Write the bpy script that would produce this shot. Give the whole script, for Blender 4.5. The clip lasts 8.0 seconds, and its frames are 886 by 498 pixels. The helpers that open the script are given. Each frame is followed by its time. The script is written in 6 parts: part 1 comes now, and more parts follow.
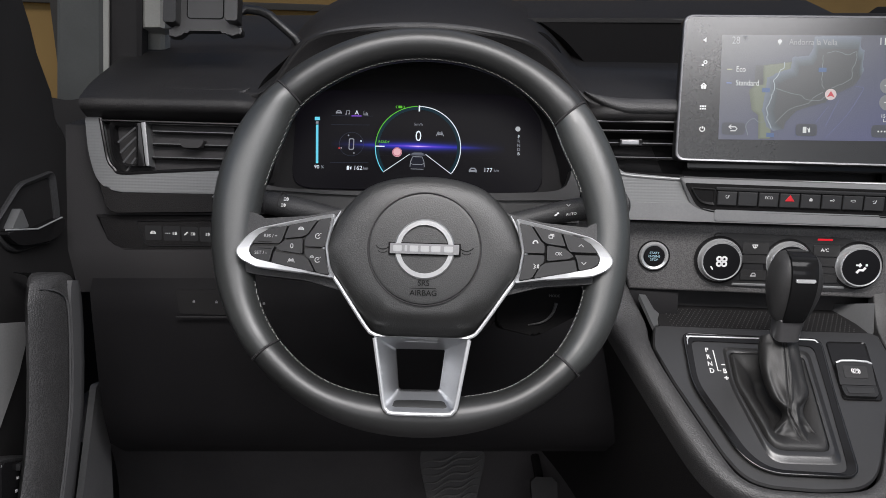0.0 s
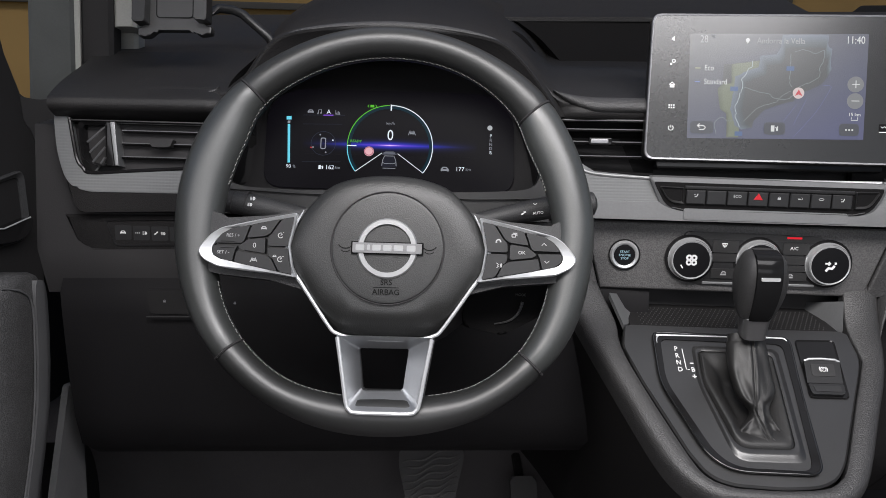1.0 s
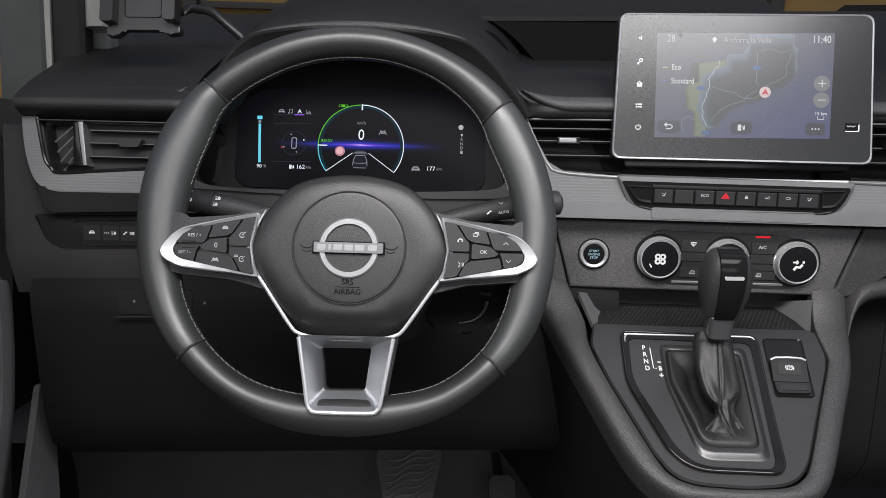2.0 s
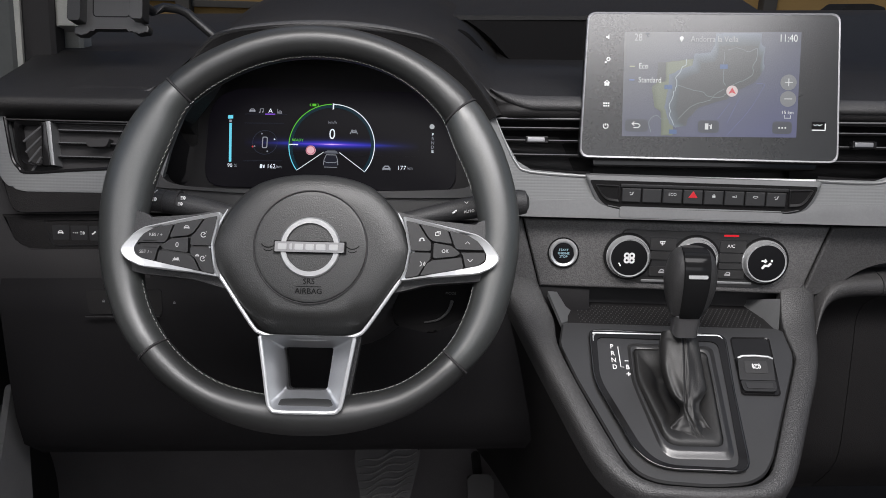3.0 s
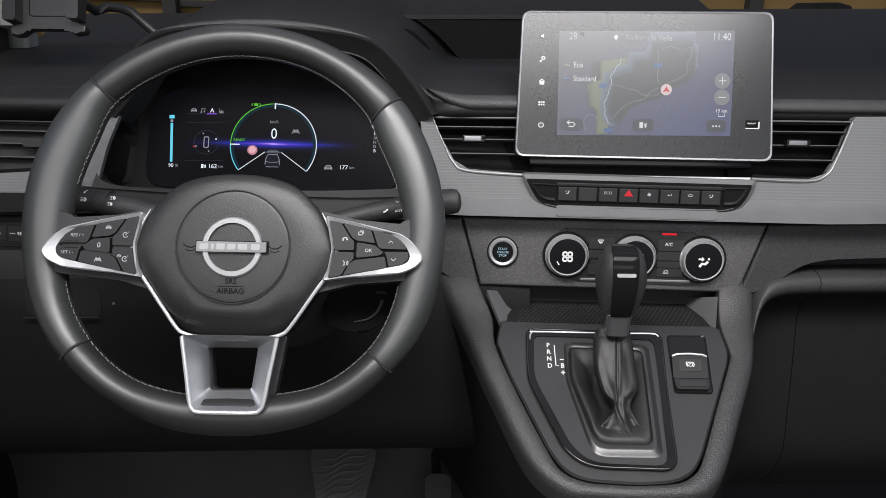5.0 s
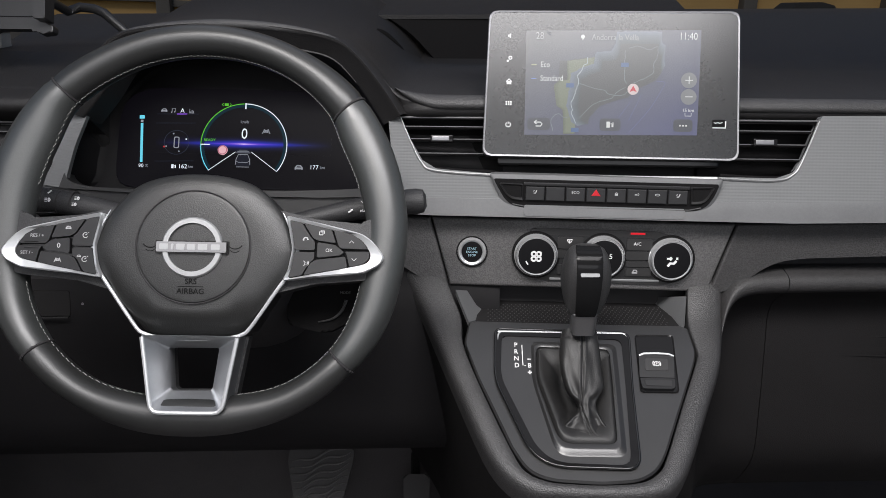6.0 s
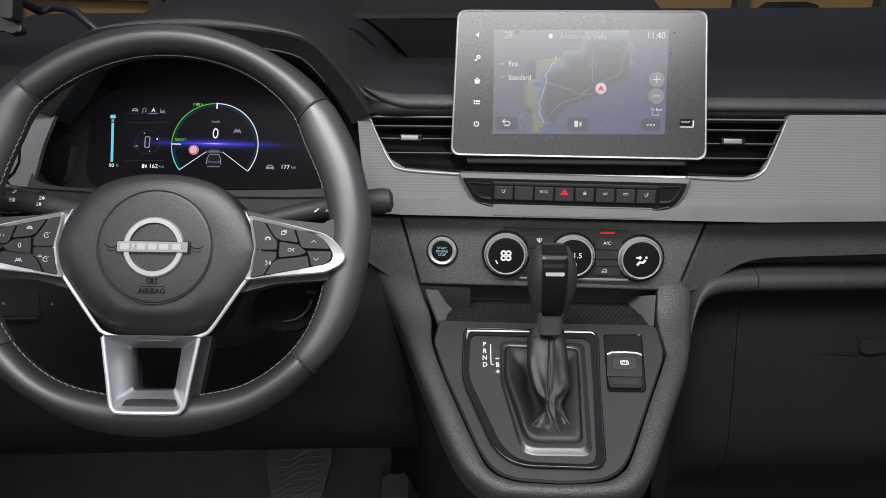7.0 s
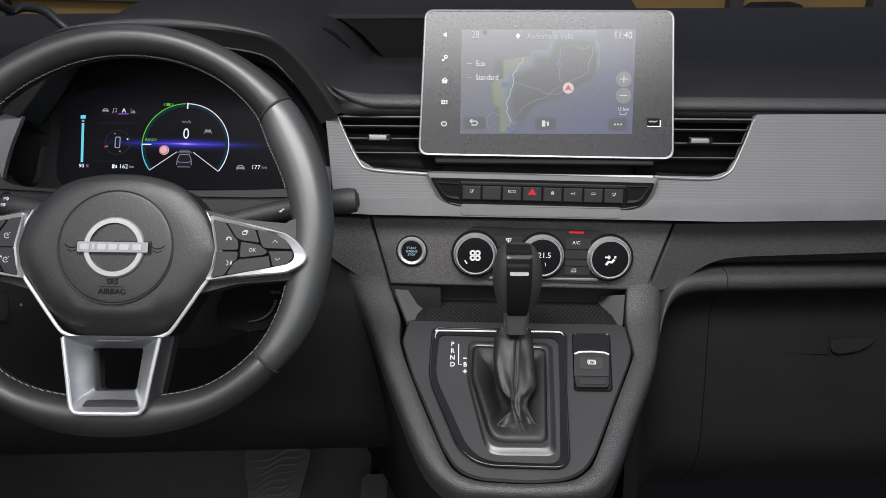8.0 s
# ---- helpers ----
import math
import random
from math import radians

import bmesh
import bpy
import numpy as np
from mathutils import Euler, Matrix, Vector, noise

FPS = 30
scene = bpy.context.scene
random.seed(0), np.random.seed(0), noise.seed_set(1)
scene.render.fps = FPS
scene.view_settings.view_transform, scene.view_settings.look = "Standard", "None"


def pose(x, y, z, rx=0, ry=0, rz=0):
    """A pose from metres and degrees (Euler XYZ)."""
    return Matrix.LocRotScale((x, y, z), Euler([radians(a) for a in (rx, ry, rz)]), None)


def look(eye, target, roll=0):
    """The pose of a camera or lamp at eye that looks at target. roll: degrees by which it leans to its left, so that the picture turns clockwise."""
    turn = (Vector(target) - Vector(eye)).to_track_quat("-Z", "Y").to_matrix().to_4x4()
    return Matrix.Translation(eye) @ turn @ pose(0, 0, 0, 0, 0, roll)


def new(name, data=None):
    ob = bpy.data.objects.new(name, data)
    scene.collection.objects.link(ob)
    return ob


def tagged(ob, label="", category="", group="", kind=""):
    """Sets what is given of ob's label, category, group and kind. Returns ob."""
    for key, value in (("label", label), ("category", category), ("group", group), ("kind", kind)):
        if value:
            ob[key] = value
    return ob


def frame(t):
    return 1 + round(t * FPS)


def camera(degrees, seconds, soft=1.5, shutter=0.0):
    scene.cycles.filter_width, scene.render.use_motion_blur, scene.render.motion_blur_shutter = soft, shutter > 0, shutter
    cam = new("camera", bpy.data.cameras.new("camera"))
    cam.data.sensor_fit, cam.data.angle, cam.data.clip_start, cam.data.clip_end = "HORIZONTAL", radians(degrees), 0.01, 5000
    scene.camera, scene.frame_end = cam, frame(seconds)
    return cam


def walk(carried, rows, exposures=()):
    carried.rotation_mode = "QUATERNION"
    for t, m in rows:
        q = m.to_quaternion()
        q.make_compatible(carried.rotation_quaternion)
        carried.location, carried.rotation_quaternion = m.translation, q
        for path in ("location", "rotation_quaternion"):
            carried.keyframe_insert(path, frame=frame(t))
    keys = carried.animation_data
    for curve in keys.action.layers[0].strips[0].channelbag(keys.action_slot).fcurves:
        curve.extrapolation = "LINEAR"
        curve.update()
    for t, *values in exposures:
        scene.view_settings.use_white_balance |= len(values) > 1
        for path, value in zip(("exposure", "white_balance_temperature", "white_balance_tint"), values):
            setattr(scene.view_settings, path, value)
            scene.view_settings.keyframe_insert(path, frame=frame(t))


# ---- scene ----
cam = camera(62.0, 8.0, soft=0.64)
METRES, EYE, TILT, LEAN, TURN = 0.25, 0.9, -18.0, -1.7, 0.0
ROWS = [
    (0.0, 0.0, 0.0, 0.0, -0.0, 0.0, 0.0),
    (0.5, 0.0582, 0.0009, -0.0006, -0.11, -0.02, 0.06),
    (1.0, 0.1198, 0.0016, -0.001, -0.22, -0.05, 0.11),
    (1.5, 0.1807, 0.001, -0.0021, -0.34, -0.05, 0.16),
    (3.0, 0.3675, -0.0001, -0.0038, -0.68, -0.12, 0.31),
    (3.5, 0.4292, -0.0012, -0.0046, -0.76, -0.14, 0.36),
    (4.0, 0.4946, -0.0018, -0.0054, -0.88, -0.16, 0.42),
    (4.5, 0.5554, -0.002, -0.006, -0.99, -0.16, 0.47),
    (6.0, 0.7509, -0.0036, -0.0104, -1.19, -0.13, 0.61),
    (6.5, 0.8121, -0.004, -0.0113, -1.3, -0.16, 0.65),
    (7.0, 0.8729, -0.0051, -0.0134, -1.41, -0.15, 0.71),
    (7.5, 0.9342, -0.0061, -0.0152, -1.5, -0.14, 0.76),
    (8.0, 0.9997, -0.0074, -0.0175, -1.59, -0.12, 0.81),
]
walk(cam, [(t, pose(0, 0, EYE, TILT, LEAN, TURN) @ pose(METRES * x, METRES * y, METRES * z, 90 + pitch, roll, yaw)) for t, x, y, z, yaw, pitch, roll in ROWS])

# ---- light: dim daylight through the windows of a parked van, plus added lamps above and behind ----
world = bpy.data.worlds.new("sky")
scene.world = world
world.use_nodes = True
sky = world.node_tree.nodes.new("ShaderNodeTexSky")
sky.sky_type, sky.sun_disc = "NISHITA", False
sky.sun_elevation, sky.sun_rotation = radians(48), radians(200)
background = world.node_tree.nodes["Background"]
background.inputs["Strength"].default_value = 0.07
world.node_tree.links.new(sky.outputs[0], background.inputs["Color"])
sun = new("sun", bpy.data.lights.new("sun", "SUN"))
sun.data.energy, sun.data.angle, sun.data.color = 1.0, radians(12), (1, 0.96, 0.9)
sun.matrix_basis = look((-2, -4, 5), (0, 0, 0))


def window_light(name, eye, target, sx, sy, watts, colour=(1.0, 0.975, 0.985)):
    lamp = new(name, bpy.data.lights.new(name, "AREA"))
    lamp.data.shape, lamp.data.size, lamp.data.size_y = "RECTANGLE", sx, sy
    lamp.data.energy, lamp.data.color = watts, colour
    lamp.matrix_basis = look(eye, target)
    return lamp


window_light("left_window_light", (-0.50, -0.12, 1.18), (0.1, 0.20, 0.95), 0.70, 0.34, 2.1)
window_light("right_window_light", (1.24, -0.12, 1.18), (0.5, 0.20, 0.95), 0.70, 0.34, 0.15)
# fill added from behind, through an unseen rear window
window_light("rear_fill_light", (0.28, -1.0, 1.21), (0.28, 0.7, 0.95), 1.3, 0.36, 3.9)
# added overhead lamp, in a roof opening made up for it
window_light("added_roof_light", (0.22, 0.00, 1.515), (0.22, 0.001, 0.5), 1.10, 0.50, 21.5)
window_light("windscreen_light", (0.30, 0.80, 1.34), (0.25, 0.42, 0.72), 1.1, 0.36, 0.7)

# ---- frames of reference ----
# The dashboard leans with the driver's line of sight: x right, y ahead, z up in that leaning frame.
DASH = pose(0, 0, EYE, TILT, LEAN, TURN)
# Panels that face the driver: x right, y up, z towards the driver.
WHEEL = DASH @ pose(-0.016, 0.647, 0, 83.84, 1.7, 0)
SCREEN = DASH @ pose(0.384, 0.775, 0.168, 91.0, 1.7, -3.6)
STACK = DASH @ pose(0.38, 0.789, 0.05, 92, 1.7, -4.5)
CLIMATE = DASH @ pose(0.385, 0.822, -0.0142, 101, 1.7, -4.5)
SHIFT = DASH @ pose(0.345, 0.745, -0.148, 45, 1.7, -4)
CLUSTER = DASH @ pose(-0.03, 0.887, 0.128, 82, 1.7, 0)
LEFT = DASH @ pose(-0.31, 0.815, 0.11, 90, 1.7, 0)
KNEE = DASH @ pose(-0.30, 0.832, 0.02, 98, 1.7, 0)

# ---- materials ----


def material(name, colour, rough=0.5, metal=0.0, grain=0.0, relief=0.3, cells=False, vary=0.12, blotch=18.0, depth=0.0004, gloss=0.5, even=False, speck=0.0):
    m = bpy.data.materials.new(name)
    m.use_nodes = True
    n, l = m.node_tree.nodes, m.node_tree.links
    b = n["Principled BSDF"]
    b.inputs["Metallic"].default_value = metal
    b.inputs["Specular IOR Level"].default_value = gloss
    at = n.new("ShaderNodeTexCoord").outputs["Object"]
    big = n.new("ShaderNodeTexNoise")
    big.inputs["Scale"].default_value, big.inputs["Detail"].default_value = blotch, 4
    l.new(at, big.inputs["Vector"])
    fine = n.new("ShaderNodeTexNoise")
    fine.inputs["Scale"].default_value, fine.inputs["Detail"].default_value = 420, 3
    l.new(at, fine.inputs["Vector"])
    both = n.new("ShaderNodeMix")
    both.data_type = "FLOAT"
    both.inputs[0].default_value = 0.4
    l.new(big.outputs["Fac"], both.inputs[2])
    l.new(fine.outputs["Fac"], both.inputs[3])
    ramp = n.new("ShaderNodeValToRGB")
    lo, hi = ramp.color_ramp.elements
    lo.position, hi.position = 0.3, 0.7
    lo.color = (*[c * (1 - vary) for c in colour], 1)
    hi.color = (*[min(1, c * (1 + vary)) for c in colour], 1)
    l.new(both.outputs[0], ramp.inputs["Fac"])
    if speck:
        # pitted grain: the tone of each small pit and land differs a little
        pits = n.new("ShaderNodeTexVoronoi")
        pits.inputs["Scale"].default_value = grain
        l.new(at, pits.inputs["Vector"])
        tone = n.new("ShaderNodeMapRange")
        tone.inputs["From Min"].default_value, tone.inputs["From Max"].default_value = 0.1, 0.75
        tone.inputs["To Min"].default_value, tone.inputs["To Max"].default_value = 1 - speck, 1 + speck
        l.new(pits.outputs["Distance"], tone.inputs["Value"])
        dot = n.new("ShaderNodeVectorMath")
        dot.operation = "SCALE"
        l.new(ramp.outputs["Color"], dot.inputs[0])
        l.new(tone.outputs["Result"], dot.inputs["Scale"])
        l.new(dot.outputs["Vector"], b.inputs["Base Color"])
    else:
        l.new(ramp.outputs["Color"], b.inputs["Base Color"])
    span = n.new("ShaderNodeMapRange")
    span.inputs["To Min"].default_value, span.inputs["To Max"].default_value = max(0.02, rough * (1 if even else 0.85)), min(1, rough * (1 if even else 1.15))
    l.new(both.outputs[0], span.inputs["Value"])
    l.new(span.outputs["Result"], b.inputs["Roughness"])
    if grain:
        tex = n.new("ShaderNodeTexVoronoi" if cells else "ShaderNodeTexNoise")
        tex.inputs["Scale"].default_value = grain
        if cells:
            tex.feature = "F1"
        else:
            tex.inputs["Detail"].default_value = 2
        l.new(at, tex.inputs["Vector"])
        bump = n.new("ShaderNodeBump")
        bump.inputs["Strength"].default_value, bump.inputs["Distance"].default_value = relief, depth
        l.new(tex.outputs["Distance" if cells else "Fac"], bump.inputs["Height"])
        l.new(bump.outputs["Normal"], b.inputs["Normal"])
    return m


def glowing(name, colour, strength=1.0, gloss=0.04, rough=0.4):
    m = bpy.data.materials.new(name)
    m.use_nodes = True
    b = m.node_tree.nodes["Principled BSDF"]
    b.inputs["Base Color"].default_value = (0.003, 0.003, 0.0034, 1)
    b.inputs["Roughness"].default_value = rough
    b.inputs["Specular IOR Level"].default_value = gloss
    b.inputs["Emission Color"].default_value = (*colour, 1)
    b.inputs["Emission Strength"].default_value = strength
    return m


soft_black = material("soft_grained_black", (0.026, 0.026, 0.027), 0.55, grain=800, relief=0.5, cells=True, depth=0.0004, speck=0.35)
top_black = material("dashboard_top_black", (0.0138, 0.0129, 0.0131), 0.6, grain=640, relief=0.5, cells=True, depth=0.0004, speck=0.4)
# fascia plastic with half shade painted into its colour
half_shade_black = material("half_shade_fascia_black", (0.031, 0.0301, 0.0305), 0.54, grain=680, relief=0.8, cells=True, depth=0.0004, speck=0.42)
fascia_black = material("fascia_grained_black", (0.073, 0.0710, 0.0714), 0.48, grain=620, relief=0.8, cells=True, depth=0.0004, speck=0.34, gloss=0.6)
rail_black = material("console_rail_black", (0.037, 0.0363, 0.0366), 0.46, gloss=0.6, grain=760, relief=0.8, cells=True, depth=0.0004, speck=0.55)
plate_black = material("console_plate_black", (0.0215, 0.0211, 0.0215), 0.38, gloss=0.6, grain=1400, relief=0.1)
console_black = material("console_plate_satin", (0.0225, 0.0221, 0.0225), 0.33, gloss=0.9, grain=1400, relief=0.1)
piano_black = material("piano_black", (0.008, 0.008, 0.0082), 0.10, vary=0.04, gloss=0.8)
dull_black = material("dull_black", (0.026, 0.0245, 0.0255), 0.75, grain=700, relief=0.3)
gloss_black = material("gloss_black", (0.011, 0.0107, 0.0112), 0.12, vary=0.05, gloss=0.22)
key_black = material("key_black", (0.017, 0.017, 0.018), 0.45, gloss=0.4, grain=900, relief=0.1)
display_black = material("instrument_glass", (0.009, 0.009, 0.010), 0.4, vary=0.05, gloss=0.08)
GLASS_GLOSS, GLASS_ROUGH = 0.74, 0.27
glass_black = material("display_glass", (0.02, 0.021, 0.022), GLASS_ROUGH, vary=0.02, gloss=GLASS_GLOSS, even=True)
ledge_grey = material("ledge_grey", (0.021, 0.0208, 0.0212), 0.5, grain=900, relief=0.3)
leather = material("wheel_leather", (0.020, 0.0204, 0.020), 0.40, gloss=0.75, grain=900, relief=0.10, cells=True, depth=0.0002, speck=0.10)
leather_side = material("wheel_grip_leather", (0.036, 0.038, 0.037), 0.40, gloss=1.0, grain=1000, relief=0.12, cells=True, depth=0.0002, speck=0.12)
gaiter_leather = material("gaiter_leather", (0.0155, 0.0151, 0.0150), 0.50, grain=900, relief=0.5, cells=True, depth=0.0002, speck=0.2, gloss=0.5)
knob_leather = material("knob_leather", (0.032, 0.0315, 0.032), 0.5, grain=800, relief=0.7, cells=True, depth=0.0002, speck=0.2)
knob_gloss = material("knob_gloss_black", (0.010, 0.010, 0.0105), 0.12, vary=0.05, gloss=0.12)
spoke_satin = material("lower_spoke_satin", (0.46, 0.47, 0.485), 0.36, metal=0.9, vary=0.05)
binnacle_black = material("binnacle_black", (0.011, 0.0104, 0.0113), 0.65, grain=700, relief=0.2, gloss=0.2)
# near-black that puts the gloom of hollows into the colour
unlit_black = material("unlit_black", (0.008, 0.0076, 0.0078), 0.9, grain=700, relief=0.3, gloss=0.1)
housing_black = material("instrument_housing_black", (0.0175, 0.0168, 0.0172), 0.7, grain=700, relief=0.2, gloss=0.2)
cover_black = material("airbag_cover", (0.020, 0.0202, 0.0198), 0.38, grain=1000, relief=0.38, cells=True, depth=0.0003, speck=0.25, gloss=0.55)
ring_silver = material("ring_silver", (0.80, 0.81, 0.82), 0.24, metal=0.70, vary=0.05)
frame_silver = material("screen_frame_silver", (0.23, 0.23, 0.24), 0.38, metal=0.6, vary=0.05)
satin = material("satin_silver", (0.64, 0.65, 0.66), 0.40, metal=0.55, vary=0.05)
recess_black = material("recess_black", (0.017, 0.0163, 0.0168), 0.8, grain=700, relief=0.3, gloss=0.15)
dark_metal = material("dark_metal", (0.24, 0.24, 0.245), 0.30, metal=0.85, vary=0.05)
# the same plastic with deep shade painted into its colour
shaded_black = material("shaded_grained_black", (0.0115, 0.0108, 0.0111), 0.66, grain=800, relief=0.4, cells=True, depth=0.0004, gloss=0.16, speck=0.35)
# dashboard plastic in a lighter tone, for edges that catch the light
lit_edge_grey = material("lit_edge_plastic", (0.050, 0.049, 0.0495), 0.52, speck=0.3, grain=750, relief=0.6, cells=True, depth=0.0005)
strip_silver = material("strip_silver", (0.70, 0.71, 0.72), 0.42, metal=0.4, vary=0.05)
badge_silver = material("badge_silver", (0.27, 0.274, 0.278), 0.38, metal=0.6, vary=0.05)
emblem_silver = material("emblem_silver", (0.36, 0.364, 0.368), 0.34, metal=0.6, vary=0.05)
chrome = material("bright_chrome", (0.78, 0.79, 0.80), 0.16, metal=1.0, vary=0.03)
thread = material("grey_thread", (0.29, 0.295, 0.28), 0.8, vary=0.2)
white_mark = material("white_print", (0.75, 0.75, 0.75), 0.6, vary=0.03)
icon_print = material("icon_print", (0.36, 0.36, 0.37), 0.6, vary=0.03)
key_print = material("key_print", (0.46, 0.46, 0.465), 0.6, vary=0.03)
grey_mark = material("grey_print", (0.22, 0.22, 0.23), 0.6, vary=0.05)
grab_grey = material("grab_lit_grey", (0.065, 0.065, 0.067), 0.5, grain=900, relief=0.3)
pocket_grey = material("door_pocket_grey", (0.13, 0.13, 0.132), 0.8, grain=900, relief=0.4)
pillar_grey = material("pillar_grey", (0.078, 0.082, 0.082), 0.75, grain=700, relief=0.3)
pale_grey = material("pale_grey", (0.38, 0.38, 0.36), 0.6)
insert_grey = material("door_insert_grey", (0.26, 0.26, 0.26), 0.85, grain=900, relief=0.5)
carpet_black = material("carpet", (0.105, 0.099, 0.102), 0.95, grain=800, relief=0.9)
rubber = material("pedal_rubber", (0.062, 0.060, 0.061), 0.5, grain=260, relief=0.5)
worn_rubber = material("worn_rubber", (0.13, 0.127, 0.128), 0.38, grain=260, relief=0.5)
red_plastic = material("red_lens", (0.55, 0.02, 0.03), 0.4)
lining = material("roof_lining", (0.42, 0.42, 0.41), 0.95, grain=900, relief=0.4)


def trim_material():
    """Mid-grey plastic with a fine woven relief: thin ribs, broken by a grid of dots."""
    m = material("woven_grey_trim", (0.158, 0.162, 0.164), 0.5, vary=0.06, gloss=0.35)
    n, l = m.node_tree.nodes, m.node_tree.links
    at = n.new("ShaderNodeTexCoord").outputs["Object"]
    xyz = n.new("ShaderNodeSeparateXYZ")
    l.new(at, xyz.inputs[0])
    waves = []
    for axis, k in (("X", 1750), ("Y", 1900)):
        mul = n.new("ShaderNodeMath")
        mul.operation = "MULTIPLY"
        mul.inputs[1].default_value = k
        l.new(xyz.outputs[axis], mul.inputs[0])
        sine = n.new("ShaderNodeMath")
        sine.operation = "SINE"
        l.new(mul.outputs[0], sine.inputs[0])
        waves.append(sine)
    mix = n.new("ShaderNodeMath")
    mix.operation = "MULTIPLY_ADD"
    l.new(waves[0].outputs[0], mix.inputs[0])
    mix.inputs[1].default_value = 0.22
    l.new(waves[1].outputs[0], mix.inputs[2])
    bump = n.new("ShaderNodeBump")
    bump.inputs["Strength"].default_value, bump.inputs["Distance"].default_value = 0.16, 0.0004
    l.new(mix.outputs[0], bump.inputs["Height"])
    l.new(bump.outputs["Normal"], n["Principled BSDF"].inputs["Normal"])
    return m


woven = trim_material()
border_grey = material("trim_border_grey", (0.135, 0.137, 0.14), 0.5, grain=900, relief=0.2)

# ---- building helpers ----


def mm(*pts):
    return [tuple(c / 1000 for c in p) for p in pts]


def thing(name, m, label, category, group="", kind=""):
    ob = new(name)
    ob.empty_display_size = 0.02
    ob.matrix_basis = m
    return tagged(ob, label, category, group, kind)


def mesh_of(bm, name, mat, angle=38):
    """Links nothing: a mesh with large flat faces kept flat and narrow rounded edges shaded round."""
    bmesh.ops.recalc_face_normals(bm, faces=bm.faces)
    limit = math.cos(radians(angle))
    areas = {f: f.calc_area() for f in bm.faces}
    normals = []
    for f in bm.faces:
        for v in f.verts:
            total = Vector((0, 0, 0))
            for g in v.link_faces:
                if g.normal.dot(f.normal) > limit:
                    total += g.normal * areas[g]
            normals.append(total.normalized() if total.length > 0 else f.normal.copy())
    me = bpy.data.meshes.new(name)
    bm.to_mesh(me)
    bm.free()
    me.materials.append(mat)
    me.shade_smooth()
    me.normals_split_custom_set(normals)
    return me


def part(name, bm, mat, parent, label="", m=None, angle=38):
    ob = new(name, mesh_of(bm, name, mat, angle))
    ob.parent = parent
    if m is not None:
        ob.matrix_basis = m
    return tagged(ob, label)


def whole(name, bm, mat, m, label, category, group="", kind=""):
    ob = new(name, mesh_of(bm, name, mat))
    ob.matrix_basis = m
    return tagged(ob, label, category, group, kind)


def area(pts):
    return sum(a[0] * b[1] - b[0] * a[1] for a, b in zip(pts, pts[1:] + pts[:1])) / 2


def fillet(pts, r, n=4):
    """Rounds the corners of a flat outline. r: one radius, or one for each corner."""
    out = []
    for i, p in enumerate(pts):
        rad = r[i] if isinstance(r, (list, tuple)) else r
        a, p, b = Vector(pts[i - 1]), Vector(p), Vector(pts[(i + 1) % len(pts)])
        if rad <= 0:
            out.append(tuple(p))
            continue
        da, db = min(rad, (a - p).length * 0.48), min(rad, (b - p).length * 0.48)
        s, e = p + (a - p).normalized() * da, p + (b - p).normalized() * db
        for k in range(n + 1):
            t = k / n
            out.append(tuple(s * (1 - t) ** 2 + p * 2 * t * (1 - t) + e * t * t))
    return out


def spline(pts, n=6, closed=True):
    """A smooth line through points of two or three coordinates."""
    v = [Vector(p) for p in pts]
    out = []
    count = len(v) if closed else len(v) - 1
    for i in range(count):
        if closed:
            p0, p1, p2, p3 = v[i - 1], v[i], v[(i + 1) % len(v)], v[(i + 2) % len(v)]
        else:
            p0, p1, p2, p3 = v[max(i - 1, 0)], v[i], v[i + 1], v[min(i + 2, len(v) - 1)]
        for k in range(n):
            t = k / n
            out.append(tuple(0.5 * (2 * p1 + (p2 - p0) * t + (2 * p0 - 5 * p1 + 4 * p2 - p3) * t * t + (3 * p1 - p0 - 3 * p2 + p3) * t ** 3)))
    if not closed:
        out.append(tuple(v[-1]))
    return out


def prism(pts, back, front, bevel=0.0, seg=2, bm=None):
    """A flat outline given thickness along z, its front edge rounded."""
    bm = bm or bmesh.new()
    if area(pts) < 0:
        pts = pts[::-1]
    lower = [bm.verts.new((p[0], p[1], back)) for p in pts]
    upper = [bm.verts.new((p[0], p[1], front)) for p in pts]
    face = bm.faces.new(upper)
    bm.faces.new(lower[::-1])
    for i in range(len(pts)):
        j = (i + 1) % len(pts)
        bm.faces.new((lower[i], lower[j], upper[j], upper[i]))
    if bevel:
        bmesh.ops.bevel(bm, geom=list(face.edges), offset=bevel, segments=seg, affect="EDGES", profile=0.5, clamp_overlap=True)
    return bm


def rings(loops, closed=True, caps=(True, True), bm=None, around=False):
    """A skin over rows of points, all of the same count."""
    bm = bm or bmesh.new()
    rows = [[bm.verts.new(p) for p in loop] for loop in loops]
    pairs = list(zip(rows, rows[1:])) + ([(rows[-1], rows[0])] if around else [])
    for a, b in pairs:
        for i in range(len(a) if closed else len(a) - 1):
            j = (i + 1) % len(a)
            bm.faces.new((a[i], a[j], b[j], b[i]))
    if closed and not around:
        if caps[0]:
            bm.faces.new(rows[0][::-1])
        if caps[1]:
            bm.faces.new(rows[-1])
    return bm


def lathe(profile, n=32, bm=None):
    """Turns a profile of (radius, z) round the z axis."""
    loops = [[(r * math.cos(2 * math.pi * k / n), r * math.sin(2 * math.pi * k / n), z) for k in range(n)] for r, z in profile]
    return rings(loops, bm=bm)


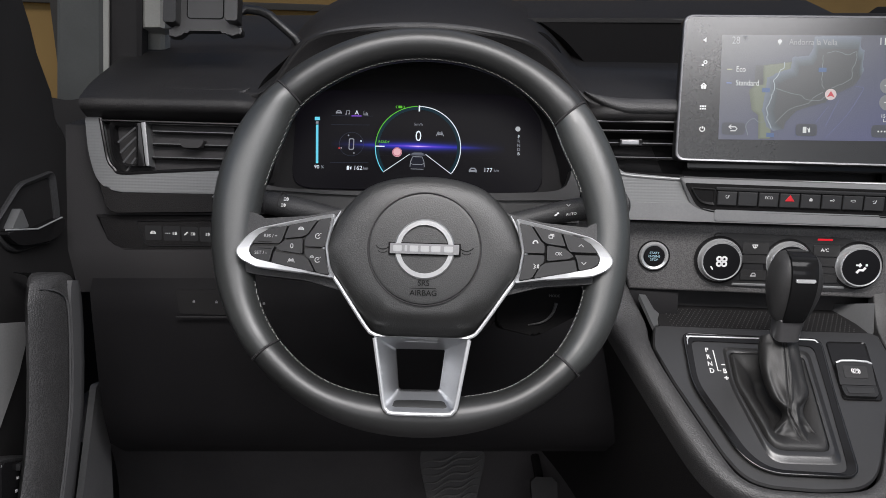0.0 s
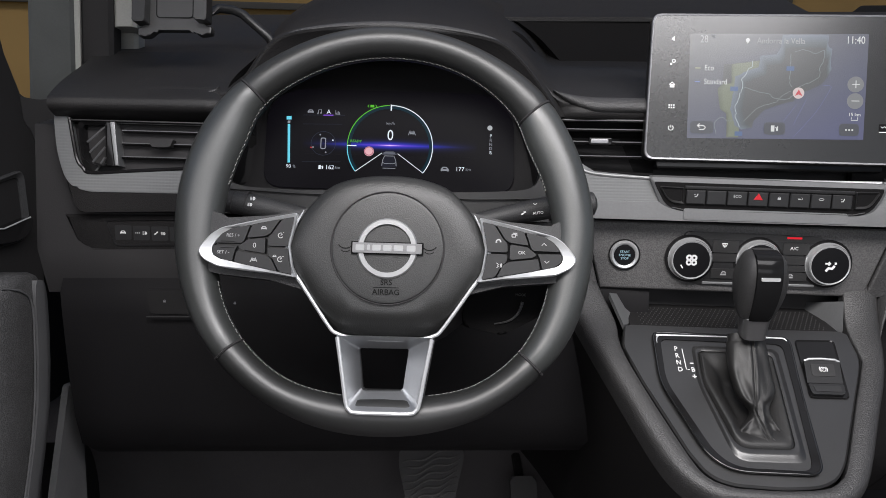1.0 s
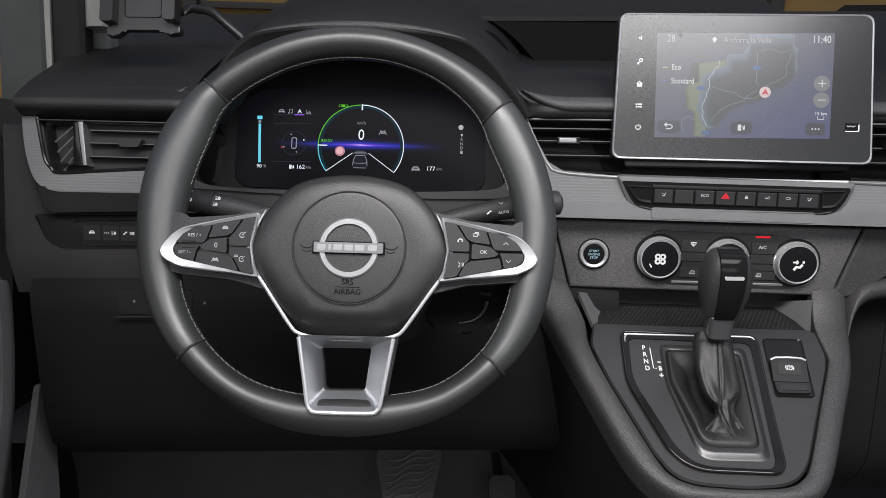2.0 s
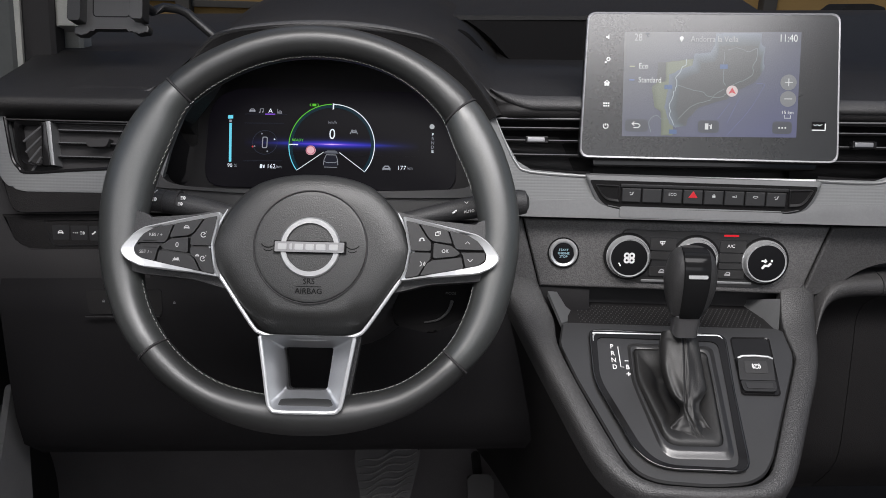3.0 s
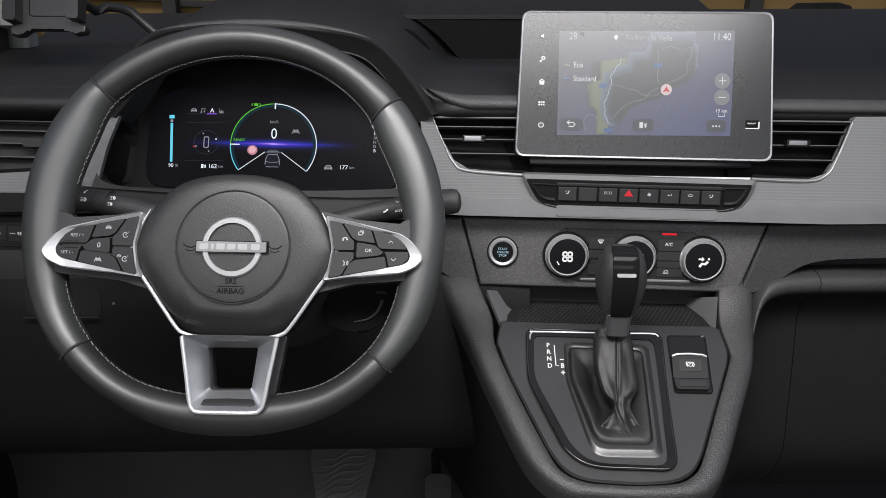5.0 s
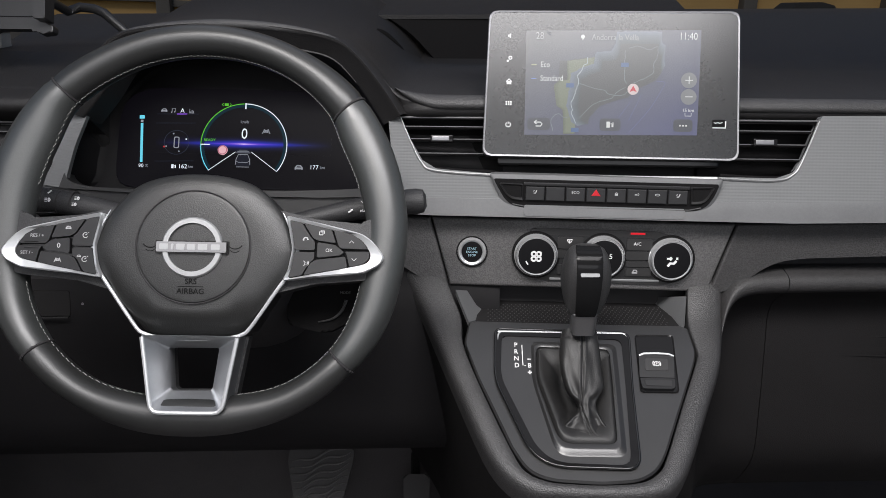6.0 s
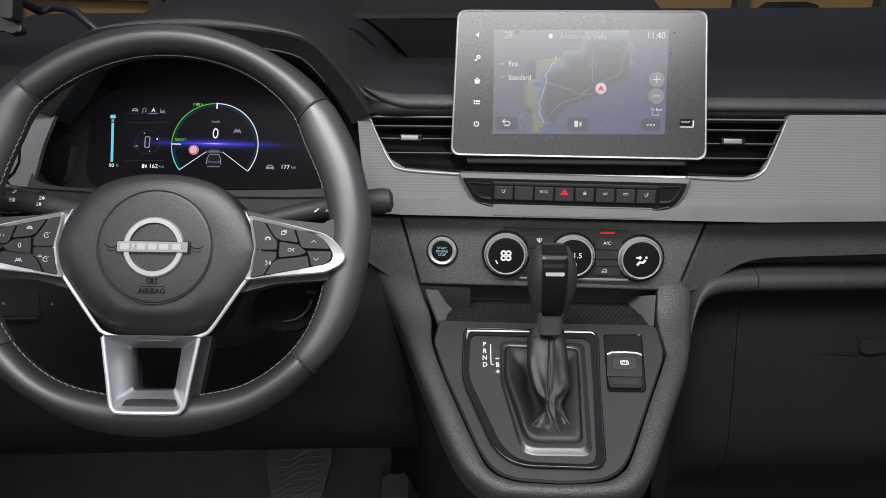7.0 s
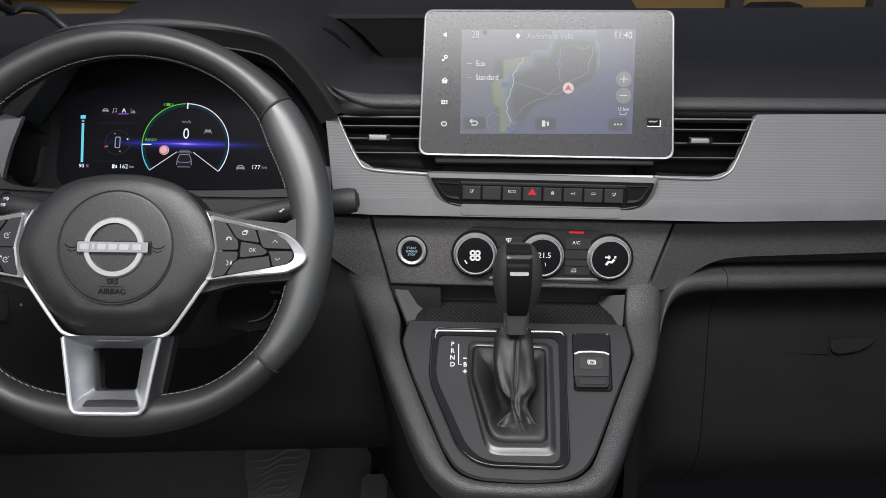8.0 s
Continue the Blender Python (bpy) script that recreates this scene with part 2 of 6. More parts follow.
def tube(path, r, sides=8, closed=False, bm=None, flat=1.0):
    """A round bar along a path; r may be one radius or one for each point."""
    pts = [Vector(p) for p in path]
    loops, up = [], None
    for i, p in enumerate(pts):
        a = pts[i - 1] if (closed or i) else p
        b = pts[(i + 1) % len(pts)] if (closed or i < len(pts) - 1) else p
        way = (b - a).normalized()
        if up is None:
            up = way.orthogonal().normalized()
            if abs(way.z) < 0.9:
                up = (Vector((0, 0, 1)) - way * way.z).normalized()
        up = (up - way * up.dot(way)).normalized()
        side = way.cross(up)
        rad = r[i] if isinstance(r, (list, tuple)) else r
        loops.append([tuple(p + (up * math.cos(q) * flat + side * math.sin(q)) * rad) for q in [2 * math.pi * k / sides for k in range(sides)]])
    return rings(loops, bm=bm, around=closed)


def block(x0, x1, y0, y1, z0, z1, bevel=0.0, seg=2, bm=None):
    own = bmesh.new()
    bmesh.ops.create_cube(own, size=1, matrix=Matrix.LocRotScale(((x0 + x1) / 2, (y0 + y1) / 2, (z0 + z1) / 2), None, (x1 - x0, y1 - y0, z1 - z0)))
    if bevel:
        bmesh.ops.bevel(own, geom=list(own.edges), offset=bevel, segments=seg, affect="EDGES", profile=0.5)
    if bm is None:
        return own
    me = bpy.data.meshes.new("block")
    own.to_mesh(me)
    own.free()
    bm.from_mesh(me)
    bpy.data.meshes.remove(me)
    return bm


def collar(outer, inner, back, front, inner_front=None, bm=None, bevel=0.0):
    """A flat ring between two outlines of the same count; inner_front: where its inner rim lies, if it slopes."""
    inner_front = front if inner_front is None else inner_front
    loops = [[(x, y, back) for x, y in outer], [(x, y, front - bevel) for x, y in outer]]
    if bevel:
        cx, cy = sum(p[0] for p in outer) / len(outer), sum(p[1] for p in outer) / len(outer)
        loops.append([(x + (cx - x) * bevel / math.hypot(x - cx, y - cy), y + (cy - y) * bevel / math.hypot(x - cx, y - cy), front) for x, y in outer])
    loops += [[(x, y, inner_front) for x, y in inner], [(x, y, back) for x, y in inner]]
    return rings(loops, bm=bm, around=True)


def polar(pts, n=144, cx=-0.010, cy=0.0):
    """The same outline met by n rays from a middle point, so that two outlines can be joined."""
    out = []
    for k in range(n):
        c, s = math.cos(2 * math.pi * k / n), math.sin(2 * math.pi * k / n)
        far = 0.0
        for (ax, ay), (bx, by) in zip(pts, pts[1:] + pts[:1]):
            ax, ay, bx, by = ax - cx, ay - cy, bx - cx, by - cy
            p, q = c * ay - s * ax, c * by - s * bx
            if p * q <= 0 and p != q:
                t = p / (p - q)
                far = max(far, c * (ax + (bx - ax) * t) + s * (ay + (by - ay) * t))
        out.append((cx + c * far, cy + s * far))
    return out


def arc(r, a0, a1, n=24, cx=0.0, cy=0.0):
    return [(cx + r * math.cos(radians(a0 + (a1 - a0) * k / n)), cy + r * math.sin(radians(a0 + (a1 - a0) * k / n))) for k in range(n + 1)]


def stroke(path, width, z=0.0, bm=None, thick=0.0002):
    """A printed line of a given width along a flat path."""
    bm = bm or bmesh.new()
    pts = [Vector(p) for p in path]
    sides = []
    for i, p in enumerate(pts):
        way = (pts[min(i + 1, len(pts) - 1)] - pts[max(i - 1, 0)]).normalized()
        across = Vector((-way.y, way.x)) * width / 2
        sides.append((p + across, p - across))
    lower = [(bm.verts.new((*a, z)), bm.verts.new((*b, z))) for a, b in sides]
    upper = [(bm.verts.new((*a, z + thick)), bm.verts.new((*b, z + thick))) for a, b in sides]
    for (a, b), (c, d), (e, f), (g, h) in zip(lower, lower[1:], upper, upper[1:]):
        bm.faces.new((e, f, h, g))
        bm.faces.new((a, e, g, c))
        bm.faces.new((b, d, h, f))
    return bm


def lettering(words, size, mat, parent, x, y, z, name="lettering", align="CENTER", turn=0.0, squeeze=1.0, label="", bold=0.0):
    curve = bpy.data.curves.new("letters", "FONT")
    curve.body, curve.size, curve.align_x, curve.align_y = words, size, align, "CENTER"
    curve.extrude, curve.resolution_u, curve.offset = 0.0001, 3, bold
    holder = bpy.data.objects.new("letters", curve)
    me = bpy.data.meshes.new_from_object(holder)
    bpy.data.objects.remove(holder)
    bpy.data.curves.remove(curve)
    me.materials.clear()
    me.materials.append(mat)
    ob = new(name, me)
    ob.parent = parent
    ob.matrix_basis = Matrix.Translation((x, y, z)) @ pose(0, 0, 0, 0, 0, turn) @ Matrix.Diagonal((squeeze, 1, 1, 1))
    return tagged(ob, label)


def mirror_u(pts):
    return [(-p[0], *p[1:]) for p in pts][::-1]


# ---- the place: cabin shell and outside ----
concrete = material("outside_paving", (0.12, 0.09, 0.05), 0.9, grain=30, relief=0.4, blotch=1.5)
ochre = material("ochre_wall", (0.26, 0.16, 0.055), 0.9, grain=12, relief=0.4, blotch=0.7, vary=0.35)
dark_post = material("dark_post", (0.05, 0.045, 0.04), 0.8)
whole("ground", block(-60, 60, -60, 60, -0.45, -0.35), concrete, Matrix(), "brown paving under the van", "ground", kind="structure")
facade = thing("building", pose(0, 7.0, -0.35), "ochre building front with dark posts, out of focus", "building")
part("wall", block(-14, 14, 0, 0.3, 0, 5.0), ochre, facade)
for k in range(-9, 10):
    x = 0.49 + 1.305 * k
    part("post", block(x - 0.065, x + 0.065, -0.12, 0.02, 0, 5.0, 0.02), dark_post, facade)
    part("rail", block(x + 0.065, x + 1.24, -0.06, 0.02, 1.20 + 0.04 * (k % 2), 1.26 + 0.04 * (k % 2), 0.01), dark_post, facade)
mount = thing("wiper_mount", pose(1.125, 1.9, 0.905), "low black wiper cover outside the windscreen", "wiper cover")
part("cover", prism(fillet([(-0.075, 0.0), (0.055, 0.0), (0.055, 0.028), (0.02, 0.036), (-0.035, 0.034)], 0.006), -0.05, 0.05, 0.006), recess_black, mount, m=pose(0, 0, 0, 90))
part("shaft", block(-0.02, 0.02, -0.02, 0.02, -1.255, 0.004), dark_post, mount)

X0, X1 = -0.56, 1.30
whole("floor", block(X0, X1, -1.05, 1.75, -0.02, 0.04), carpet_black, Matrix(), "black carpeted floor of the cabin", "floor", kind="structure")
whole("wall_front", block(X0, X1, 1.45, 1.5, 0.04, 0.86), carpet_black, Matrix(), "black bulkhead ahead of the footwell", "wall", kind="structure")
whole("wall_rear", block(X0, X1, -1.1, -1.05, -0.02, 1.0), lining, Matrix(), "grey cabin wall behind the seats", "wall", kind="structure")
whole("wall_rear_top", block(X0, X1, -1.1, -1.05, 1.42, 1.55), lining, Matrix(), "grey header above the unseen rear window", "wall", kind="structure")
# the ceiling is one sheet, with an unseen opening added for light from above
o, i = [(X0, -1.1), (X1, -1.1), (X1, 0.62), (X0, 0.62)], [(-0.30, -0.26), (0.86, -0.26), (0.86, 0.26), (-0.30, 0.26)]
whole("ceiling", collar(o, i, 1.5, 1.55), lining, Matrix(), "grey roof lining with an added light opening", "ceiling", kind="structure")
for name, a, b in (("wall_left", X0 - 0.04, X0), ("wall_right", X1, X1 + 0.04)):
    whole(name, block(a, b, -1.1, 1.5, -0.02, 0.70), dull_black, Matrix(), "dark lower body side of the cabin", "wall", kind="structure")
    whole(name + "_top", block(a, b, -1.1, 0.62, 1.40, 1.55), lining, Matrix(), "grey roof rail above the side window", "wall", kind="structure")
    whole(name + "_post", block(a, b, -1.1, -0.62, 0.70, 1.40), lining, Matrix(), "grey pillar behind the side window", "wall", kind="structure")

# ---- dashboard ----
dashboard = thing("dashboard", DASH, "black grained dashboard with grey woven trim", "dashboard")
# upper pad: one profile of depth and height drawn across the van
pad = spline([(0.85, 0.130), (0.812, 0.140), (0.797, 0.1445), (0.793, 0.152), (0.799, 0.161), (0.835, 0.184), (0.93, 0.226), (1.0, 0.250), (1.05, 0.272), (1.12, 0.318), (1.20, 0.378), (1.30, 0.416)], 5, False)
high_pad = spline([(0.85, 0.130), (0.812, 0.140), (0.797, 0.1445), (0.793, 0.152), (0.799, 0.161), (0.835, 0.184), (0.90, 0.218), (0.945, 0.2445), (0.962, 0.2515), (1.06, 0.290), (1.12, 0.316), (1.20, 0.366), (1.30, 0.412)], 5, False)
pad += [pad[-1]] * (len(high_pad) - len(pad))
# beside the hood both ends draw back a little
for xs, shape in (((-0.392, -0.30, -0.225, -0.212, -0.202, -0.195, -0.19), high_pad), ((0.15, 0.155, 0.163, 0.174, 0.19, 0.40, 0.80, 1.22), pad)):
    bm = rings([[(x if x > -0.39 else x - 0.12 * max(0, y - 0.8), y + (0.030 * (max(0, 1 - min(abs(x - 0.15), abs(x + 0.19)) / 0.036)) ** 2 if y < 0.9 else 0), z - 0.0178 * x * max(0.0, min(1.0, (1.18 - y) / 0.2))) for y, z in shape] + [(x, 1.31, 0.25), (x, 0.90, 0.10)] for x in xs])
    part("upper_pad", bm, top_black, dashboard, "black grained dashboard top")
# cowl over the instruments: arches that widen and rise towards the windscreen
arch = [(-0.205, 0.150), (-0.178, 0.181), (-0.156, 0.211), (-0.134, 0.2265), (-0.095, 0.233), (-0.04, 0.2355), (0.012, 0.2335), (0.062, 0.227), (0.096, 0.2175), (0.118, 0.199), (0.140, 0.171), (0.160, 0.140)]
line = spline(arch, 5, False)


def arched(dx, dz, y, low=0.0):
    out = []
    for x, z in line:
        s = (x + 0.022) / 0.18
        out.append((x + dx * s, y + 0.012 * s * s, z + dz * max(0.0, 1 - 0.55 * s * s) - low))
    return out


bm = rings([arched(-0.0015, -0.0025, 0.7805), arched(0.0, 0.0, 0.779), arched(0.003, 0.0035, 0.783), arched(0.008, 0.010, 0.797),
            arched(0.020, 0.045, 0.88), arched(0.045, 0.092, 0.97), arched(0.07, 0.135, 1.05), arched(0.09, 0.178, 1.13), arched(0.10, 0.20, 1.28)], closed=False)
part("cowl", bm, top_black, dashboard, "black hood over the instrument display")
bm = rings([arched(-0.001, -0.002, 0.7802), arched(-0.004, -0.0045, 0.7835), arched(-0.010, -0.0100, 0.791), arched(-0.0175, -0.0155, 0.7965), arched(-0.0193, -0.0178, 0.800), arched(-0.020, -0.018, 0.84)], closed=False)
part("cowl_lip", bm, top_black, dashboard, "black front face of the hood")
inner = arched(-0.0186, -0.0168, 0.7975)
part("cowl_lip_edge", tube(inner[10:48], [0.0004 + 0.0009 * math.sin(math.pi * k / 37) for k in range(38)], 8), lit_edge_grey, dashboard, "thin edge under the hood, painted as lit")
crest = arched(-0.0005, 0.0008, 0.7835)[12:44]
# same plastic as the hood; the light on its crest is put into the colour
part("cowl_crest", tube(crest, [0.0006 + 0.0042 * math.sin(math.pi * k / 31) ** 0.7 for k in range(32)], 12), lit_edge_grey, dashboard, "rounded grained crest of the hood, painted as lit", angle=70)
# beside the hood the pad runs up into it in one soft scoop


def hood_height(x, y):
    """Height of the hood's outer skin at a place across and along the van."""
    steps = ((0.779, 0.0, 0.0), (0.783, 0.003, 0.0035), (0.797, 0.008, 0.010), (0.88, 0.020, 0.045), (0.97, 0.045, 0.092), (1.05, 0.07, 0.135), (1.13, 0.09, 0.178))
    s = (x + 0.022) / 0.22
    y -= 0.012 * s * s
    dx, dz = np.interp(y, [a for a, b, c in steps], [b for a, b, c in steps]), np.interp(y, [a for a, b, c in steps], [c for a, b, c in steps])
    x0 = (x - dx * 0.022 / 0.18) / (1 + dx / 0.18)
    s = (x0 + 0.022) / 0.18
    edge = np.interp(x0, [q[0] for q in line], [q[1] for q in line]) - 1.5 * max(0.0, x0 - 0.160, -0.205 - x0)
    return float(edge + dz * max(0.0, 1 - 0.55 * s * s))


def pad_height(x, y, shape):
    tops = [q for q in shape if q[1] >= 0.152]
    return float(np.interp(y, [q[0] for q in tops], [q[1] for q in tops])) - 0.0178 * x * max(0.0, min(1.0, (1.18 - y) / 0.2))


def scoop_height(x, y, shape, soft=0.022):
    a, b = hood_height(x, y), pad_height(x, y, shape)
    h = max(0.0, soft - abs(a - b)) / soft
    return max(a, b) + h * h * soft / 4


for x0, x1, turn_at, shape in ((0.085, 0.30, 0.150, pad), (-0.125, -0.33, -0.195, high_pad)):
    rows = []
    for k in range(41):
        x = x0 + (x1 - x0) * k / 40
        beyond = min(1.0, max(0.0, (abs(x) - abs(turn_at)) / 0.03))
        start = (0.791 + 0.012 * ((x + 0.022) / 0.18) ** 2) * (1 - beyond) + (0.7985 if x > 0 else 0.811) * beyond
        row = [(x, start + 0.006, scoop_height(x, start + 0.004, shape) - 0.006 - 0.016 * beyond), (x, start + 0.001, scoop_height(x, start + 0.003, shape) - 0.006), (x, start + 0.0012, scoop_height(x, start + 0.003, shape) - 0.003)]
        for j in range(24):
            y = start + 0.004 + (1.028 - start - 0.004) * (j / 23) ** 1.2
            fade = min(1.0, k / 6, (40 - k) / 6, (23 - j) / 4, max(beyond, j / 3))
            row.append((x, y, scoop_height(x, y, shape) + 0.0035 * fade - 0.0022))
        rows.append(row)
    part("pad_scoop", rings(rows, closed=False, caps=(False, False)), top_black, dashboard, "black grained curve between hood and dashboard top", angle=60)
# storage lid ahead of the screen
section = [(0.012, 0.0125), (0.006, 0.0118), (-0.0006, 0.0095), (-0.0042, 0.0045), (-0.0054, 0.0), (-0.0040, -0.004), (0.004, -0.0065)]


def lip_band(xs, near, side):
    """The rounded front edge of the pad; near the hood it climbs and sinks into the pad."""
    rows = []
    for x in xs:
        s = max(0.0, side * (near - x) / (0.050 if side > 0 else 0.030)) ** 2
        y0, z0, f = 0.7930 + 0.006 * s, 0.1500 - 0.0178 * (x - 0.27) + 0.019 * s, max(0.06, 1 - s)
        if side < 0:
            y0, z0 = y0 + 0.013, z0 + 0.0005
        rows.append([(x, y0 + a * f + 0.004 * (1 - f), z0 + b * f) for a, b in section] + [(x, y0 + 0.03, z0 - 0.004)])
    return rings(rows)


# the lip's lighter colour stands for light on the pad's front edge
part("pad_lip", lip_band([1.21, 0.9, 0.6, 0.4, 0.30, 0.25] + [0.222 - 0.004 * k for k in range(18)], 0.205, 1), lit_edge_grey, dashboard, "grained front edge of the dashboard top, painted as lit", angle=70)
part("pad_lip", lip_band([-0.388, -0.34, -0.30] + [-0.262 + 0.004 * k for k in range(13)], -0.244, -1), lit_edge_grey, dashboard, "grained front edge of the dashboard top, painted as lit", angle=70)
# storage recess: only a flat upright, its inner shade given by colour
riser = fillet([(0.132, 0.324), (0.168, 0.300), (0.205, 0.258), (0.225, 0.235), (0.56, 0.235), (0.56, 0.315), (0.25, 0.321)], [0, 0.02, 0.02, 0, 0, 0, 0])
part("storage_recess", prism(riser, -0.02, 0.0), unlit_black, dashboard, m=Matrix(((1, 0, 0, 0), (0, 0, -1, 1.040), (0, 1, 0, 0), (0, 0, 0, 1))))
bm = prism(fillet([(0.100, 1.052), (0.56, 1.043), (0.60, 1.25), (0.100, 1.25)], [0.01, 0.02, 0, 0]), 0.0, 0.006, 0.002)
part("storage_lid", bm, top_black, dashboard, m=Matrix.Translation((0, -0.012, 0.319)) @ Matrix.Translation((0, 1.05, 0)) @ pose(0, 0, 0, 25.5) @ Matrix.Translation((0, -1.05, 0)))
# slot in the hood: a bar on the skin, dark for the shade inside
slot = [(x, y, scoop_height(x, y, pad) + 0.0012) for x, y in spline([(0.1245, 0.960), (0.1335, 0.968), (0.146, 0.978), (0.158, 0.990)], 4, False)]
part("slot", tube(slot, [0.0006 + 0.0036 * math.sin(math.pi * min(1, 0.08 + k / 13)) for k in range(len(slot))], 10), unlit_black, dashboard, "small slot, drawn as a dark bar")
# the bright line on the lid's edge, laid on as a paler strip
part("lid_edge", tube([(0.140, 1.0385, 0.3232), (0.35, 1.0345, 0.3222), (0.555, 1.031, 0.3212)], [0.0005, 0.0013, 0.0013], 8), lit_edge_grey, dashboard)
# lower body behind the panels
bm = rings([[(x, 0.83, 0.14), (x, 0.835, 0.0), (x, 0.86, -0.05), (x, 1.1, -0.06), (x, 1.2, 0.25), (x, 0.86, 0.15)] for x in (-0.425, -0.235)])
part("inner_body", bm, dull_black, dashboard)
bm = rings([[(x, 0.85, 0.14), (x, 0.85, 0.0), (x, 0.86, -0.04), (x, 1.1, -0.06), (x, 1.2, 0.25), (x, 0.86, 0.15)] for x in (0.165, 1.22)])
part("inner_body", bm, dull_black, dashboard)

# grey trim: a long panel with the vents let into its upper edge
vent_edge = mm((-228, 89.6), (-223, 84), (-214, 63), (-200, 36), (-184, 26.5), (-118, 22.8), (118, 22.8), (178, 20.6), (196, 27), (205, 42), (221, 84), (224, 88.4))
outline = mm((-238, 90)) + vent_edge + mm((260, 88.6), (420, 90), (860, 94), (860, -8), (500, -17), (320, -22), (200, -24.5), (-187, -22), (-226, -20.5))
part("trim_panel", prism(outline, -0.012, 0.0, 0.0015), woven, dashboard, "grey plastic trim with a fine woven relief", m=DASH.inverted() @ STACK)
# the lower border of the trim turns under
border = [(-0.226, -0.0035), (0.20, -0.0035), (0.50, 0.003), (0.86, 0.012), (0.86, -0.009), (0.50, -0.018), (0.20, -0.0255), (-0.187, -0.023), (-0.226, -0.0215)]
part("trim_border", prism(border, -0.01, 0.0016, 0.0012), border_grey, dashboard, m=DASH.inverted() @ STACK)
part("trim_flap", prism(fillet(mm((-87.5, -10), (83.5, -12), (83, -23.2), (-87.5, -22)), 0.002), -0.004, 0.0028, 0.0008), border_grey, dashboard, m=DASH.inverted() @ STACK)
# bright strip under the vents, in three lengths; their tones differ as the light on them
strip = [(-0.2235, 0.084), (-0.2145, 0.063), (-0.2005, 0.0355), (-0.184, 0.0255), (-0.118, 0.0215)]
part("bright_strip", tube([(x, y, 0.0005) for x, y in spline(strip, 6, False)], [0.0005 + 0.0013 * k / 24 for k in range(25)], 8), emblem_silver, dashboard, "thin satin silver strip", DASH.inverted() @ STACK)
part("bright_strip", prism(mm((-117, 22.8), (117, 22.8), (117, 17.2), (-117, 17.2)), -0.006, 0.003, 0.0022, 4), strip_silver, dashboard, "satin silver strip", DASH.inverted() @ STACK)
strip = [(0.1185, 0.021), (0.176, 0.0195), (0.1955, 0.0262), (0.205, 0.0415), (0.221, 0.083)]
part("bright_strip", tube([(x, y, 0.0005) for x, y in spline(strip, 6, False)], [0.0019 - 0.0014 * k / 24 for k in range(25)], 8), badge_silver, dashboard, "thin satin silver strip", DASH.inverted() @ STACK)

# lower fascia: three grained panels with open seams; the right one is darkened for shade
left_wing = mm((-262, 34), (-232, 40), (-195.5, 41), (-174.2, -37.3), (-195, -35.3), (-227, -16.5), (-262, 10))
middle = mm((-194, 41), (142.4, 38.3), (116.7, -39.6), (-172.7, -37.4))
right_wing = mm((144, 38.4), (365, 43.8), (860, 62), (860, 30), (370, 9), (270, 4), (203.6, 1), (177, -9.5), (154, -28.6), (134, -38.8), (118.2, -39.6))
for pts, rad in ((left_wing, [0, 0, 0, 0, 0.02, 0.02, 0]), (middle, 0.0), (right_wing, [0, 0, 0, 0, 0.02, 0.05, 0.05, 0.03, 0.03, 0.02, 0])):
    part("fascia_panel", prism(fillet(pts, rad), -0.016, 0.0, 0.0035, 3), half_shade_black if pts is right_wing else fascia_black, dashboard, "black grained lower fascia", m=DASH.inverted() @ CLIMATE)

# trim round the outer vent
outline = spline(mm((-87, 36), (-83, 2), (-77.5, -20), (-71, -35), (-60, -44.5), (-42, -48.8)), 4, False) + mm((76, -48), (84, -36), (88, -20.5), (70.5, -21)) + spline(mm((-44, -29.4), (-55, -23), (-61, -12), (-66, 10), (-71, 36.5)), 4, False)
part("trim_panel", prism(outline, -0.012, 0.0, 0.002), woven, dashboard, "grey plastic trim with a fine woven relief", m=DASH.inverted() @ LEFT)
part("trim_border", prism(fillet(mm((-73, -34), (110, -34), (110, -66.5), (-58.5, -71.5)), [0, 0, 0, 0.008]), -0.013, -0.0016, 0.0015), shaded_black, dashboard, m=DASH.inverted() @ LEFT)
# trim beside and below the instruments
outline = mm((106, 46), (129, 47), (121.5, 26), (114.5, 8), (109, -13), (103.5, -38), (101, -52), (56, -52), (62, -42), (88, 10))
part("trim_panel", prism(fillet(outline, [0, 0, 0.01, 0.01, 0.01, 0.01, 0, 0, 0, 0.01]), -0.004, 0.003, 0.002), woven, dashboard, m=DASH.inverted() @ LEFT)
outline = spline(mm((103, -24), (106, -29.5), (112.5, -34), (125, -37.2), (145, -38.9), (192, -40), (315, -39), (380, -37.2), (432, -33.5), (447, -26), (452, -10)), 5, False) + mm((462, -10), (462, -68), (60, -68), (60, -44), (98, -40))
part("ledge", prism(outline, -0.02, 0.004, 0.0028, 3), ledge_grey, dashboard, "dark grey ledge below the instruments", m=DASH.inverted() @ LEFT)
# fascia with switches under the outer vent, its shade put into the colour
part("fascia_panel", prism(fillet(mm((-92, 16), (160, 22), (160, -18), (-73, -23)), [0, 0, 0, 0.012]), -0.014, 0.0, 0.003), shaded_black, dashboard, m=DASH.inverted() @ KNEE)
# knee panel below the wheel
bm = rings([[(x, 0.848, 0.01), (x, 0.852, -0.035), (x, 0.846, -0.05), (x, 0.85, -0.075), (x, 0.866, -0.15), (x, 0.880, -0.20), (x, 0.897, -0.236), (x, 0.94, -0.258), (x, 1.02, -0.275), (x, 1.12, -0.28), (x, 1.2, -0.1), (x, 0.9, 0.02)] for x in (-0.405, -0.345, 0.10, 0.27)])
part("knee_panel", bm, binnacle_black, dashboard, "black panel below the steering column")
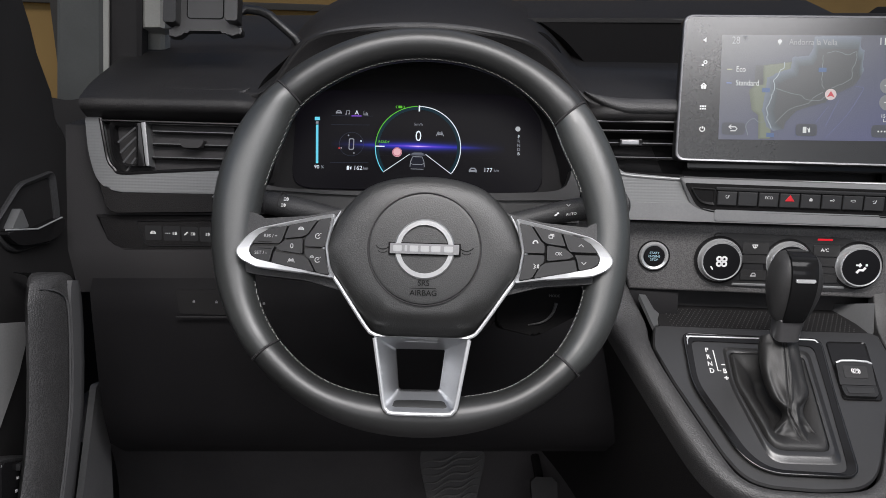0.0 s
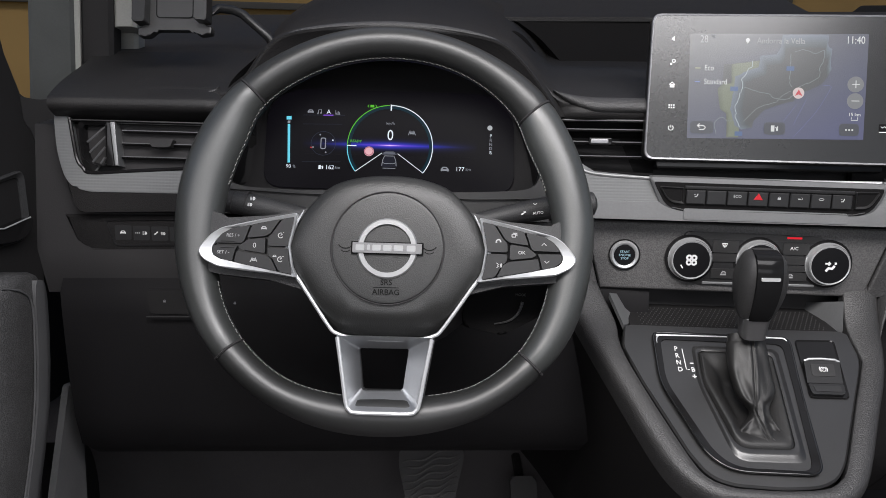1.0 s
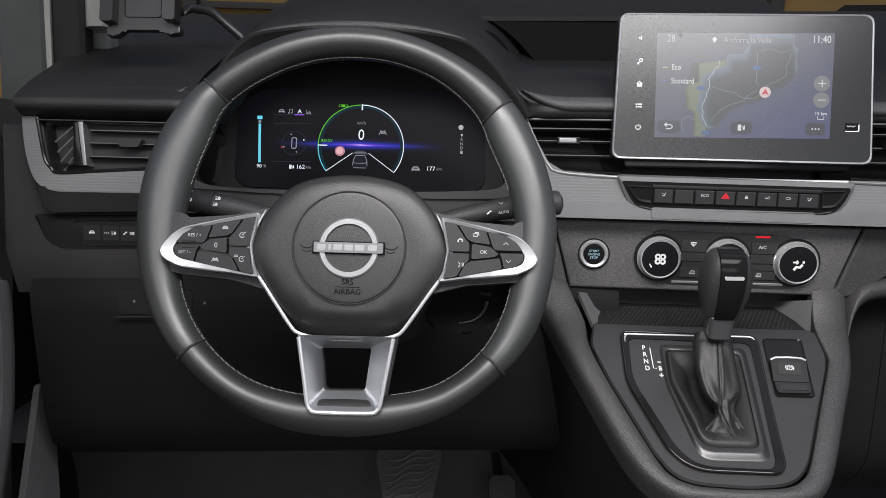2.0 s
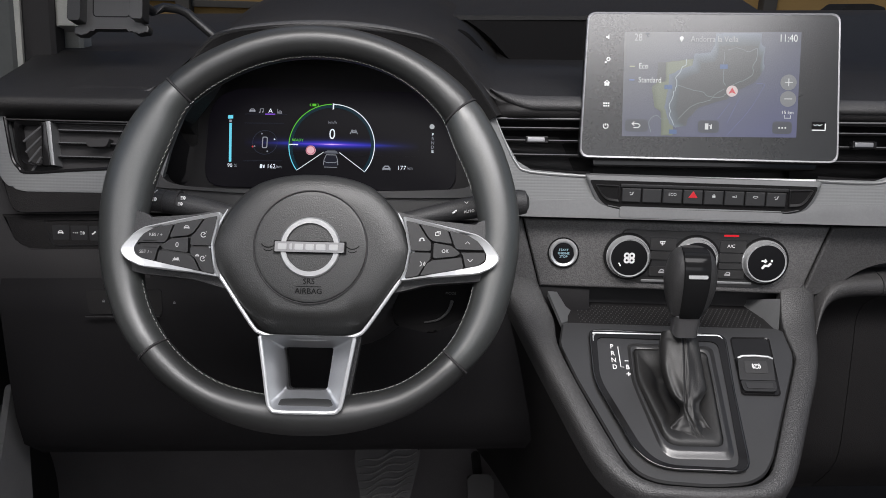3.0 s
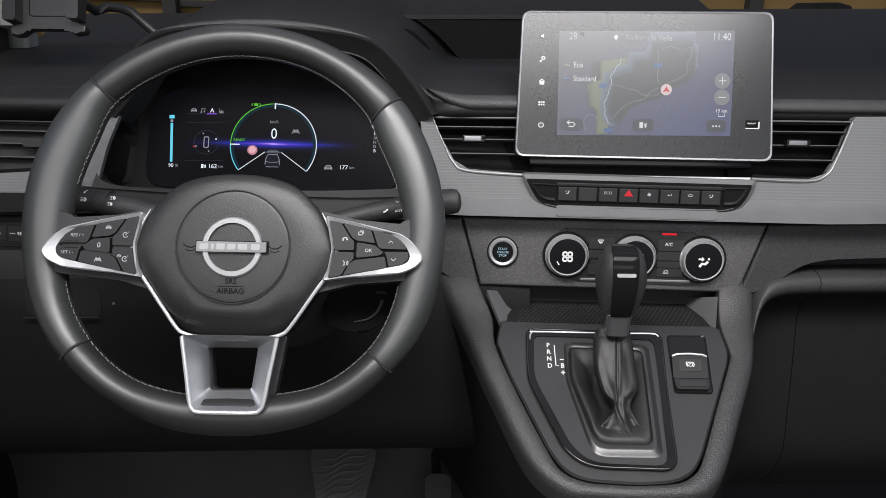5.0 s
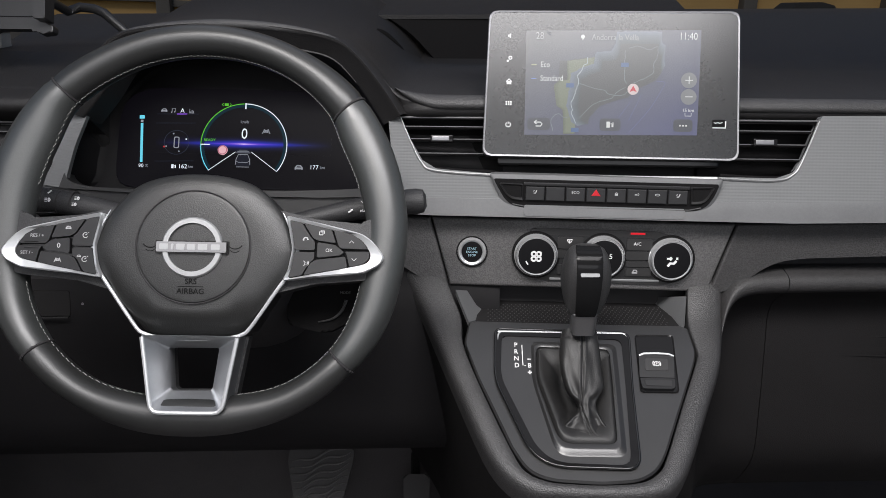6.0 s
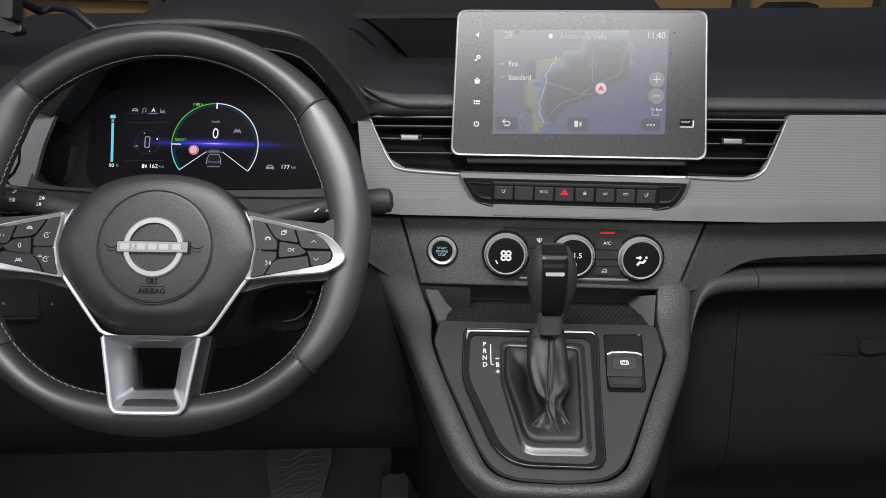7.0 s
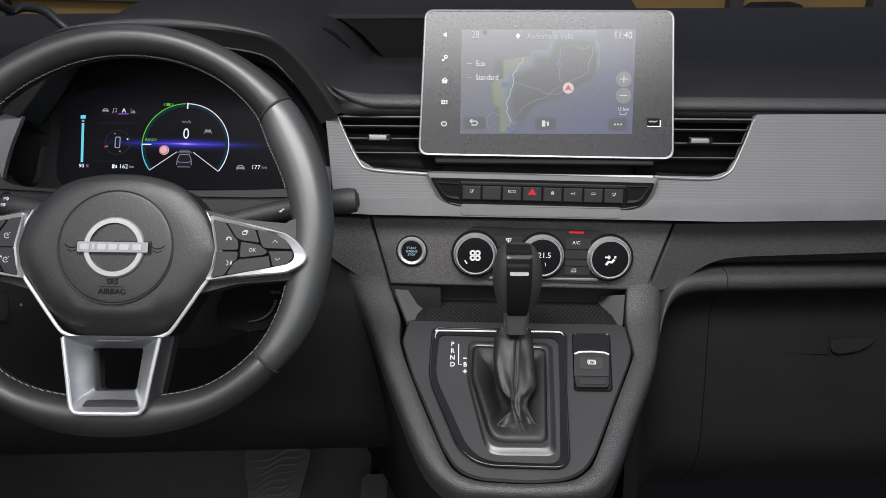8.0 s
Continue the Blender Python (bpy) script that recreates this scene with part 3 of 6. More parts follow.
for y, z, x0, x1 in ((0.853, -0.0775, -0.305, -0.22), (0.893, -0.1405, -0.292, -0.16)):
    part("seam", block(x0, x1, y - 0.012, y - 0.008, z - 0.0006, z + 0.0006), plate_black, dashboard)

# carpeted lining that closes the footwell below the panel
lining_line = spline([(1.00, -0.262), (1.12, -0.285), (1.26, -0.325), (1.32, -0.40), (1.34, -0.52), (1.35, -0.80)], 4, False)
part("footwell_lining", rings([[(x, y, z) for y, z in lining_line] + [(x, 1.40, -0.80), (x, 1.40, -0.20)] for x in (-0.60, -0.2, 0.0, 0.28)]), carpet_black, dashboard, "black carpet lining of the footwell")

# glovebox side: rounded upper lip, drop front; one plastic, toned lighter where lit, darker in shade
lip = spline([(0.90, -0.026), (0.838, -0.0275), (0.818, -0.0345), (0.8095, -0.044), (0.814, -0.0555), (0.840, -0.065), (0.862, -0.084), (0.872, -0.126), (0.888, -0.20), (0.91, -0.27), (0.97, -0.32)], 4, False)
LID = (0.5895, 0.70, 0.90, 1.22)
lid = part("glovebox_lid", rings([[(x, y, z) for y, z in lip[17:]] + [(x, 1.1, -0.31), (x, 1.1, -0.07)] for x in LID]), shaded_black, dashboard, "black grained glovebox lid, its front painted as in shade")
part("lid_lip", rings([[(x, y, z) for y, z in lip[:18]] + [(x, 0.90, -0.06), (x, 0.92, -0.03)] for x in LID]), half_shade_black, lid, "black grained upper lip of the lid, painted as lit", angle=60)
upper, lower = [], []
for k in range(25):
    s = k / 24
    x = 0.490 + 0.0985 * s
    drop = min(0.075, 0.039 * math.exp((0.25 - s) / 0.12))
    face = [(x, y - 0.10 * min(drop, 0.05) * (z > -0.25), z - drop) for y, z in lip]
    upper.append(face[:18] + [(x, 0.90, -0.06 - drop), (x, 0.92, -0.03 - drop)])
    lower.append(face[17:] + [(x, 1.1, -0.31), (x, 1.1, -0.12)])
part("end_lip", rings(upper), half_shade_black, dashboard, "black grained lip beside the glovebox, painted as lit", angle=60)
part("end_panel", rings(lower), shaded_black, dashboard, angle=60)
handle = part("glovebox_handle", collar(fillet(mm((-45, 12), (14, 12), (14, -13), (-45, -13)), 0.003), fillet(mm((-43.8, 10.8), (12.8, 10.8), (12.8, -11.8), (-43.8, -11.8)), 0.002), -0.006, 0.0012), shaded_black, dashboard, m=pose(0.724, 0.872, -0.126, 98, 1.7, -2))
part("catch", prism(spline(mm((18, 5), (58, 9), (66, 6), (54, -4), (36, -10), (17, -10)), 5), -0.004, 0.0035, 0.003), shaded_black, handle)

# ---- instrument display ----
DISPLAY_BLACK = (0.0030, 0.0025, 0.0040)
binnacle = thing("instrument_display", CLUSTER, "lit digital instrument display in a black housing", "display")
hole = [(-0.172, -0.078), (-0.190, -0.050), (-0.177, 0.030), (-0.150, 0.066), (-0.115, 0.096), (-0.05, 0.106), (0.03, 0.105), (0.10, 0.096), (0.140, 0.066), (0.170, 0.022), (0.190, -0.048), (0.174, -0.080)]
front = spline(hole, 4)
bm = rings([[(x, y, 0.078 - 0.10 * max(0, -y)) for x, y in front], [(x * 0.98, y * 0.98, 0.05) for x, y in front], [(x * 0.90, y * 0.93, 0.004) for x, y in front], [(x * 0.86, y * 0.88, 0.0) for x, y in front]], caps=(False, True))
part("housing", bm, binnacle_black, binnacle, "black recess round the display")
part("panel", prism(fillet(mm((-149, -60), (150, -60), (148, 40), (120, 62), (-122, 62), (-148, 40)), [0.022, 0.022, 0.02, 0.03, 0.03, 0.02]), -0.01, 0.003, 0.001), glowing("display_dark", DISPLAY_BLACK, 1.0), binnacle, "black display glass")

# ---- steering wheel ----
wheel = thing("steering_wheel", WHEEL, "black leather steering wheel with satin silver spokes", "steering wheel")
RIM_U, RIM_V, RIM_W = -0.0022, 0.0232, -0.0215
# outer and inner radius of the rim round the wheel, in millimetres: flat at the foot, full beside the spokes
RIM_AT = {0: (187.5, 150), 16: (186.5, 146.5), 30: (187, 146), 42: (188, 153), 62: (185.5, 156), 90: (186, 156), 120: (188.5, 157.5), 139: (192, 158.5), 151: (194, 151), 166: (193.5, 149), 183: (192.5, 151), 199: (193, 159),
          210: (194, 163), 223: (193.5, 164.5), 238: (191.5, 163.5), 254: (190, 157.5), 270: (188.5, 152.5), 286: (189.5, 157), 300: (191.5, 163), 318: (193, 163.5), 331: (193, 159), 346: (189, 152.5)}
RIM_KEYS = sorted(RIM_AT)


def rim_edges(a):
    """Outer and inner radius at an angle in degrees, eased from key to key."""
    a %= 360
    k = max(j for j, b in enumerate(RIM_KEYS) if b <= a)
    n = len(RIM_KEYS)
    b, c = RIM_KEYS[k], RIM_KEYS[(k + 1) % n] + (360 if k + 1 == n else 0)
    t = (a - b) / (c - b)
    out = []
    for j in (0, 1):
        p0, p1, p2, p3 = (RIM_AT[RIM_KEYS[(k + d) % n]][j] for d in (-1, 0, 1, 2))
        out.append((p1 + 0.5 * t * (p2 - p0 + t * (2 * p0 - 5 * p1 + 4 * p2 - p3 + t * (3 * (p1 - p2) + p3 - p0)))) / 1000)
    return out


def rim_point(a, r=0.0, w=0.0):
    """A point of the rim: angle in degrees, distance outwards and towards the driver from its core."""
    rad = sum(rim_edges(a)) / 2 + r
    return (RIM_U + rad * math.cos(radians(a)), RIM_V + rad * math.sin(radians(a)), RIM_W + w)


def rim_size(a):
    """Half the rim's width."""
    outer_r, inner_r = rim_edges(a)
    return (outer_r - inner_r) / 2


RIM_DEEP = 0.0185


def rim_section(a0, a1, n):
    loops = []
    for k in range(n + 1):
        a = a0 + (a1 - a0) * k / n
        s = rim_size(a) * (1 - 0.05 * (k in (0, n)))
        d = RIM_DEEP * (1 - 0.05 * (k in (0, n)))
        loops.append([rim_point(a, s * math.cos(q), d * math.sin(q)) for q in [2 * math.pi * j / 20 for j in range(20)]])
    return rings(loops)


joints = (39.4, 136.7, 220.2, 317.3)
for a0, a1, mat, n in ((39.8, 136.3, leather, 40), (137.1, 219.8, leather_side, 34), (220.6, 316.9, leather, 40), (317.7, 399.0, leather_side, 34)):
    part("rim_section", rim_section(a0, a1, n), mat, wheel, "black leather rim" if mat is leather else "black leather grip of the rim", angle=60)
for a in joints:
    s = rim_size(a)
    part("seam", tube([rim_point(a, (s - 0.0007) * math.cos(q), (RIM_DEEP - 0.0007) * math.sin(q)) for q in [2 * math.pi * j / 28 for j in range(28)]], 0.0011, 6, True), dull_black, wheel)
    if a > 200:
        bm = bmesh.new()
        for j in range(9):
            q = radians(20 + 15 * j)
            tube([rim_point(a + d, s * 1.01 * math.cos(q), RIM_DEEP * 1.005 * math.sin(q)) for d in (-0.35, 0.35)], 0.0005, 5, bm=bm)
        part("cross_stitch", bm, dull_black, wheel)
# dashed stitching along the inner edge of the rim
bm = bmesh.new()
a = 0.0
while a < 360:
    inside_spoke = -20 < (a + 180) % 360 - 180 < 13 or 167 < a < 200 or 257 < a < 283
    if not inside_spoke:
        for d, shift in ((0.0, 0.0), (0.95, 0.0002)):
            s = rim_size(a)
            q = math.pi - 0.16 - shift * 200
            pts = [rim_point(a + d + e, s * 1.015 * math.cos(q), RIM_DEEP * 1.015 * math.sin(q)) for e in (0.0, 0.38, 0.76)]
            tube(pts, [0.00025, 0.0004, 0.00025], 5, bm=bm)
    a += 2.3
tagged(part("stitching", bm, thread, wheel, "pale grey stitching"), kind="stuff")

# hub: domed cover
hub_half = [(0, 66.4), (15, 65.8), (33, 62.8), (50.5, 56.5), (63, 46.5), (75, 32), (83, 16), (88, 2.5), (88.3, -6), (84, -19), (73.5, -34), (59, -55.5), (48, -71), (42.5, -75), (33, -77.8), (16, -79.2), (0, -79.5)]
hub = mm(*hub_half) + mirror_u(mm(*hub_half[1:-1]))
hub = spline(hub, 3)


def scaled(pts, s, w, cy=-0.004):
    """The hub's outline drawn in by s at height w; below the disc the cover falls back towards the column."""
    return [(x * s, cy + (y - cy) * s, w - 13.0 * max(0.0, -0.040 - (cy + (y - cy) * s)) ** 2) for x, y in pts]


bm = rings([scaled(hub, 0.992, -0.045), scaled(hub, 0.992, -0.007), scaled(hub, 0.985, -0.0046), scaled(hub, 0.955, -0.0022), scaled(hub, 0.88, 0.0004), scaled(hub, 0.78, 0.0018), scaled(hub, 0.66, 0.0022)])
part("airbag_cover", bm, cover_black, wheel, "black grained airbag cover", angle=50)
part("cover_disc", lathe([(0.0, 0.0042), (0.03, 0.0041), (0.046, 0.0035), (0.0484, 0.0029), (0.0490, 0.0015), (0.0490, -0.004)], 64), cover_black, wheel, "round grained centre of the cover", m=pose(0, 0.0, 0), angle=50)
part("disc_groove", tube([(x, y, 0.0024) for x, y in arc(0.0496, 0, 354, 60)], 0.0007, 6, True), dull_black, wheel)
badge = part("badge_ring", collar(arc(0.0264, 0, 356.4, 99), arc(0.0212, 0, 356.4, 99), 0.012, 0.0192, bevel=0.0012), emblem_silver, wheel, "satin silver ring badge", m=pose(0, -0.0008, -0.0125))
part("badge_shadow", lathe([(0.0, 0.0164), (0.0280, 0.0164), (0.0280, 0.012)], 48), gloss_black, badge)
part("badge_plate", prism(fillet(mm((-31.5, 5.6), (31.5, 5.6), (31.5, -5.6), (-31.5, -5.6)), 0.0006), 0.012, 0.0185, 0.0004), gloss_black, badge)
part("badge_bar", prism(fillet(mm((-30, 4.4), (30, 4.4), (30, -4.4), (-30, -4.4)), 0.0006), 0.012, 0.0208, 0.0007), dark_metal, badge, "plain satin silver bar across the ring", angle=12)
for k, wide in enumerate((7.4, 2.2, 7.2, 7.2, 8.0, 7.6)):
    x = (-27.2, -17.2, -12.8, -3.4, 5.8, 17.0)[k]
    part("bar_inlay", prism(fillet(mm((x, 2.6), (x + wide, 2.6), (x + wide, -2.6), (x, -2.6)), 0.0008), 0.020, 0.0213, 0.0003), emblem_silver, badge)
engraved = material("engraved_mark", (0.010, 0.010, 0.010), 0.8, gloss=0.1)
engraved_grey = material("dim_grey_print", (0.09, 0.09, 0.09), 0.7)
lettering("SRS", 0.0068, engraved, wheel, 0, -0.0305, 0.0048, bold=0.00005)
lettering("AIRBAG", 0.0068, engraved, wheel, 0, -0.0390, 0.0045, bold=0.00005)
part("line", stroke(mm((-11, -34.8), (11, -34.8)), 0.0006, 0.0042), engraved, wheel)
for s in (-1, 1):
    bm = stroke([(s * x, y) for x, y in arc(0.0075, 215, 325, 8, 0.0365, 0.006)], 0.0009, 0.0040)
    stroke([(s * x, y) for x, y in arc(0.0055, 225, 315, 8, 0.0365, 0.001)], 0.0007, 0.0040, bm)
    part("horn_mark", bm, engraved, wheel)
# silver line round the flanks and foot of the hub
flank = [p for p in mm(*hub_half[5:])] + mirror_u(mm(*hub_half[5:-1]))
path = spline(flank, 4, False)
part("hub_line", tube([(x * 1.006, y * 1.006, -0.0035 - 0.12 * max(0.0, -0.035 - y)) for x, y in path], [0.0017 * min(1.0, 0.2 + min(k, len(path) - 1 - k) / 6) for k in range(len(path))], 8), satin, wheel, "thin satin silver line round the hub")

# side spokes: dark body, silver frame, seven keys a side
frame_l = [(-85.5, 0.0), (-82.5, 15.0), (-79.5, 29.2), (-106.5, 23.6), (-130, 18.2), (-146, 14.2), (-154, 9.0), (-160.5, 2.0), (-165.6, -5.5), (-164, -10.5), (-159, -15.0), (-147.5, -20.4), (-126, -22.8), (-104, -24.8), (-77.5, -28.4), (-82.5, -18.0)]
inner_l = [(-87.6, 0.0), (-85.2, 14.0), (-83.0, 25.2), (-106.5, 20.0), (-126, 15.8), (-138, 13.2), (-146, 8.5), (-150.5, 3.0), (-154, -3.5), (-153.7, -7.5), (-152, -10.5), (-147.5, -13.0), (-126, -17.6), (-104, -21.8), (-82.6, -26.0), (-85.4, -15.0)]
keys_l = {
    "plus_key": [(-120.8, 17.6), (-138, 13.4), (-146, 8.5), (-151.5, 0.6), (-127, 1.0), (-125, 4.8)],
    "minus_key": [(-152.6, -1.4), (-152.8, -8.0), (-147, -12.6), (-135.4, -15.2), (-133.2, -5.0), (-131, -1.6)],
    "distance_key": [(-119.2, 17.9), (-94.6, 23.2), (-103.2, 10.0), (-107.5, 7.6), (-123.6, 5.6)],
    "cancel_key": [(-123, 4.0), (-107.2, 6.4), (-106.8, -7.6), (-126.5, -5.2), (-131.2, -2.6)],
    "lane_key": [(-132, -5.8), (-126, -6.8), (-106.5, -9.2), (-101.5, -12.0), (-95.6, -23.0), (-134, -15.6)],
    "cruise_key": [(-92.8, 23.6), (-80, 26.0), (-84.5, 12.0), (-87.4, -1.0), (-105.2, -1.0), (-105, 7.0), (-101.6, 10.0)],
    "assist_key": [(-105, -2.4), (-87.4, -2.4), (-85.6, -14.0), (-82.4, -25.4), (-94.2, -23.2), (-100, -12.6), (-104.8, -8.8)],
}
for s in (1, -1):
    flip = (lambda pts: mm(*pts)) if s == 1 else (lambda pts: mirror_u(mm(*pts)))
    body = flip([(-60, 38), (-105, 27.5), (-150, 24), (-158, 34), (-165, 10), (-165, -22), (-150, -26), (-104, -30), (-66, -40)])
    part("spoke", prism(fillet(body, 0.006), -0.036, -0.009, 0.006, 3), soft_black, wheel)
    o, i = flip(frame_l), flip(inner_l)
    spoke = part("spoke_frame", collar(fillet(o, 0.003, 3), fillet(i, 0.002, 3), -0.014, 0.0030, 0.0005, bevel=0.0012), satin, wheel, "satin silver frame of the spoke keys")
    part("key_bed", prism(fillet(i, 0.001), -0.014, -0.0035), gloss_black, spoke)
    for name, pts in keys_l.items():
        ring = flip(pts)
        cx, cy = sum(p[0] for p in ring) / len(ring), sum(p[1] for p in ring) / len(ring)
        ring = [(cx + (x - cx) * 0.985, cy + (y - cy) * 0.985) for x, y in ring]
        part("key", prism(fillet(ring, 0.0012), -0.012, 0.0010, 0.0007), key_black, spoke)


def glyph(kind, x, y, s, z, mat, parent):
    """Small printed signs, drawn with strokes in a square of half-width s."""
    def put(*pts):
        return [(x + a * s, y + b * s) for a, b in pts]
    bm = bmesh.new()
    w = s * 0.24
    if kind == "car":
        stroke(put((-1, -0.5), (-1, 0.1), (-0.5, 0.7), (0.5, 0.7), (1, 0.1), (1, -0.5)), w * 1.6, z, bm)
        stroke(put((-1, -0.1), (1, -0.1)), w * 2.2, z, bm)
    elif kind == "dial":
        stroke([(x + a * s, y + b * s) for a, b in arc(0.8, 60, 330, 12)], w, z, bm)
        stroke(put((0, 0), (0.6, 0.5)), w, z, bm)
        stroke(put((0.7, 0.9), (1.1, 0.9)), w, z, bm)
    elif kind == "lane":
        stroke(put((-1.1, -0.7), (-0.5, 0.7)), w, z, bm)
        stroke(put((1.1, -0.7), (0.5, 0.7)), w, z, bm)
        stroke(put((-0.5, -0.4), (-0.35, 0.3), (0.35, 0.3), (0.5, -0.4)), w * 1.4, z, bm)
        stroke(put((-0.5, -0.15), (0.5, -0.15)), w * 1.6, z, bm)
    elif kind == "phone":
        stroke([(x + a * s, y + b * s) for a, b in arc(0.9, 30, 160, 8, 0.0, -0.2)], w * 2, z, bm)
        stroke(put((0.75, 0.2), (0.75, -0.3)), w * 2.4, z, bm)
        stroke(put((-0.85, 0.1), (-0.85, -0.5)), w * 2.4, z, bm)
    elif kind == "pages":
        stroke(put((-0.9, -0.7), (0.3, -0.7), (0.3, 0.3), (-0.9, 0.3), (-0.9, -0.75)), w * 1.3, z, bm)
        stroke(put((-0.5, 0.65), (0.75, 0.65), (0.75, -0.3)), w * 1.3, z, bm)
    elif kind == "voice":
        stroke(put((-0.7, 0.8), (-0.1, 0.2), (-0.4, 0), (-0.1, -0.3), (-0.7, -0.8)), w, z, bm)
        stroke([(x + a * s, y + b * s) for a, b in arc(0.5, -50, 50, 6, 0.1)], w, z, bm)
        stroke([(x + a * s, y + b * s) for a, b in arc(0.9, -50, 50, 6, 0.1)], w, z, bm)
    elif kind == "up":
        stroke(put((-0.9, -0.4), (0, 0.5), (0.9, -0.4)), w, z, bm)
    elif kind == "down":
        stroke(put((-0.9, 0.4), (0, -0.5), (0.9, 0.4)), w, z, bm)
    elif kind == "home":
        stroke(put((-0.95, 0.0), (0, 0.9), (0.95, 0.0)), w * 1.4, z, bm)
        stroke(put((-0.4, 0.2), (-0.4, -0.9)), w * 3, z, bm)
        stroke(put((0.4, 0.2), (0.4, -0.9)), w * 3, z, bm)
    elif kind == "grid":
        for a in (-0.75, 0, 0.75):
            for b in (-0.4, 0.4):
                stroke(put((a - 0.26, b), (a + 0.26, b)), s * 0.52, z, bm)
    elif kind == "power":
        stroke([(x + a * s, y + b * s) for a, b in arc(0.8, 125, 415, 16)], w, z, bm)
        stroke(put((0, 0.95), (0, 0.1)), w, z, bm)
    elif kind == "speaker":
        stroke(put((-0.6, 0.0), (-0.1, 0.0)), s * 0.7, z, bm)
        stroke(put((-0.1, 0.35), (0.35, 0.8)), w, z, bm)
        stroke(put((-0.05, 0.0), (0.4, 0.0)), s * 1.3, z, bm)
    elif kind == "gear":
        stroke([(x + a * s, y + b * s) for a, b in arc(0.5, 0, 360, 12, 0.3, 0.2)], w * 1.5, z, bm)
        stroke(put((-0.9, -0.8), (-0.2, -0.8)), s * 0.7, z, bm)
    elif kind == "back":
        stroke(put((-0.9, 0.4), (0.5, 0.4), (0.9, 0.0), (0.5, -0.5), (-0.6, -0.5)), w, z, bm)
        stroke(put((-0.4, 0.85), (-0.95, 0.4), (-0.4, -0.05)), w, z, bm)
    elif kind == "pump":
        stroke(put((-0.3, 0.8), (-0.3, -0.8)), s * 0.9, z, bm)
        stroke(put((0.3, 0.3), (0.7, 0.2), (0.7, -0.6), (0.95, -0.6), (0.95, 0.6)), w, z, bm)
    elif kind == "dots":
        for a in (-0.8, 0, 0.8):
            stroke(put((a - 0.2, 0), (a + 0.2, 0)), s * 0.4, z, bm)
    elif kind == "seat":
        stroke(put((-0.6, -0.7), (0.3, -0.7), (0.8, 0.7)), w * 1.8, z, bm)
        stroke(put((-0.9, 0.1), (-0.2, 0.5)), w, z, bm)
    elif kind == "lock":
        stroke(put((-0.7, -0.35), (0.7, -0.35)), s * 0.95, z, bm)
        stroke([(x + a * s, y + b * s) for a, b in arc(0.42, 0, 180, 8, 0, 0.15)], w, z, bm)
    elif kind == "pda":
        stroke(put((-1, -0.2), (0.2, -0.2)), s * 0.5, z, bm)
        stroke([(x + a * s, y + b * s) for a, b in arc(0.5, -90, 90, 8, 0.4, 0)], w, z, bm)
    elif kind == "oval":
        stroke([(x + a * s * 1.2, y + b * s * 0.5) for a, b in arc(0.9, 0, 360, 14)], w * 0.9, z, bm)
    elif kind == "fan":
        for k in range(4):
            c, d = math.cos(radians(45 + 90 * k)) * 0.6, math.sin(radians(45 + 90 * k)) * 0.6
            stroke([(x + a * s, y + b * s) for a, b in arc(0.38, 0, 360, 10, c, d)], s * 0.34, z, bm)
    elif kind == "airflow":
        stroke(put((-0.9, 0.35), (-0.1, 0.35)), w * 1.2, z, bm)
        stroke(put((-0.35, 0.65), (-0.05, 0.35), (-0.35, 0.05)), w * 1.2, z, bm)
        stroke(put((0.65, 0.4), (1.0, 0.4)), s * 0.4, z, bm)
        stroke(put((0.7, 0.0), (0.3, -0.5), (-0.3, -0.45), (-0.7, -1.0)), w * 1.8, z, bm)
    elif kind == "recirc":
        stroke(put((-0.9, -0.4), (0.9, -0.4)), s * 0.5, z, bm)
        stroke(put((-0.6, 0), (-0.2, 0.5), (0.5, 0.5), (0.8, 0)), w * 1.4, z, bm)
        stroke([(x + a * s, y + b * s) for a, b in arc(0.45, 150, 330, 8, 0.0, 0.1)], w, z, bm)
    elif kind == "demist":
        stroke(put((-0.9, 0.7), (0.9, 0.7), (0.45, -0.2), (-0.45, -0.2), (-0.9, 0.75)), w * 1.3, z, bm)
        stroke(put((0, -0.7), (0, 0.5)), w * 1.2, z, bm)
    elif kind == "park":
        stroke([(x + a * s, y + b * s) for a, b in arc(0.62, 0, 360, 18)], w * 0.8, z, bm)
        stroke([(x + a * s, y + b * s) for a, b in arc(0.95, 130, 230, 8)], w * 0.8, z, bm)
        stroke([(x + a * s, y + b * s) for a, b in arc(0.95, -50, 50, 8)], w * 0.8, z, bm)
    elif kind == "lamp":
        stroke([(x + a * s, y + b * s) for a, b in arc(0.55, -90, 90, 8, 0.2, 0)], w * 1.6, z, bm)
        stroke(put((0.2, 0.55), (0.2, -0.55)), w * 1.6, z, bm)
        for b in (0.5, 0.0, -0.5):
            stroke(put((-1, b), (-0.2, b)), w, z, bm)
    elif kind == "beam":
        stroke(put((-0.8, -0.5), (0.2, 0.1)), s * 0.6, z, bm)
        stroke(put((0.1, 0.4), (0.9, 0.6)), w * 2.4, z, bm)
    return part("sign", bm, mat, parent)


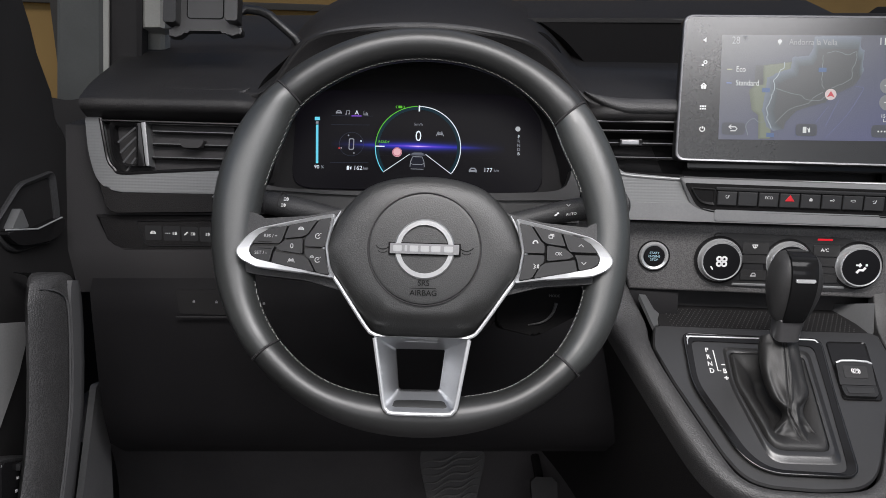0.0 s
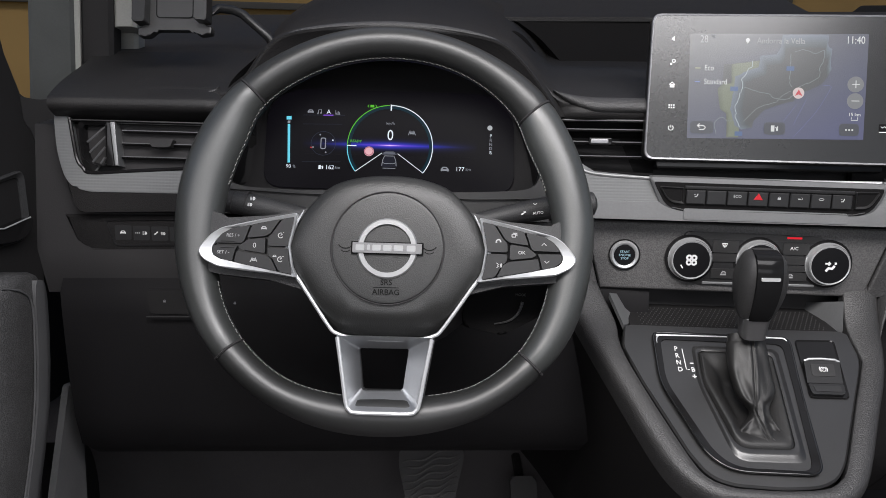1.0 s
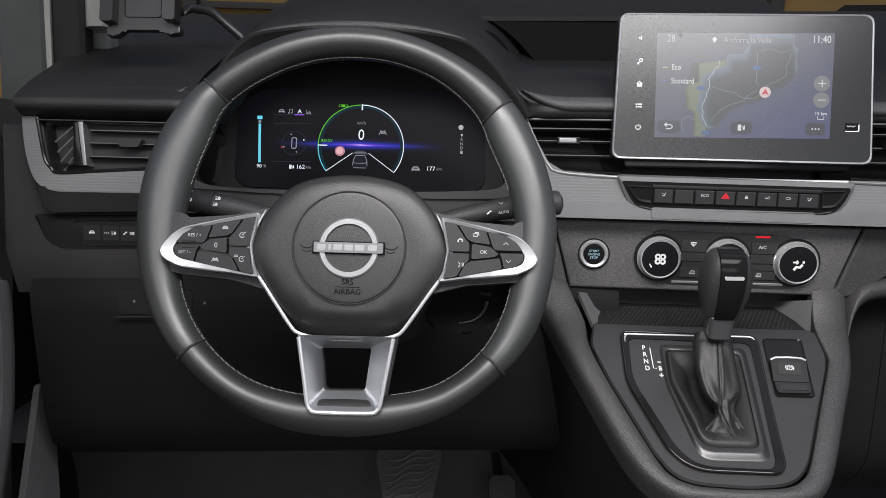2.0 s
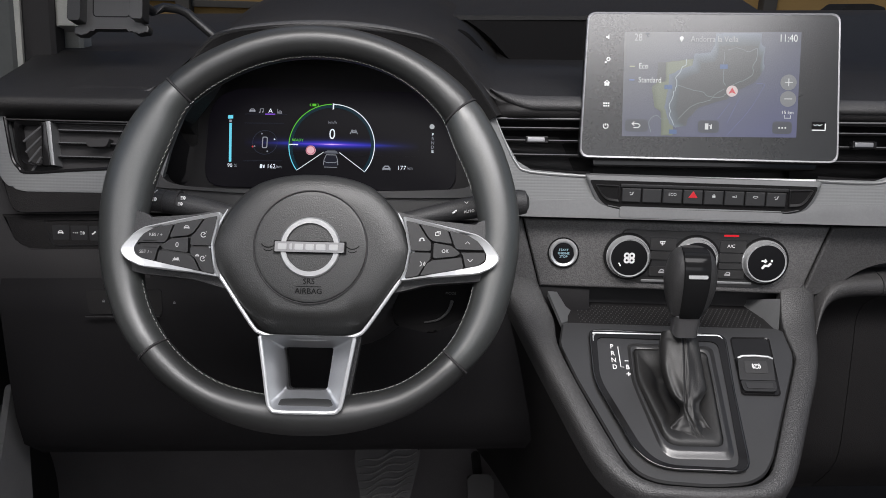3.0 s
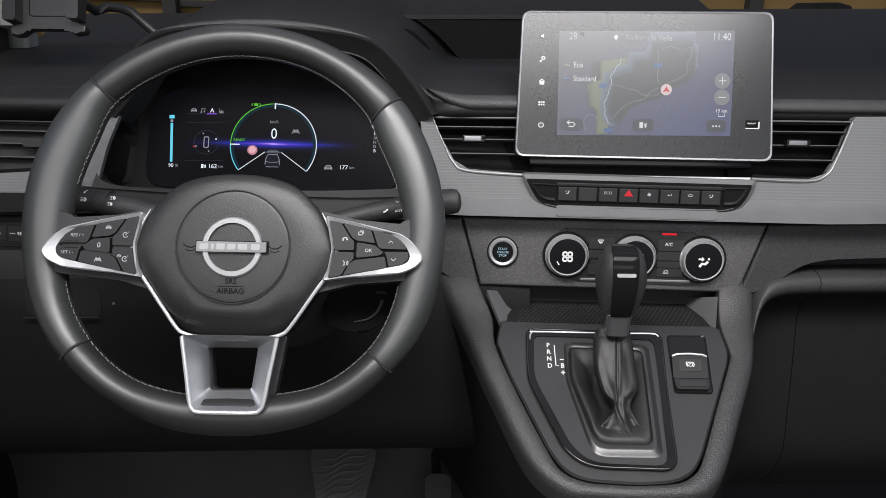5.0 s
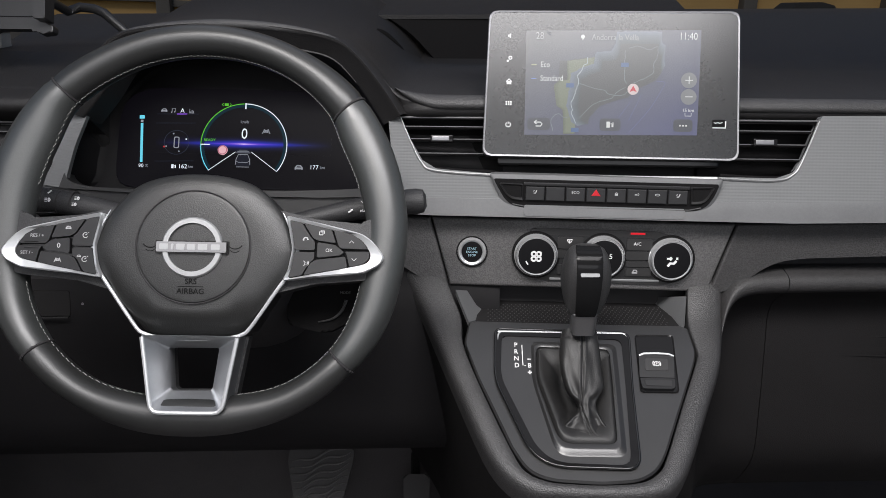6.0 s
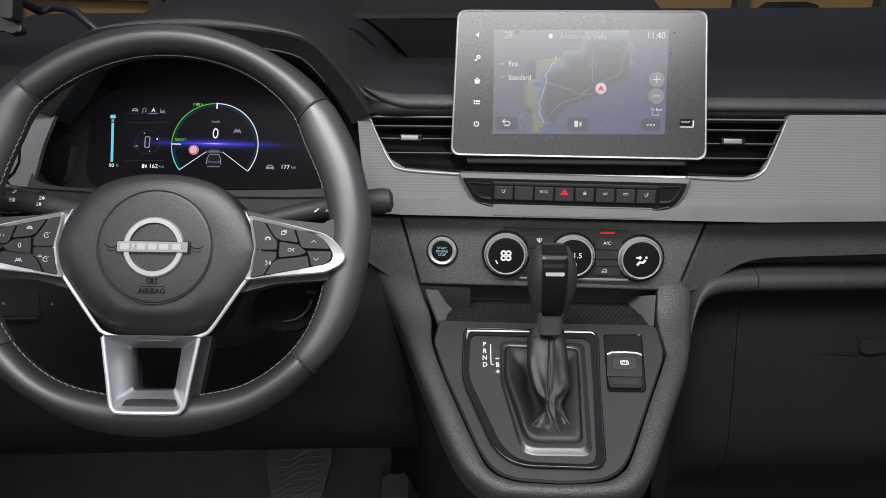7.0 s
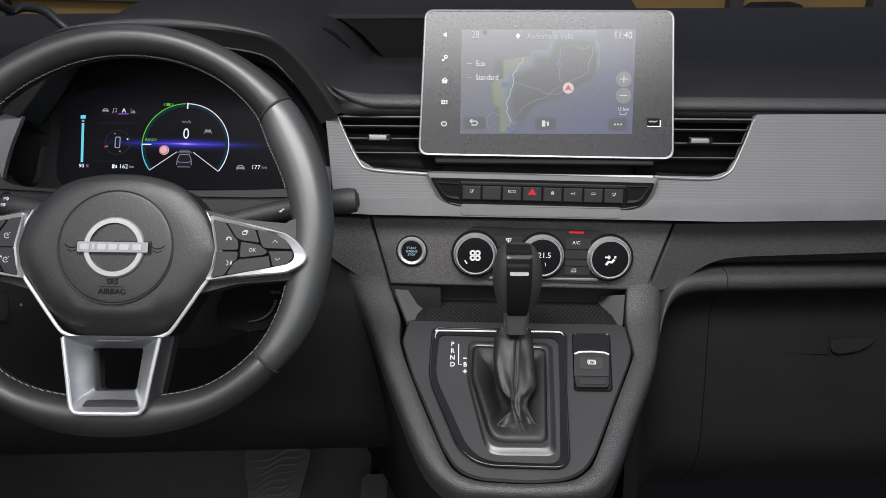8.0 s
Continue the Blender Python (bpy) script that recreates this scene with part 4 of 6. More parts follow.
kz = 0.0011
lettering("RES / +", 0.0040, key_print, wheel, -0.1355, 0.0075, kz, "sign")
lettering("SET / -", 0.0040, key_print, wheel, -0.1435, -0.0075, kz, "sign")
lettering("0", 0.0062, key_print, wheel, -0.1165, -0.001, kz, "sign")
lettering("OK", 0.0043, key_print, wheel, 0.1175, -0.001, kz, "sign")
for kind, x, y, s in (("car", -0.109, 0.0145, 0.0032), ("dial", -0.094, 0.0085, 0.0042), ("lane", -0.1165, -0.0135, 0.0042), ("dial", -0.0935, -0.0125, 0.0042), ("car", -0.0985, -0.010, 0.0022),
                      ("phone", 0.097, 0.0085, 0.0036), ("pages", 0.111, 0.0145, 0.0040), ("voice", 0.0975, -0.0125, 0.0042), ("up", 0.137, 0.0068, 0.0036), ("down", 0.1395, -0.0085, 0.0036)):
    glyph(kind, x, y, s * 0.64, kz, key_print, wheel)
for y0 in (0.0022, -0.0035):
    part("mark", stroke(mm((-152 + 6, y0 * 1000), (-134, y0 * 1000)), 0.0006, kz), engraved, wheel)

# lower spoke: a silver frame with an open middle
o = fillet(mm((-42, -77), (42, -77), (31, -142.5), (-31, -142.5)), [0.002, 0.002, 0.008, 0.008], 5)
i = fillet(mm((-23.8, -88), (20.6, -87.6), (16.2, -125), (-20.2, -125.4)), [0.002, 0.002, 0.004, 0.004], 5)
low = part("lower_spoke", collar(o, i, -0.034, -0.0005, -0.020), spoke_satin, wheel, "satin silver lower spoke with an open middle")
edge = spline(mm((-41, -78.5), (-35.5, -110), (-31.4, -134), (-28.5, -140), (-23, -142.3), (0, -142.6), (23, -142.3), (28.5, -140), (31.4, -134), (35.5, -110), (41, -78.5)), 5, False)
part("bright_edge", tube([(x, y, 0.0) for x, y in edge], 0.0019, 8), satin, low)
part("spoke_back", collar([(x * 1.05, y - 0.004 if y < -0.1 else y) for x, y in o], [(x * 1.02, y) for x, y in i], -0.044, -0.030), soft_black, low)
# column shroud and stalks
column = thing("steering_column", WHEEL, "black steering column shroud behind the wheel", "column")
ov = [(0.075 * math.cos(q), -0.020 + 0.062 * math.sin(q)) for q in [2 * math.pi * k / 28 for k in range(28)]]
part("shroud", rings([[(x * 0.9, y * 0.9, -0.045) for x, y in ov], [(x, y, -0.055) for x, y in ov], [(x * 1.15, y * 1.1, -0.13) for x, y in ov], [(x * 1.2, y * 1.15, -0.24) for x, y in ov]]), dull_black, column)
for s, name in ((-1, "light_stalk"), (1, "wiper_stalk")):
    stalk = thing(name, WHEEL, "black control stalk with white printed signs", "stalk", "column stalks")
    lift = 0.003 if s < 0 else 0.008
    path = spline([(s * 0.06, 0.032, -0.085), (s * 0.12, 0.042 + lift * 0.7, -0.088), (s * 0.165, 0.049 + lift, -0.088), (s * 0.1745, 0.0495 + lift, -0.088)], 6, False)
    part("arm", tube(path, [0.0085 + 0.0030 * min(1, k / 9) for k in range(len(path))], 16), soft_black, stalk)
    part("end_cap", tube([(s * x, y + lift, -0.088) for x, y in ((0.172, 0.0495), (0.176, 0.05), (0.192, 0.0515), (0.1985, 0.052), (0.2015, 0.0523))], [0.0105, 0.0125, 0.0130, 0.0116, 0.006], 20), soft_black, stalk)
    if s < 0:
        for x in (-0.1475, -0.1610):
            part("band", tube([(x, 0.0508, -0.088), (x - 0.0012, 0.0510, -0.088)], 0.0121, 16), dull_black, stalk)
        glyph("lamp", -0.1685, 0.0515, 0.0030, -0.0757, white_mark, stalk)
        glyph("beam", -0.1680, 0.0595, 0.0022, -0.0775, white_mark, stalk)
        glyph("lamp", -0.1400, 0.0535, 0.0026, -0.0757, white_mark, stalk)
        glyph("lamp", -0.1425, 0.0475, 0.0024, -0.0757, white_mark, stalk)
    else:
        glyph("beam", 0.127, 0.0462, 0.0026, -0.0757, white_mark, stalk)
        lettering("AUTO", 0.0038, white_mark, stalk, 0.1415, 0.0470, -0.0752, "sign", turn=8)
        glyph("down", 0.1385, 0.0560, 0.002, -0.0757, white_mark, stalk)
mode = thing("audio_remote", WHEEL, "small black audio control below the wiper stalk", "control")
part("pod", prism(fillet(mm((70, -22), (152, -20), (152, -50), (108, -74), (70, -66)), 0.006), -0.10, -0.070, 0.003, 2), unlit_black, mode)
lettering("MODE", 0.0036, engraved_grey, mode, 0.125, -0.0345, -0.0697, "sign")
part("wheel_key", tube(spline([(0.1265, -0.0415, -0.068), (0.1225, -0.052, -0.067), (0.1135, -0.0598, -0.067), (0.100, -0.063, -0.069)], 5, False), [0.0017 - 0.00007 * k for k in range(16)], 8), lit_edge_grey, mode)

# ---- touch screen ----
tablet = thing("touch_screen", SCREEN, "silver-framed touch screen showing a navigation map", "screen")
case = fillet(mm((-135.4, -77.6), (134.2, -79.4), (131.8, 77.0), (-130.6, 76.6)), 0.010, 6)


def inset(pts, d):
    cx, cy = sum(p[0] for p in pts) / len(pts), sum(p[1] for p in pts) / len(pts)
    w, h = max(p[0] for p in pts) - min(p[0] for p in pts), max(p[1] for p in pts) - min(p[1] for p in pts)
    return [(cx + (x - cx) * (1 - 2 * d / w), cy + (y - cy) * (1 - 2 * d / h)) for x, y in pts]


part("case", rings([[(x * 0.9, y * 0.9, -0.024) for x, y in case], [(x, y, -0.014) for x, y in case], [(x, y, -0.003) for x, y in case]]), plate_black, tablet, "dark plastic case")
part("frame", collar(case, inset(case, 0.0021), -0.006, 0.0015, 0.0012, bevel=0.0007), frame_silver, tablet, "thin satin silver frame")
part("glass", prism(inset(case, 0.0019), -0.002, 0.0008), glass_black, tablet, "dark glossy glass")
part("bracket", block(-0.119, 0.119, -0.086, -0.070, -0.035, -0.014, 0.003), gloss_black, tablet)

# ---- air vents ----
slat_grey = material("slat_edge_grey", (0.085, 0.085, 0.088), 0.4)


def horizontal_vent(name, m, ends, u0, u1, levels, tab, label):
    """A vent with level slats, cut off on a slant by the trim beside it. ends: where the slats end on the right, if not at u1."""
    vent = thing(name, m, label, "air vent", "dashboard air vents")
    lowest, highest = levels[0] - 0.016, levels[-1] + 0.008
    part("duct", block(min(u0, u1) - 0.01, max(u0, u1) + 0.01, lowest - 0.012, highest + 0.004, -0.062, -0.052), recess_black, vent)
    part("duct", block(min(u0, u1) - 0.01, max(u0, u1) + 0.01, highest, highest + 0.003, -0.055, -0.004), gloss_black, vent)
    part("duct", block(min(u0, u1) - 0.01, max(u0, u1) + 0.01, lowest - 0.014, lowest - 0.011, -0.055, -0.006), gloss_black, vent)
    for v in levels:
        a, b = u0, ends(v) if ends else u1
        slat = part("slat", prism(fillet([(-0.022, -0.0010), (0.0, -0.0016), (0.0012, 0.0), (0.0, 0.0014), (-0.022, 0.0008)], 0.0004, 2), a, b), gloss_black, vent, m=Matrix(((0, 0, 1, 0), (0, 1, 0, v), (1, 0, 0, -0.008), (0, 0, 0, 1))))
        # the light on each slat's front edge, laid on as a grey strip
        part("bright_edge", block(a, b, v + 0.0003, v + 0.0013, -0.0078, -0.0064), slat_grey, vent)
    if tab:
        x, v = tab
        part("tab", block(x - 0.0125, x + 0.0125, v - 0.0042, v + 0.0042, -0.012, 0.001, 0.0016), gloss_black, vent)
        part("tab_face", block(x - 0.0105, x + 0.0085, v - 0.0026, v + 0.0026, -0.002, 0.0022, 0.0010), frame_silver, vent, "bright metal face of the vent tab")
    return vent


vent = horizontal_vent("air_vent", STACK, None, -0.225, -0.12, (0.0445, 0.060, 0.0735), (-0.178, 0.0605), "black air vent with level slats and a bright tab")
vent = horizontal_vent("air_vent", STACK, None, 0.12, 0.2225, (0.042, 0.0575, 0.072), (0.166, 0.0598), "black air vent with level slats and a bright tab")
for s, (a, b) in ((-1, (-0.2285, 0.0895)), (1, (0.2235, 0.088))):
    pts = [(-0.2255, 0.086), (-0.216, 0.063), (-0.202, 0.0365), (-0.186, 0.0285), (-0.12, 0.0250)] if s < 0 else [(0.222, 0.0845), (0.2065, 0.043), (0.197, 0.0285), (0.178, 0.0225), (0.12, 0.0245)]
    rim = part("rim", tube([(x, y, -0.003) for x, y in spline(pts, 6, False)], 0.0022, 8), gloss_black, vent, m=None)
part("top_edge", block(-0.225, -0.12, 0.0825, 0.0845, -0.012, -0.001, 0.0006), slat_grey, vent)
part("top_edge", block(0.12, 0.2215, 0.082, 0.084, -0.012, -0.001, 0.0006), slat_grey, vent)


def outer_slant(v):
    return 0.093 + 0.55 * v


outer = horizontal_vent("air_vent", LEFT, outer_slant, -0.014, 0.085, (-0.0085, 0.0065, 0.0205), None, "black outer air vent beside a round side outlet")
part("tab", prism(fillet(mm((18, 11), (46, 12), (42, 3), (22, 2.5)), 0.002), -0.01, 0.001, 0.001), dull_black, outer)
part("divider", prism(mm((-25, 29.5), (-19.5, 29.5), (-13.5, -18.7), (-18, -18.7)), -0.02, 0.001, 0.001), badge_silver, outer, "satin silver upright between the outlets")
part("divider", prism(mm((-31, 29), (-25.5, 29), (-19, -19), (-28, -19)), -0.02, -0.001, 0.001), gloss_black, outer)
cup = fillet(mm((-57, 25.5), (-31.5, 26), (-30, -17), (-46, -16), (-53, -8)), [0.004, 0.004, 0.004, 0.008, 0.008])
part("side_outlet", collar(inset(cup, -0.003), cup, -0.02, 0.0, -0.004), gloss_black, outer)
part("side_duct", prism(inset(cup, -0.002), -0.03, -0.018), dull_black, outer)
for k in range(4):
    c = 0.020 - 0.0115 * k
    a0 = max(-0.056, -0.052 + 0.003 * k)
    part("slat", tube([(a0, c - 0.013, -0.006), (-0.032, c + 0.005, -0.006)], 0.0012, 6), slat_grey, outer)
part("rim", tube([(x, y, -0.001) for x, y in spline(mm((-70, 33), (-65, 8), (-60, -13), (-53.5, -22), (-44, -27.6), (0, -24.5), (70, -19.5), (105, -18)), 6, False)], 0.0022, 8), gloss_black, outer)
part("top_edge", block(-0.07, 0.12, 0.0295, 0.0315, -0.012, 0.001, 0.0006), plate_black, outer)

# ---- switch bank below the screen ----
bank = thing("switch_bank", STACK @ pose(0, 0.002, 0.0015, 13, 0, -0.8), "gloss black bank of eight switches with a red hazard key", "switch panel")
o = fillet(mm((-121.5, 15.2), (117, 15.2), (113, 2), (106, -9.5), (94, -14.8), (-91, -16.2), (-106.5, -10.2), (-115, 3.5)), [0.003, 0.003, 0.01, 0.01, 0.01, 0.01, 0.01, 0.01])
part("recess", collar(inset(o, -0.0045), o, -0.01, 0.0022, 0.0036, bevel=0.0008), border_grey, bank, "grey bevel of the trim round the switches")
part("housing", prism(o, -0.02, 0.0040, 0.002), gloss_black, bank)
o = fillet(mm((-115.5, 10.8), (-89.5, 10.2), (-88.6, -7.4), (-104.5, -6.0)), [0.003, 0.001, 0.001, 0.010])
part("side_key", collar(o, inset(o, 0.0026), 0.0, 0.0076, 0.0052, bevel=0.0006), plate_black, bank)
part("side_dish", prism(inset(o, 0.0022), 0.0, 0.0054), gloss_black, bank)
o = fillet(mm((87, 11.4), (112, 12.2), (103.5, -5.8), (88, -6.6)), [0.001, 0.003, 0.010, 0.001])
part("side_key", collar(o, inset(o, 0.0026), 0.0, 0.0076, 0.0052, bevel=0.0006), plate_black, bank)
part("side_dish", prism(inset(o, 0.0022), 0.0, 0.0054), gloss_black, bank)
signs = ("seat", "", "ECO", "hazard", "lock", "pda", "oval", "seat")
for k, sign in enumerate(signs):
    x, mid = -0.0868 + 0.02155 * k, 0.0026
    key = part("key", rings([[(x + 0.0003, 0.0078, 0.002), (x + 0.0205, 0.0078, 0.002), (x + 0.0205, -0.0072, 0.002), (x + 0.0003, -0.0072, 0.002)],
                             [(x + 0.0003, 0.0076, 0.0056), (x + 0.0205, 0.0076, 0.0056), (x + 0.0205, -0.0070, 0.0070), (x + 0.0003, -0.0070, 0.0070)],
                             [(x + 0.0011, 0.0068, 0.0063), (x + 0.0197, 0.0068, 0.0063), (x + 0.0197, -0.0062, 0.0076), (x + 0.0011, -0.0062, 0.0076)]]), key_black, bank, angle=20)
    if sign == "ECO":
        lettering("ECO", 0.0042, key_print, key, x + 0.0103, mid, 0.0068, "sign")
    elif sign == "hazard":
        bm = prism([(x + 0.0103 + a, mid + b) for a, b in mm((-5.0, -3.0), (5.0, -3.0), (0, 4.2))], 0.006, 0.0074, 0.0004)
        part("hazard_sign", bm, red_plastic, key, "red hazard triangle")
    elif sign:
        glyph(sign, x + 0.0103, mid, 0.0023, 0.0068, key_print, key)
part("upper_edge", block(-0.0885, 0.0868, 0.0086, 0.0122, 0.0, 0.0060, 0.0008), key_black, bank)
part("lower_edge", tube([(-0.100, -0.0122, 0.0036), (-0.085, -0.0148, 0.0038), (0.088, -0.0136, 0.0038), (0.100, -0.0108, 0.0036)], 0.0009, 6), key_black, bank)

# ---- climate controls ----
climate = thing("climate_panel", CLIMATE, "black climate panel with three chrome-ringed dials", "control panel")
o = fillet(mm((-81, 31), (62, 28.6), (84, 20), (96, 0), (84, -28.5), (62, -31.5), (-62, -29), (-84, -26), (-97, 0), (-88, 20)), [0.006, 0.006, 0.012, 0.02, 0.012, 0.006, 0.006, 0.012, 0.02, 0.012])
part("panel", prism(o, -0.004, 0.0022, 0.0015), plate_black, climate)
o = fillet(mm((-64, 23.5), (60, 21.5), (62, -22.5), (-62, -22)), 0.003)
part("key_field", prism(o, 0.0, 0.0032, 0.0008), key_black, climate)
for x0, x1, y0, y1 in ((-52, -24, 8.5, 21.5), (24, 52, 8.0, 20.5), (-52, -24, -2, 7), (24, 52, -3, 6.5), (24, 52, -11, -4.5), (-52, -24, -21, -10), (24, 52, -21.5, -12)):
    part("key", prism(fillet(mm((x0, y0), (x1, y0), (x1, y1), (x0, y1)), 0.0012), 0.001, 0.0046, 0.0007), plate_black, climate)
part("foot_strip", block(-0.060, 0.062, -0.0285, -0.0255, 0.0, 0.0032, 0.0008), badge_silver, climate, "thin silver strip at the foot")
part("lamp_red", block(0.028, 0.044, 0.0252, 0.0274, 0.0, 0.0028, 0.0004), glowing("red_glow", (1.0, 0.03, 0.05), 0.7), climate, "small lit red lamp")
lettering("A/C", 0.0052, white_mark, climate, 0.0358, 0.0150, 0.0048, "sign")
glyph("demist", -0.039, 0.0165, 0.0032, 0.0047, white_mark, climate)
glyph("recirc", 0.0340, -0.0162, 0.0034, 0.0047, icon_print, climate)
glyph("recirc", -0.0385, -0.0150, 0.0034, 0.0047, icon_print, climate)
for x, y, kind in ((-76.0, 0.6, "fan"), (-1.6, -0.2, "21.5"), (72.6, -1.4, "airflow")):
    dial = part("dial", lathe([(0.0256, 0.0), (0.0254, 0.0028), (0.0230, 0.0036), (0.0226, 0.0090), (0.0214, 0.0112), (0.0198, 0.0120)], 48), gloss_black, climate, m=pose(x / 1000, y / 1000, 0))
    part("chrome_ring", lathe([(0.0243, 0.0030), (0.0243, 0.0056), (0.0229, 0.0072), (0.0224, 0.0104), (0.0218, 0.0124), (0.0212, 0.0129), (0.0205, 0.0122)], 48), ring_silver, dial, "bright chrome ring")
    part("ring_shadow", collar(arc(0.0270, 0, 352.5, 47), arc(0.0240, 0, 352.5, 47), -0.002, 0.0036), gloss_black, dial)
    part("face", lathe([(0.0, 0.0126), (0.0195, 0.0125), (0.0205, 0.0118), (0.0206, 0.008)], 40), display_black, dial, "gloss black dial face")
    if kind == "21.5":
        lettering("21.5", 0.0085, white_mark, dial, 0.0022, 0.002, 0.0128, "sign")
        part("mark", stroke(mm((3, -6), (3.6, -10)), 0.0006, 0.0127), white_mark, dial)
    else:
        glyph(kind, 0.0, 0.0, 0.0064, 0.0127, white_mark, dial)
        if kind == "fan":
            part("mark", stroke(mm((-11.5, -5.5), (-9, -9.5)), 0.0014, 0.0127), white_mark, dial)
start = thing("start_button", CLIMATE @ pose(-0.1477, 0.0024, 0), "round start button with a chrome ring and blue lettering", "button")
part("ring", lathe([(0.0165, 0.0), (0.0164, 0.0022), (0.0156, 0.0040), (0.0145, 0.0049), (0.0130, 0.0047), (0.0119, 0.0036), (0.0117, 0.001)], 48), ring_silver, start, "bright chrome ring")
part("surround", collar(arc(0.0178, 0, 352.5, 47), arc(0.0160, 0, 352.5, 47), -0.002, 0.0022), gloss_black, start)
part("cap", lathe([(0.0, 0.0044), (0.0103, 0.0041), (0.0114, 0.0030), (0.0117, 0.0)], 40), display_black, start)
blue_print = glowing("blue_lettering", (0.42, 0.62, 0.72), 1.0)
for k, word in enumerate(("START", "ENGINE", "STOP")):
    lettering(word, 0.0037, blue_print, start, 0, 0.0038 - 0.0038 * k, 0.0046)

# ---- centre console ----
console = thing("centre_console", SHIFT, "black sloping centre console with grained rails", "console")
plate = mm((-118.5, 86), (-123.5, 56), (-108, 10), (-74.5, -69), (-60, -93), (-40, -101.5), (8, -103.2), (42, -99.5), (59, -90), (70, -74), (118.6, 38), (122, 52), (119, 86))
opening = polar(fillet(mm((-49.5, 52.5), (33.5, 51.5), (32, 0), (29.5, -71.5), (-25, -72.5), (-33, -65), (-50.5, 7)), 0.008))
part("plate", collar(polar(fillet(plate, [0.004, 0.006, 0.0, 0.0, 0.012, 0.012, 0.01, 0.01, 0.01, 0.01, 0.006, 0.006, 0.004])), opening, -0.02, 0.0, bevel=0.002), console_black, console, "smooth dark grey console plate")
left_out = [(-240, 205), (-205, 158), (-182, 122), (-167, 94), (-151, 53), (-124, -14), (-101, -68), (-84, -95), (-64, -111), (-46, -116.5), (6, -117.5)]
left_in = [(-175, 212), (-156, 165), (-141, 126), (-127, 90), (-124.5, 56), (-108.8, 9.6), (-75.3, -69.4), (-60.8, -93.6), (-40.6, -102.4), (-20, -103.8), (8, -104.1)]
right_out = [(56, -113.5), (77, -102), (94, -78), (123, -14), (143, 31), (153.5, 66), (159.5, 94), (164, 124), (170, 160)]
right_in = [(42.4, -100.4), (59.8, -90.8), (71.0, -74.6), (95.2, -18.2), (119.6, 37.8), (122.9, 52), (120.2, 87), (124, 126), (137, 190)]
o, i = mm(*left_out, *right_out), mm(*left_in, *right_in)
o, i = spline(o, 3, False), spline(i, 3, False)
loops = []
for (a, b), (c, d) in zip(o, i):
    row = []
    for s, w in ((-0.035, -0.030), (-0.035, -0.019), (-0.015, -0.0105), (0.03, -0.0062), (0.10, -0.0028), (0.24, 0.0), (0.50, 0.0014), (0.75, 0.0012), (0.95, -0.0002), (0.99, -0.002), (0.999, -0.014)):
        v = b + (d - b) * s
        rise = max(0.0, min(1.0, (v - 0.085) / 0.07))
        row.append((a + (c - a) * s, v, w + 0.016 * rise * rise * (3 - 2 * rise)))
    loops.append(row)
part("rail", rings(loops, closed=False), rail_black, console, "grained black rail round the plate", angle=70)
# flanks down to the floor: the rail's plastic, with shade put into its colour
foot = []
for (a, b), (c, d) in zip(o, i):
    foot.append([(a - (c - a) * 0.034, b - (d - b) * 0.034, -0.029), (a - (c - a) * 0.02, b - (d - b) * 0.02, -0.07), (a * 0.94, b * 0.94 - 0.01, -0.42)])
part("flank", rings(foot, closed=False), shaded_black, console)
# open tray ahead of the plate
tray = thing("storage_tray", SHIFT, "dark open tray with a dotted rubber mat", "tray")
# the mat's colour is darkened for the shade of the fascia above
part("mat", prism(mm((-112, 82), (112, 84), (104, 190), (-104, 188)), -0.006, -0.0015, 0), recess_black, tray, m=Matrix.Translation((0, 0.084, 0)) @ pose(0, 0, 0, -27) @ Matrix.Translation((0, -0.084, 0)))
bm = bmesh.new()
for r in range(10):
    for c in range(40):
        x, y = -0.0975 + 0.005 * c + 0.0025 * (r % 2), 0.092 + 0.0052 * r
        rings([[(x - 0.0008, y, -0.0016), (x, y - 0.0008, -0.0016), (x + 0.0008, y, -0.0016), (x, y + 0.0008, -0.0016)], [(x - 0.0005, y, -0.0006), (x, y - 0.0005, -0.0006), (x + 0.0005, y, -0.0006), (x, y + 0.0005, -0.0006)]], bm=bm, caps=(False, True))
dots = part("mat_dots", bm, rail_black, tray, m=Matrix.Translation((0, 0.084, 0)) @ pose(0, 0, 0, -27) @ Matrix.Translation((0, -0.084, 0)))
tagged(dots, kind="stuff")
part("back_wall", block(-0.16, 0.16, 0.0, 0.012, -0.05, 0.09), dull_black, tray, m=SHIFT.inverted() @ DASH @ pose(0.35, 0.870, -0.055, 0, 1.7, -4))
for corners in (((0.2185, 0.822, -0.0502), (0.252, 0.880, -0.0560), (0.2600, 0.852, -0.0835), (0.2320, 0.812, -0.0850)), ((0.4730, 0.808, -0.0595), (0.456, 0.872, -0.0650), (0.4520, 0.845, -0.0880), (0.4685, 0.802, -0.0905))):
    bm = rings([corners, [(x, y + 0.003, z - 0.006) for x, y, z in corners]])
    part("cheek", bm, border_grey, tray, "grey plastic side of the tray", m=SHIFT.inverted() @ DASH)

# ---- gear lever ----
lever = thing("gear_lever", SHIFT, "black automatic gear lever with a pleated leather gaiter", "gear lever")
o = fillet(mm((-90, 72.5), (53.5, 71), (48, 0), (44.5, -89), (-37, -89), (-58, -73), (-90.5, 7)), [0.008, 0.010, 0.0, 0.014, 0.018, 0.014, 0.016], 5)
i = fillet(mm((-83, 63.5), (44.5, 62), (42, 5), (36.5, -85.6), (-33.5, -85), (-51, -69.5), (-84.5, 9.5)), [0.007, 0.009, 0.0, 0.012, 0.016, 0.013, 0.014], 5)
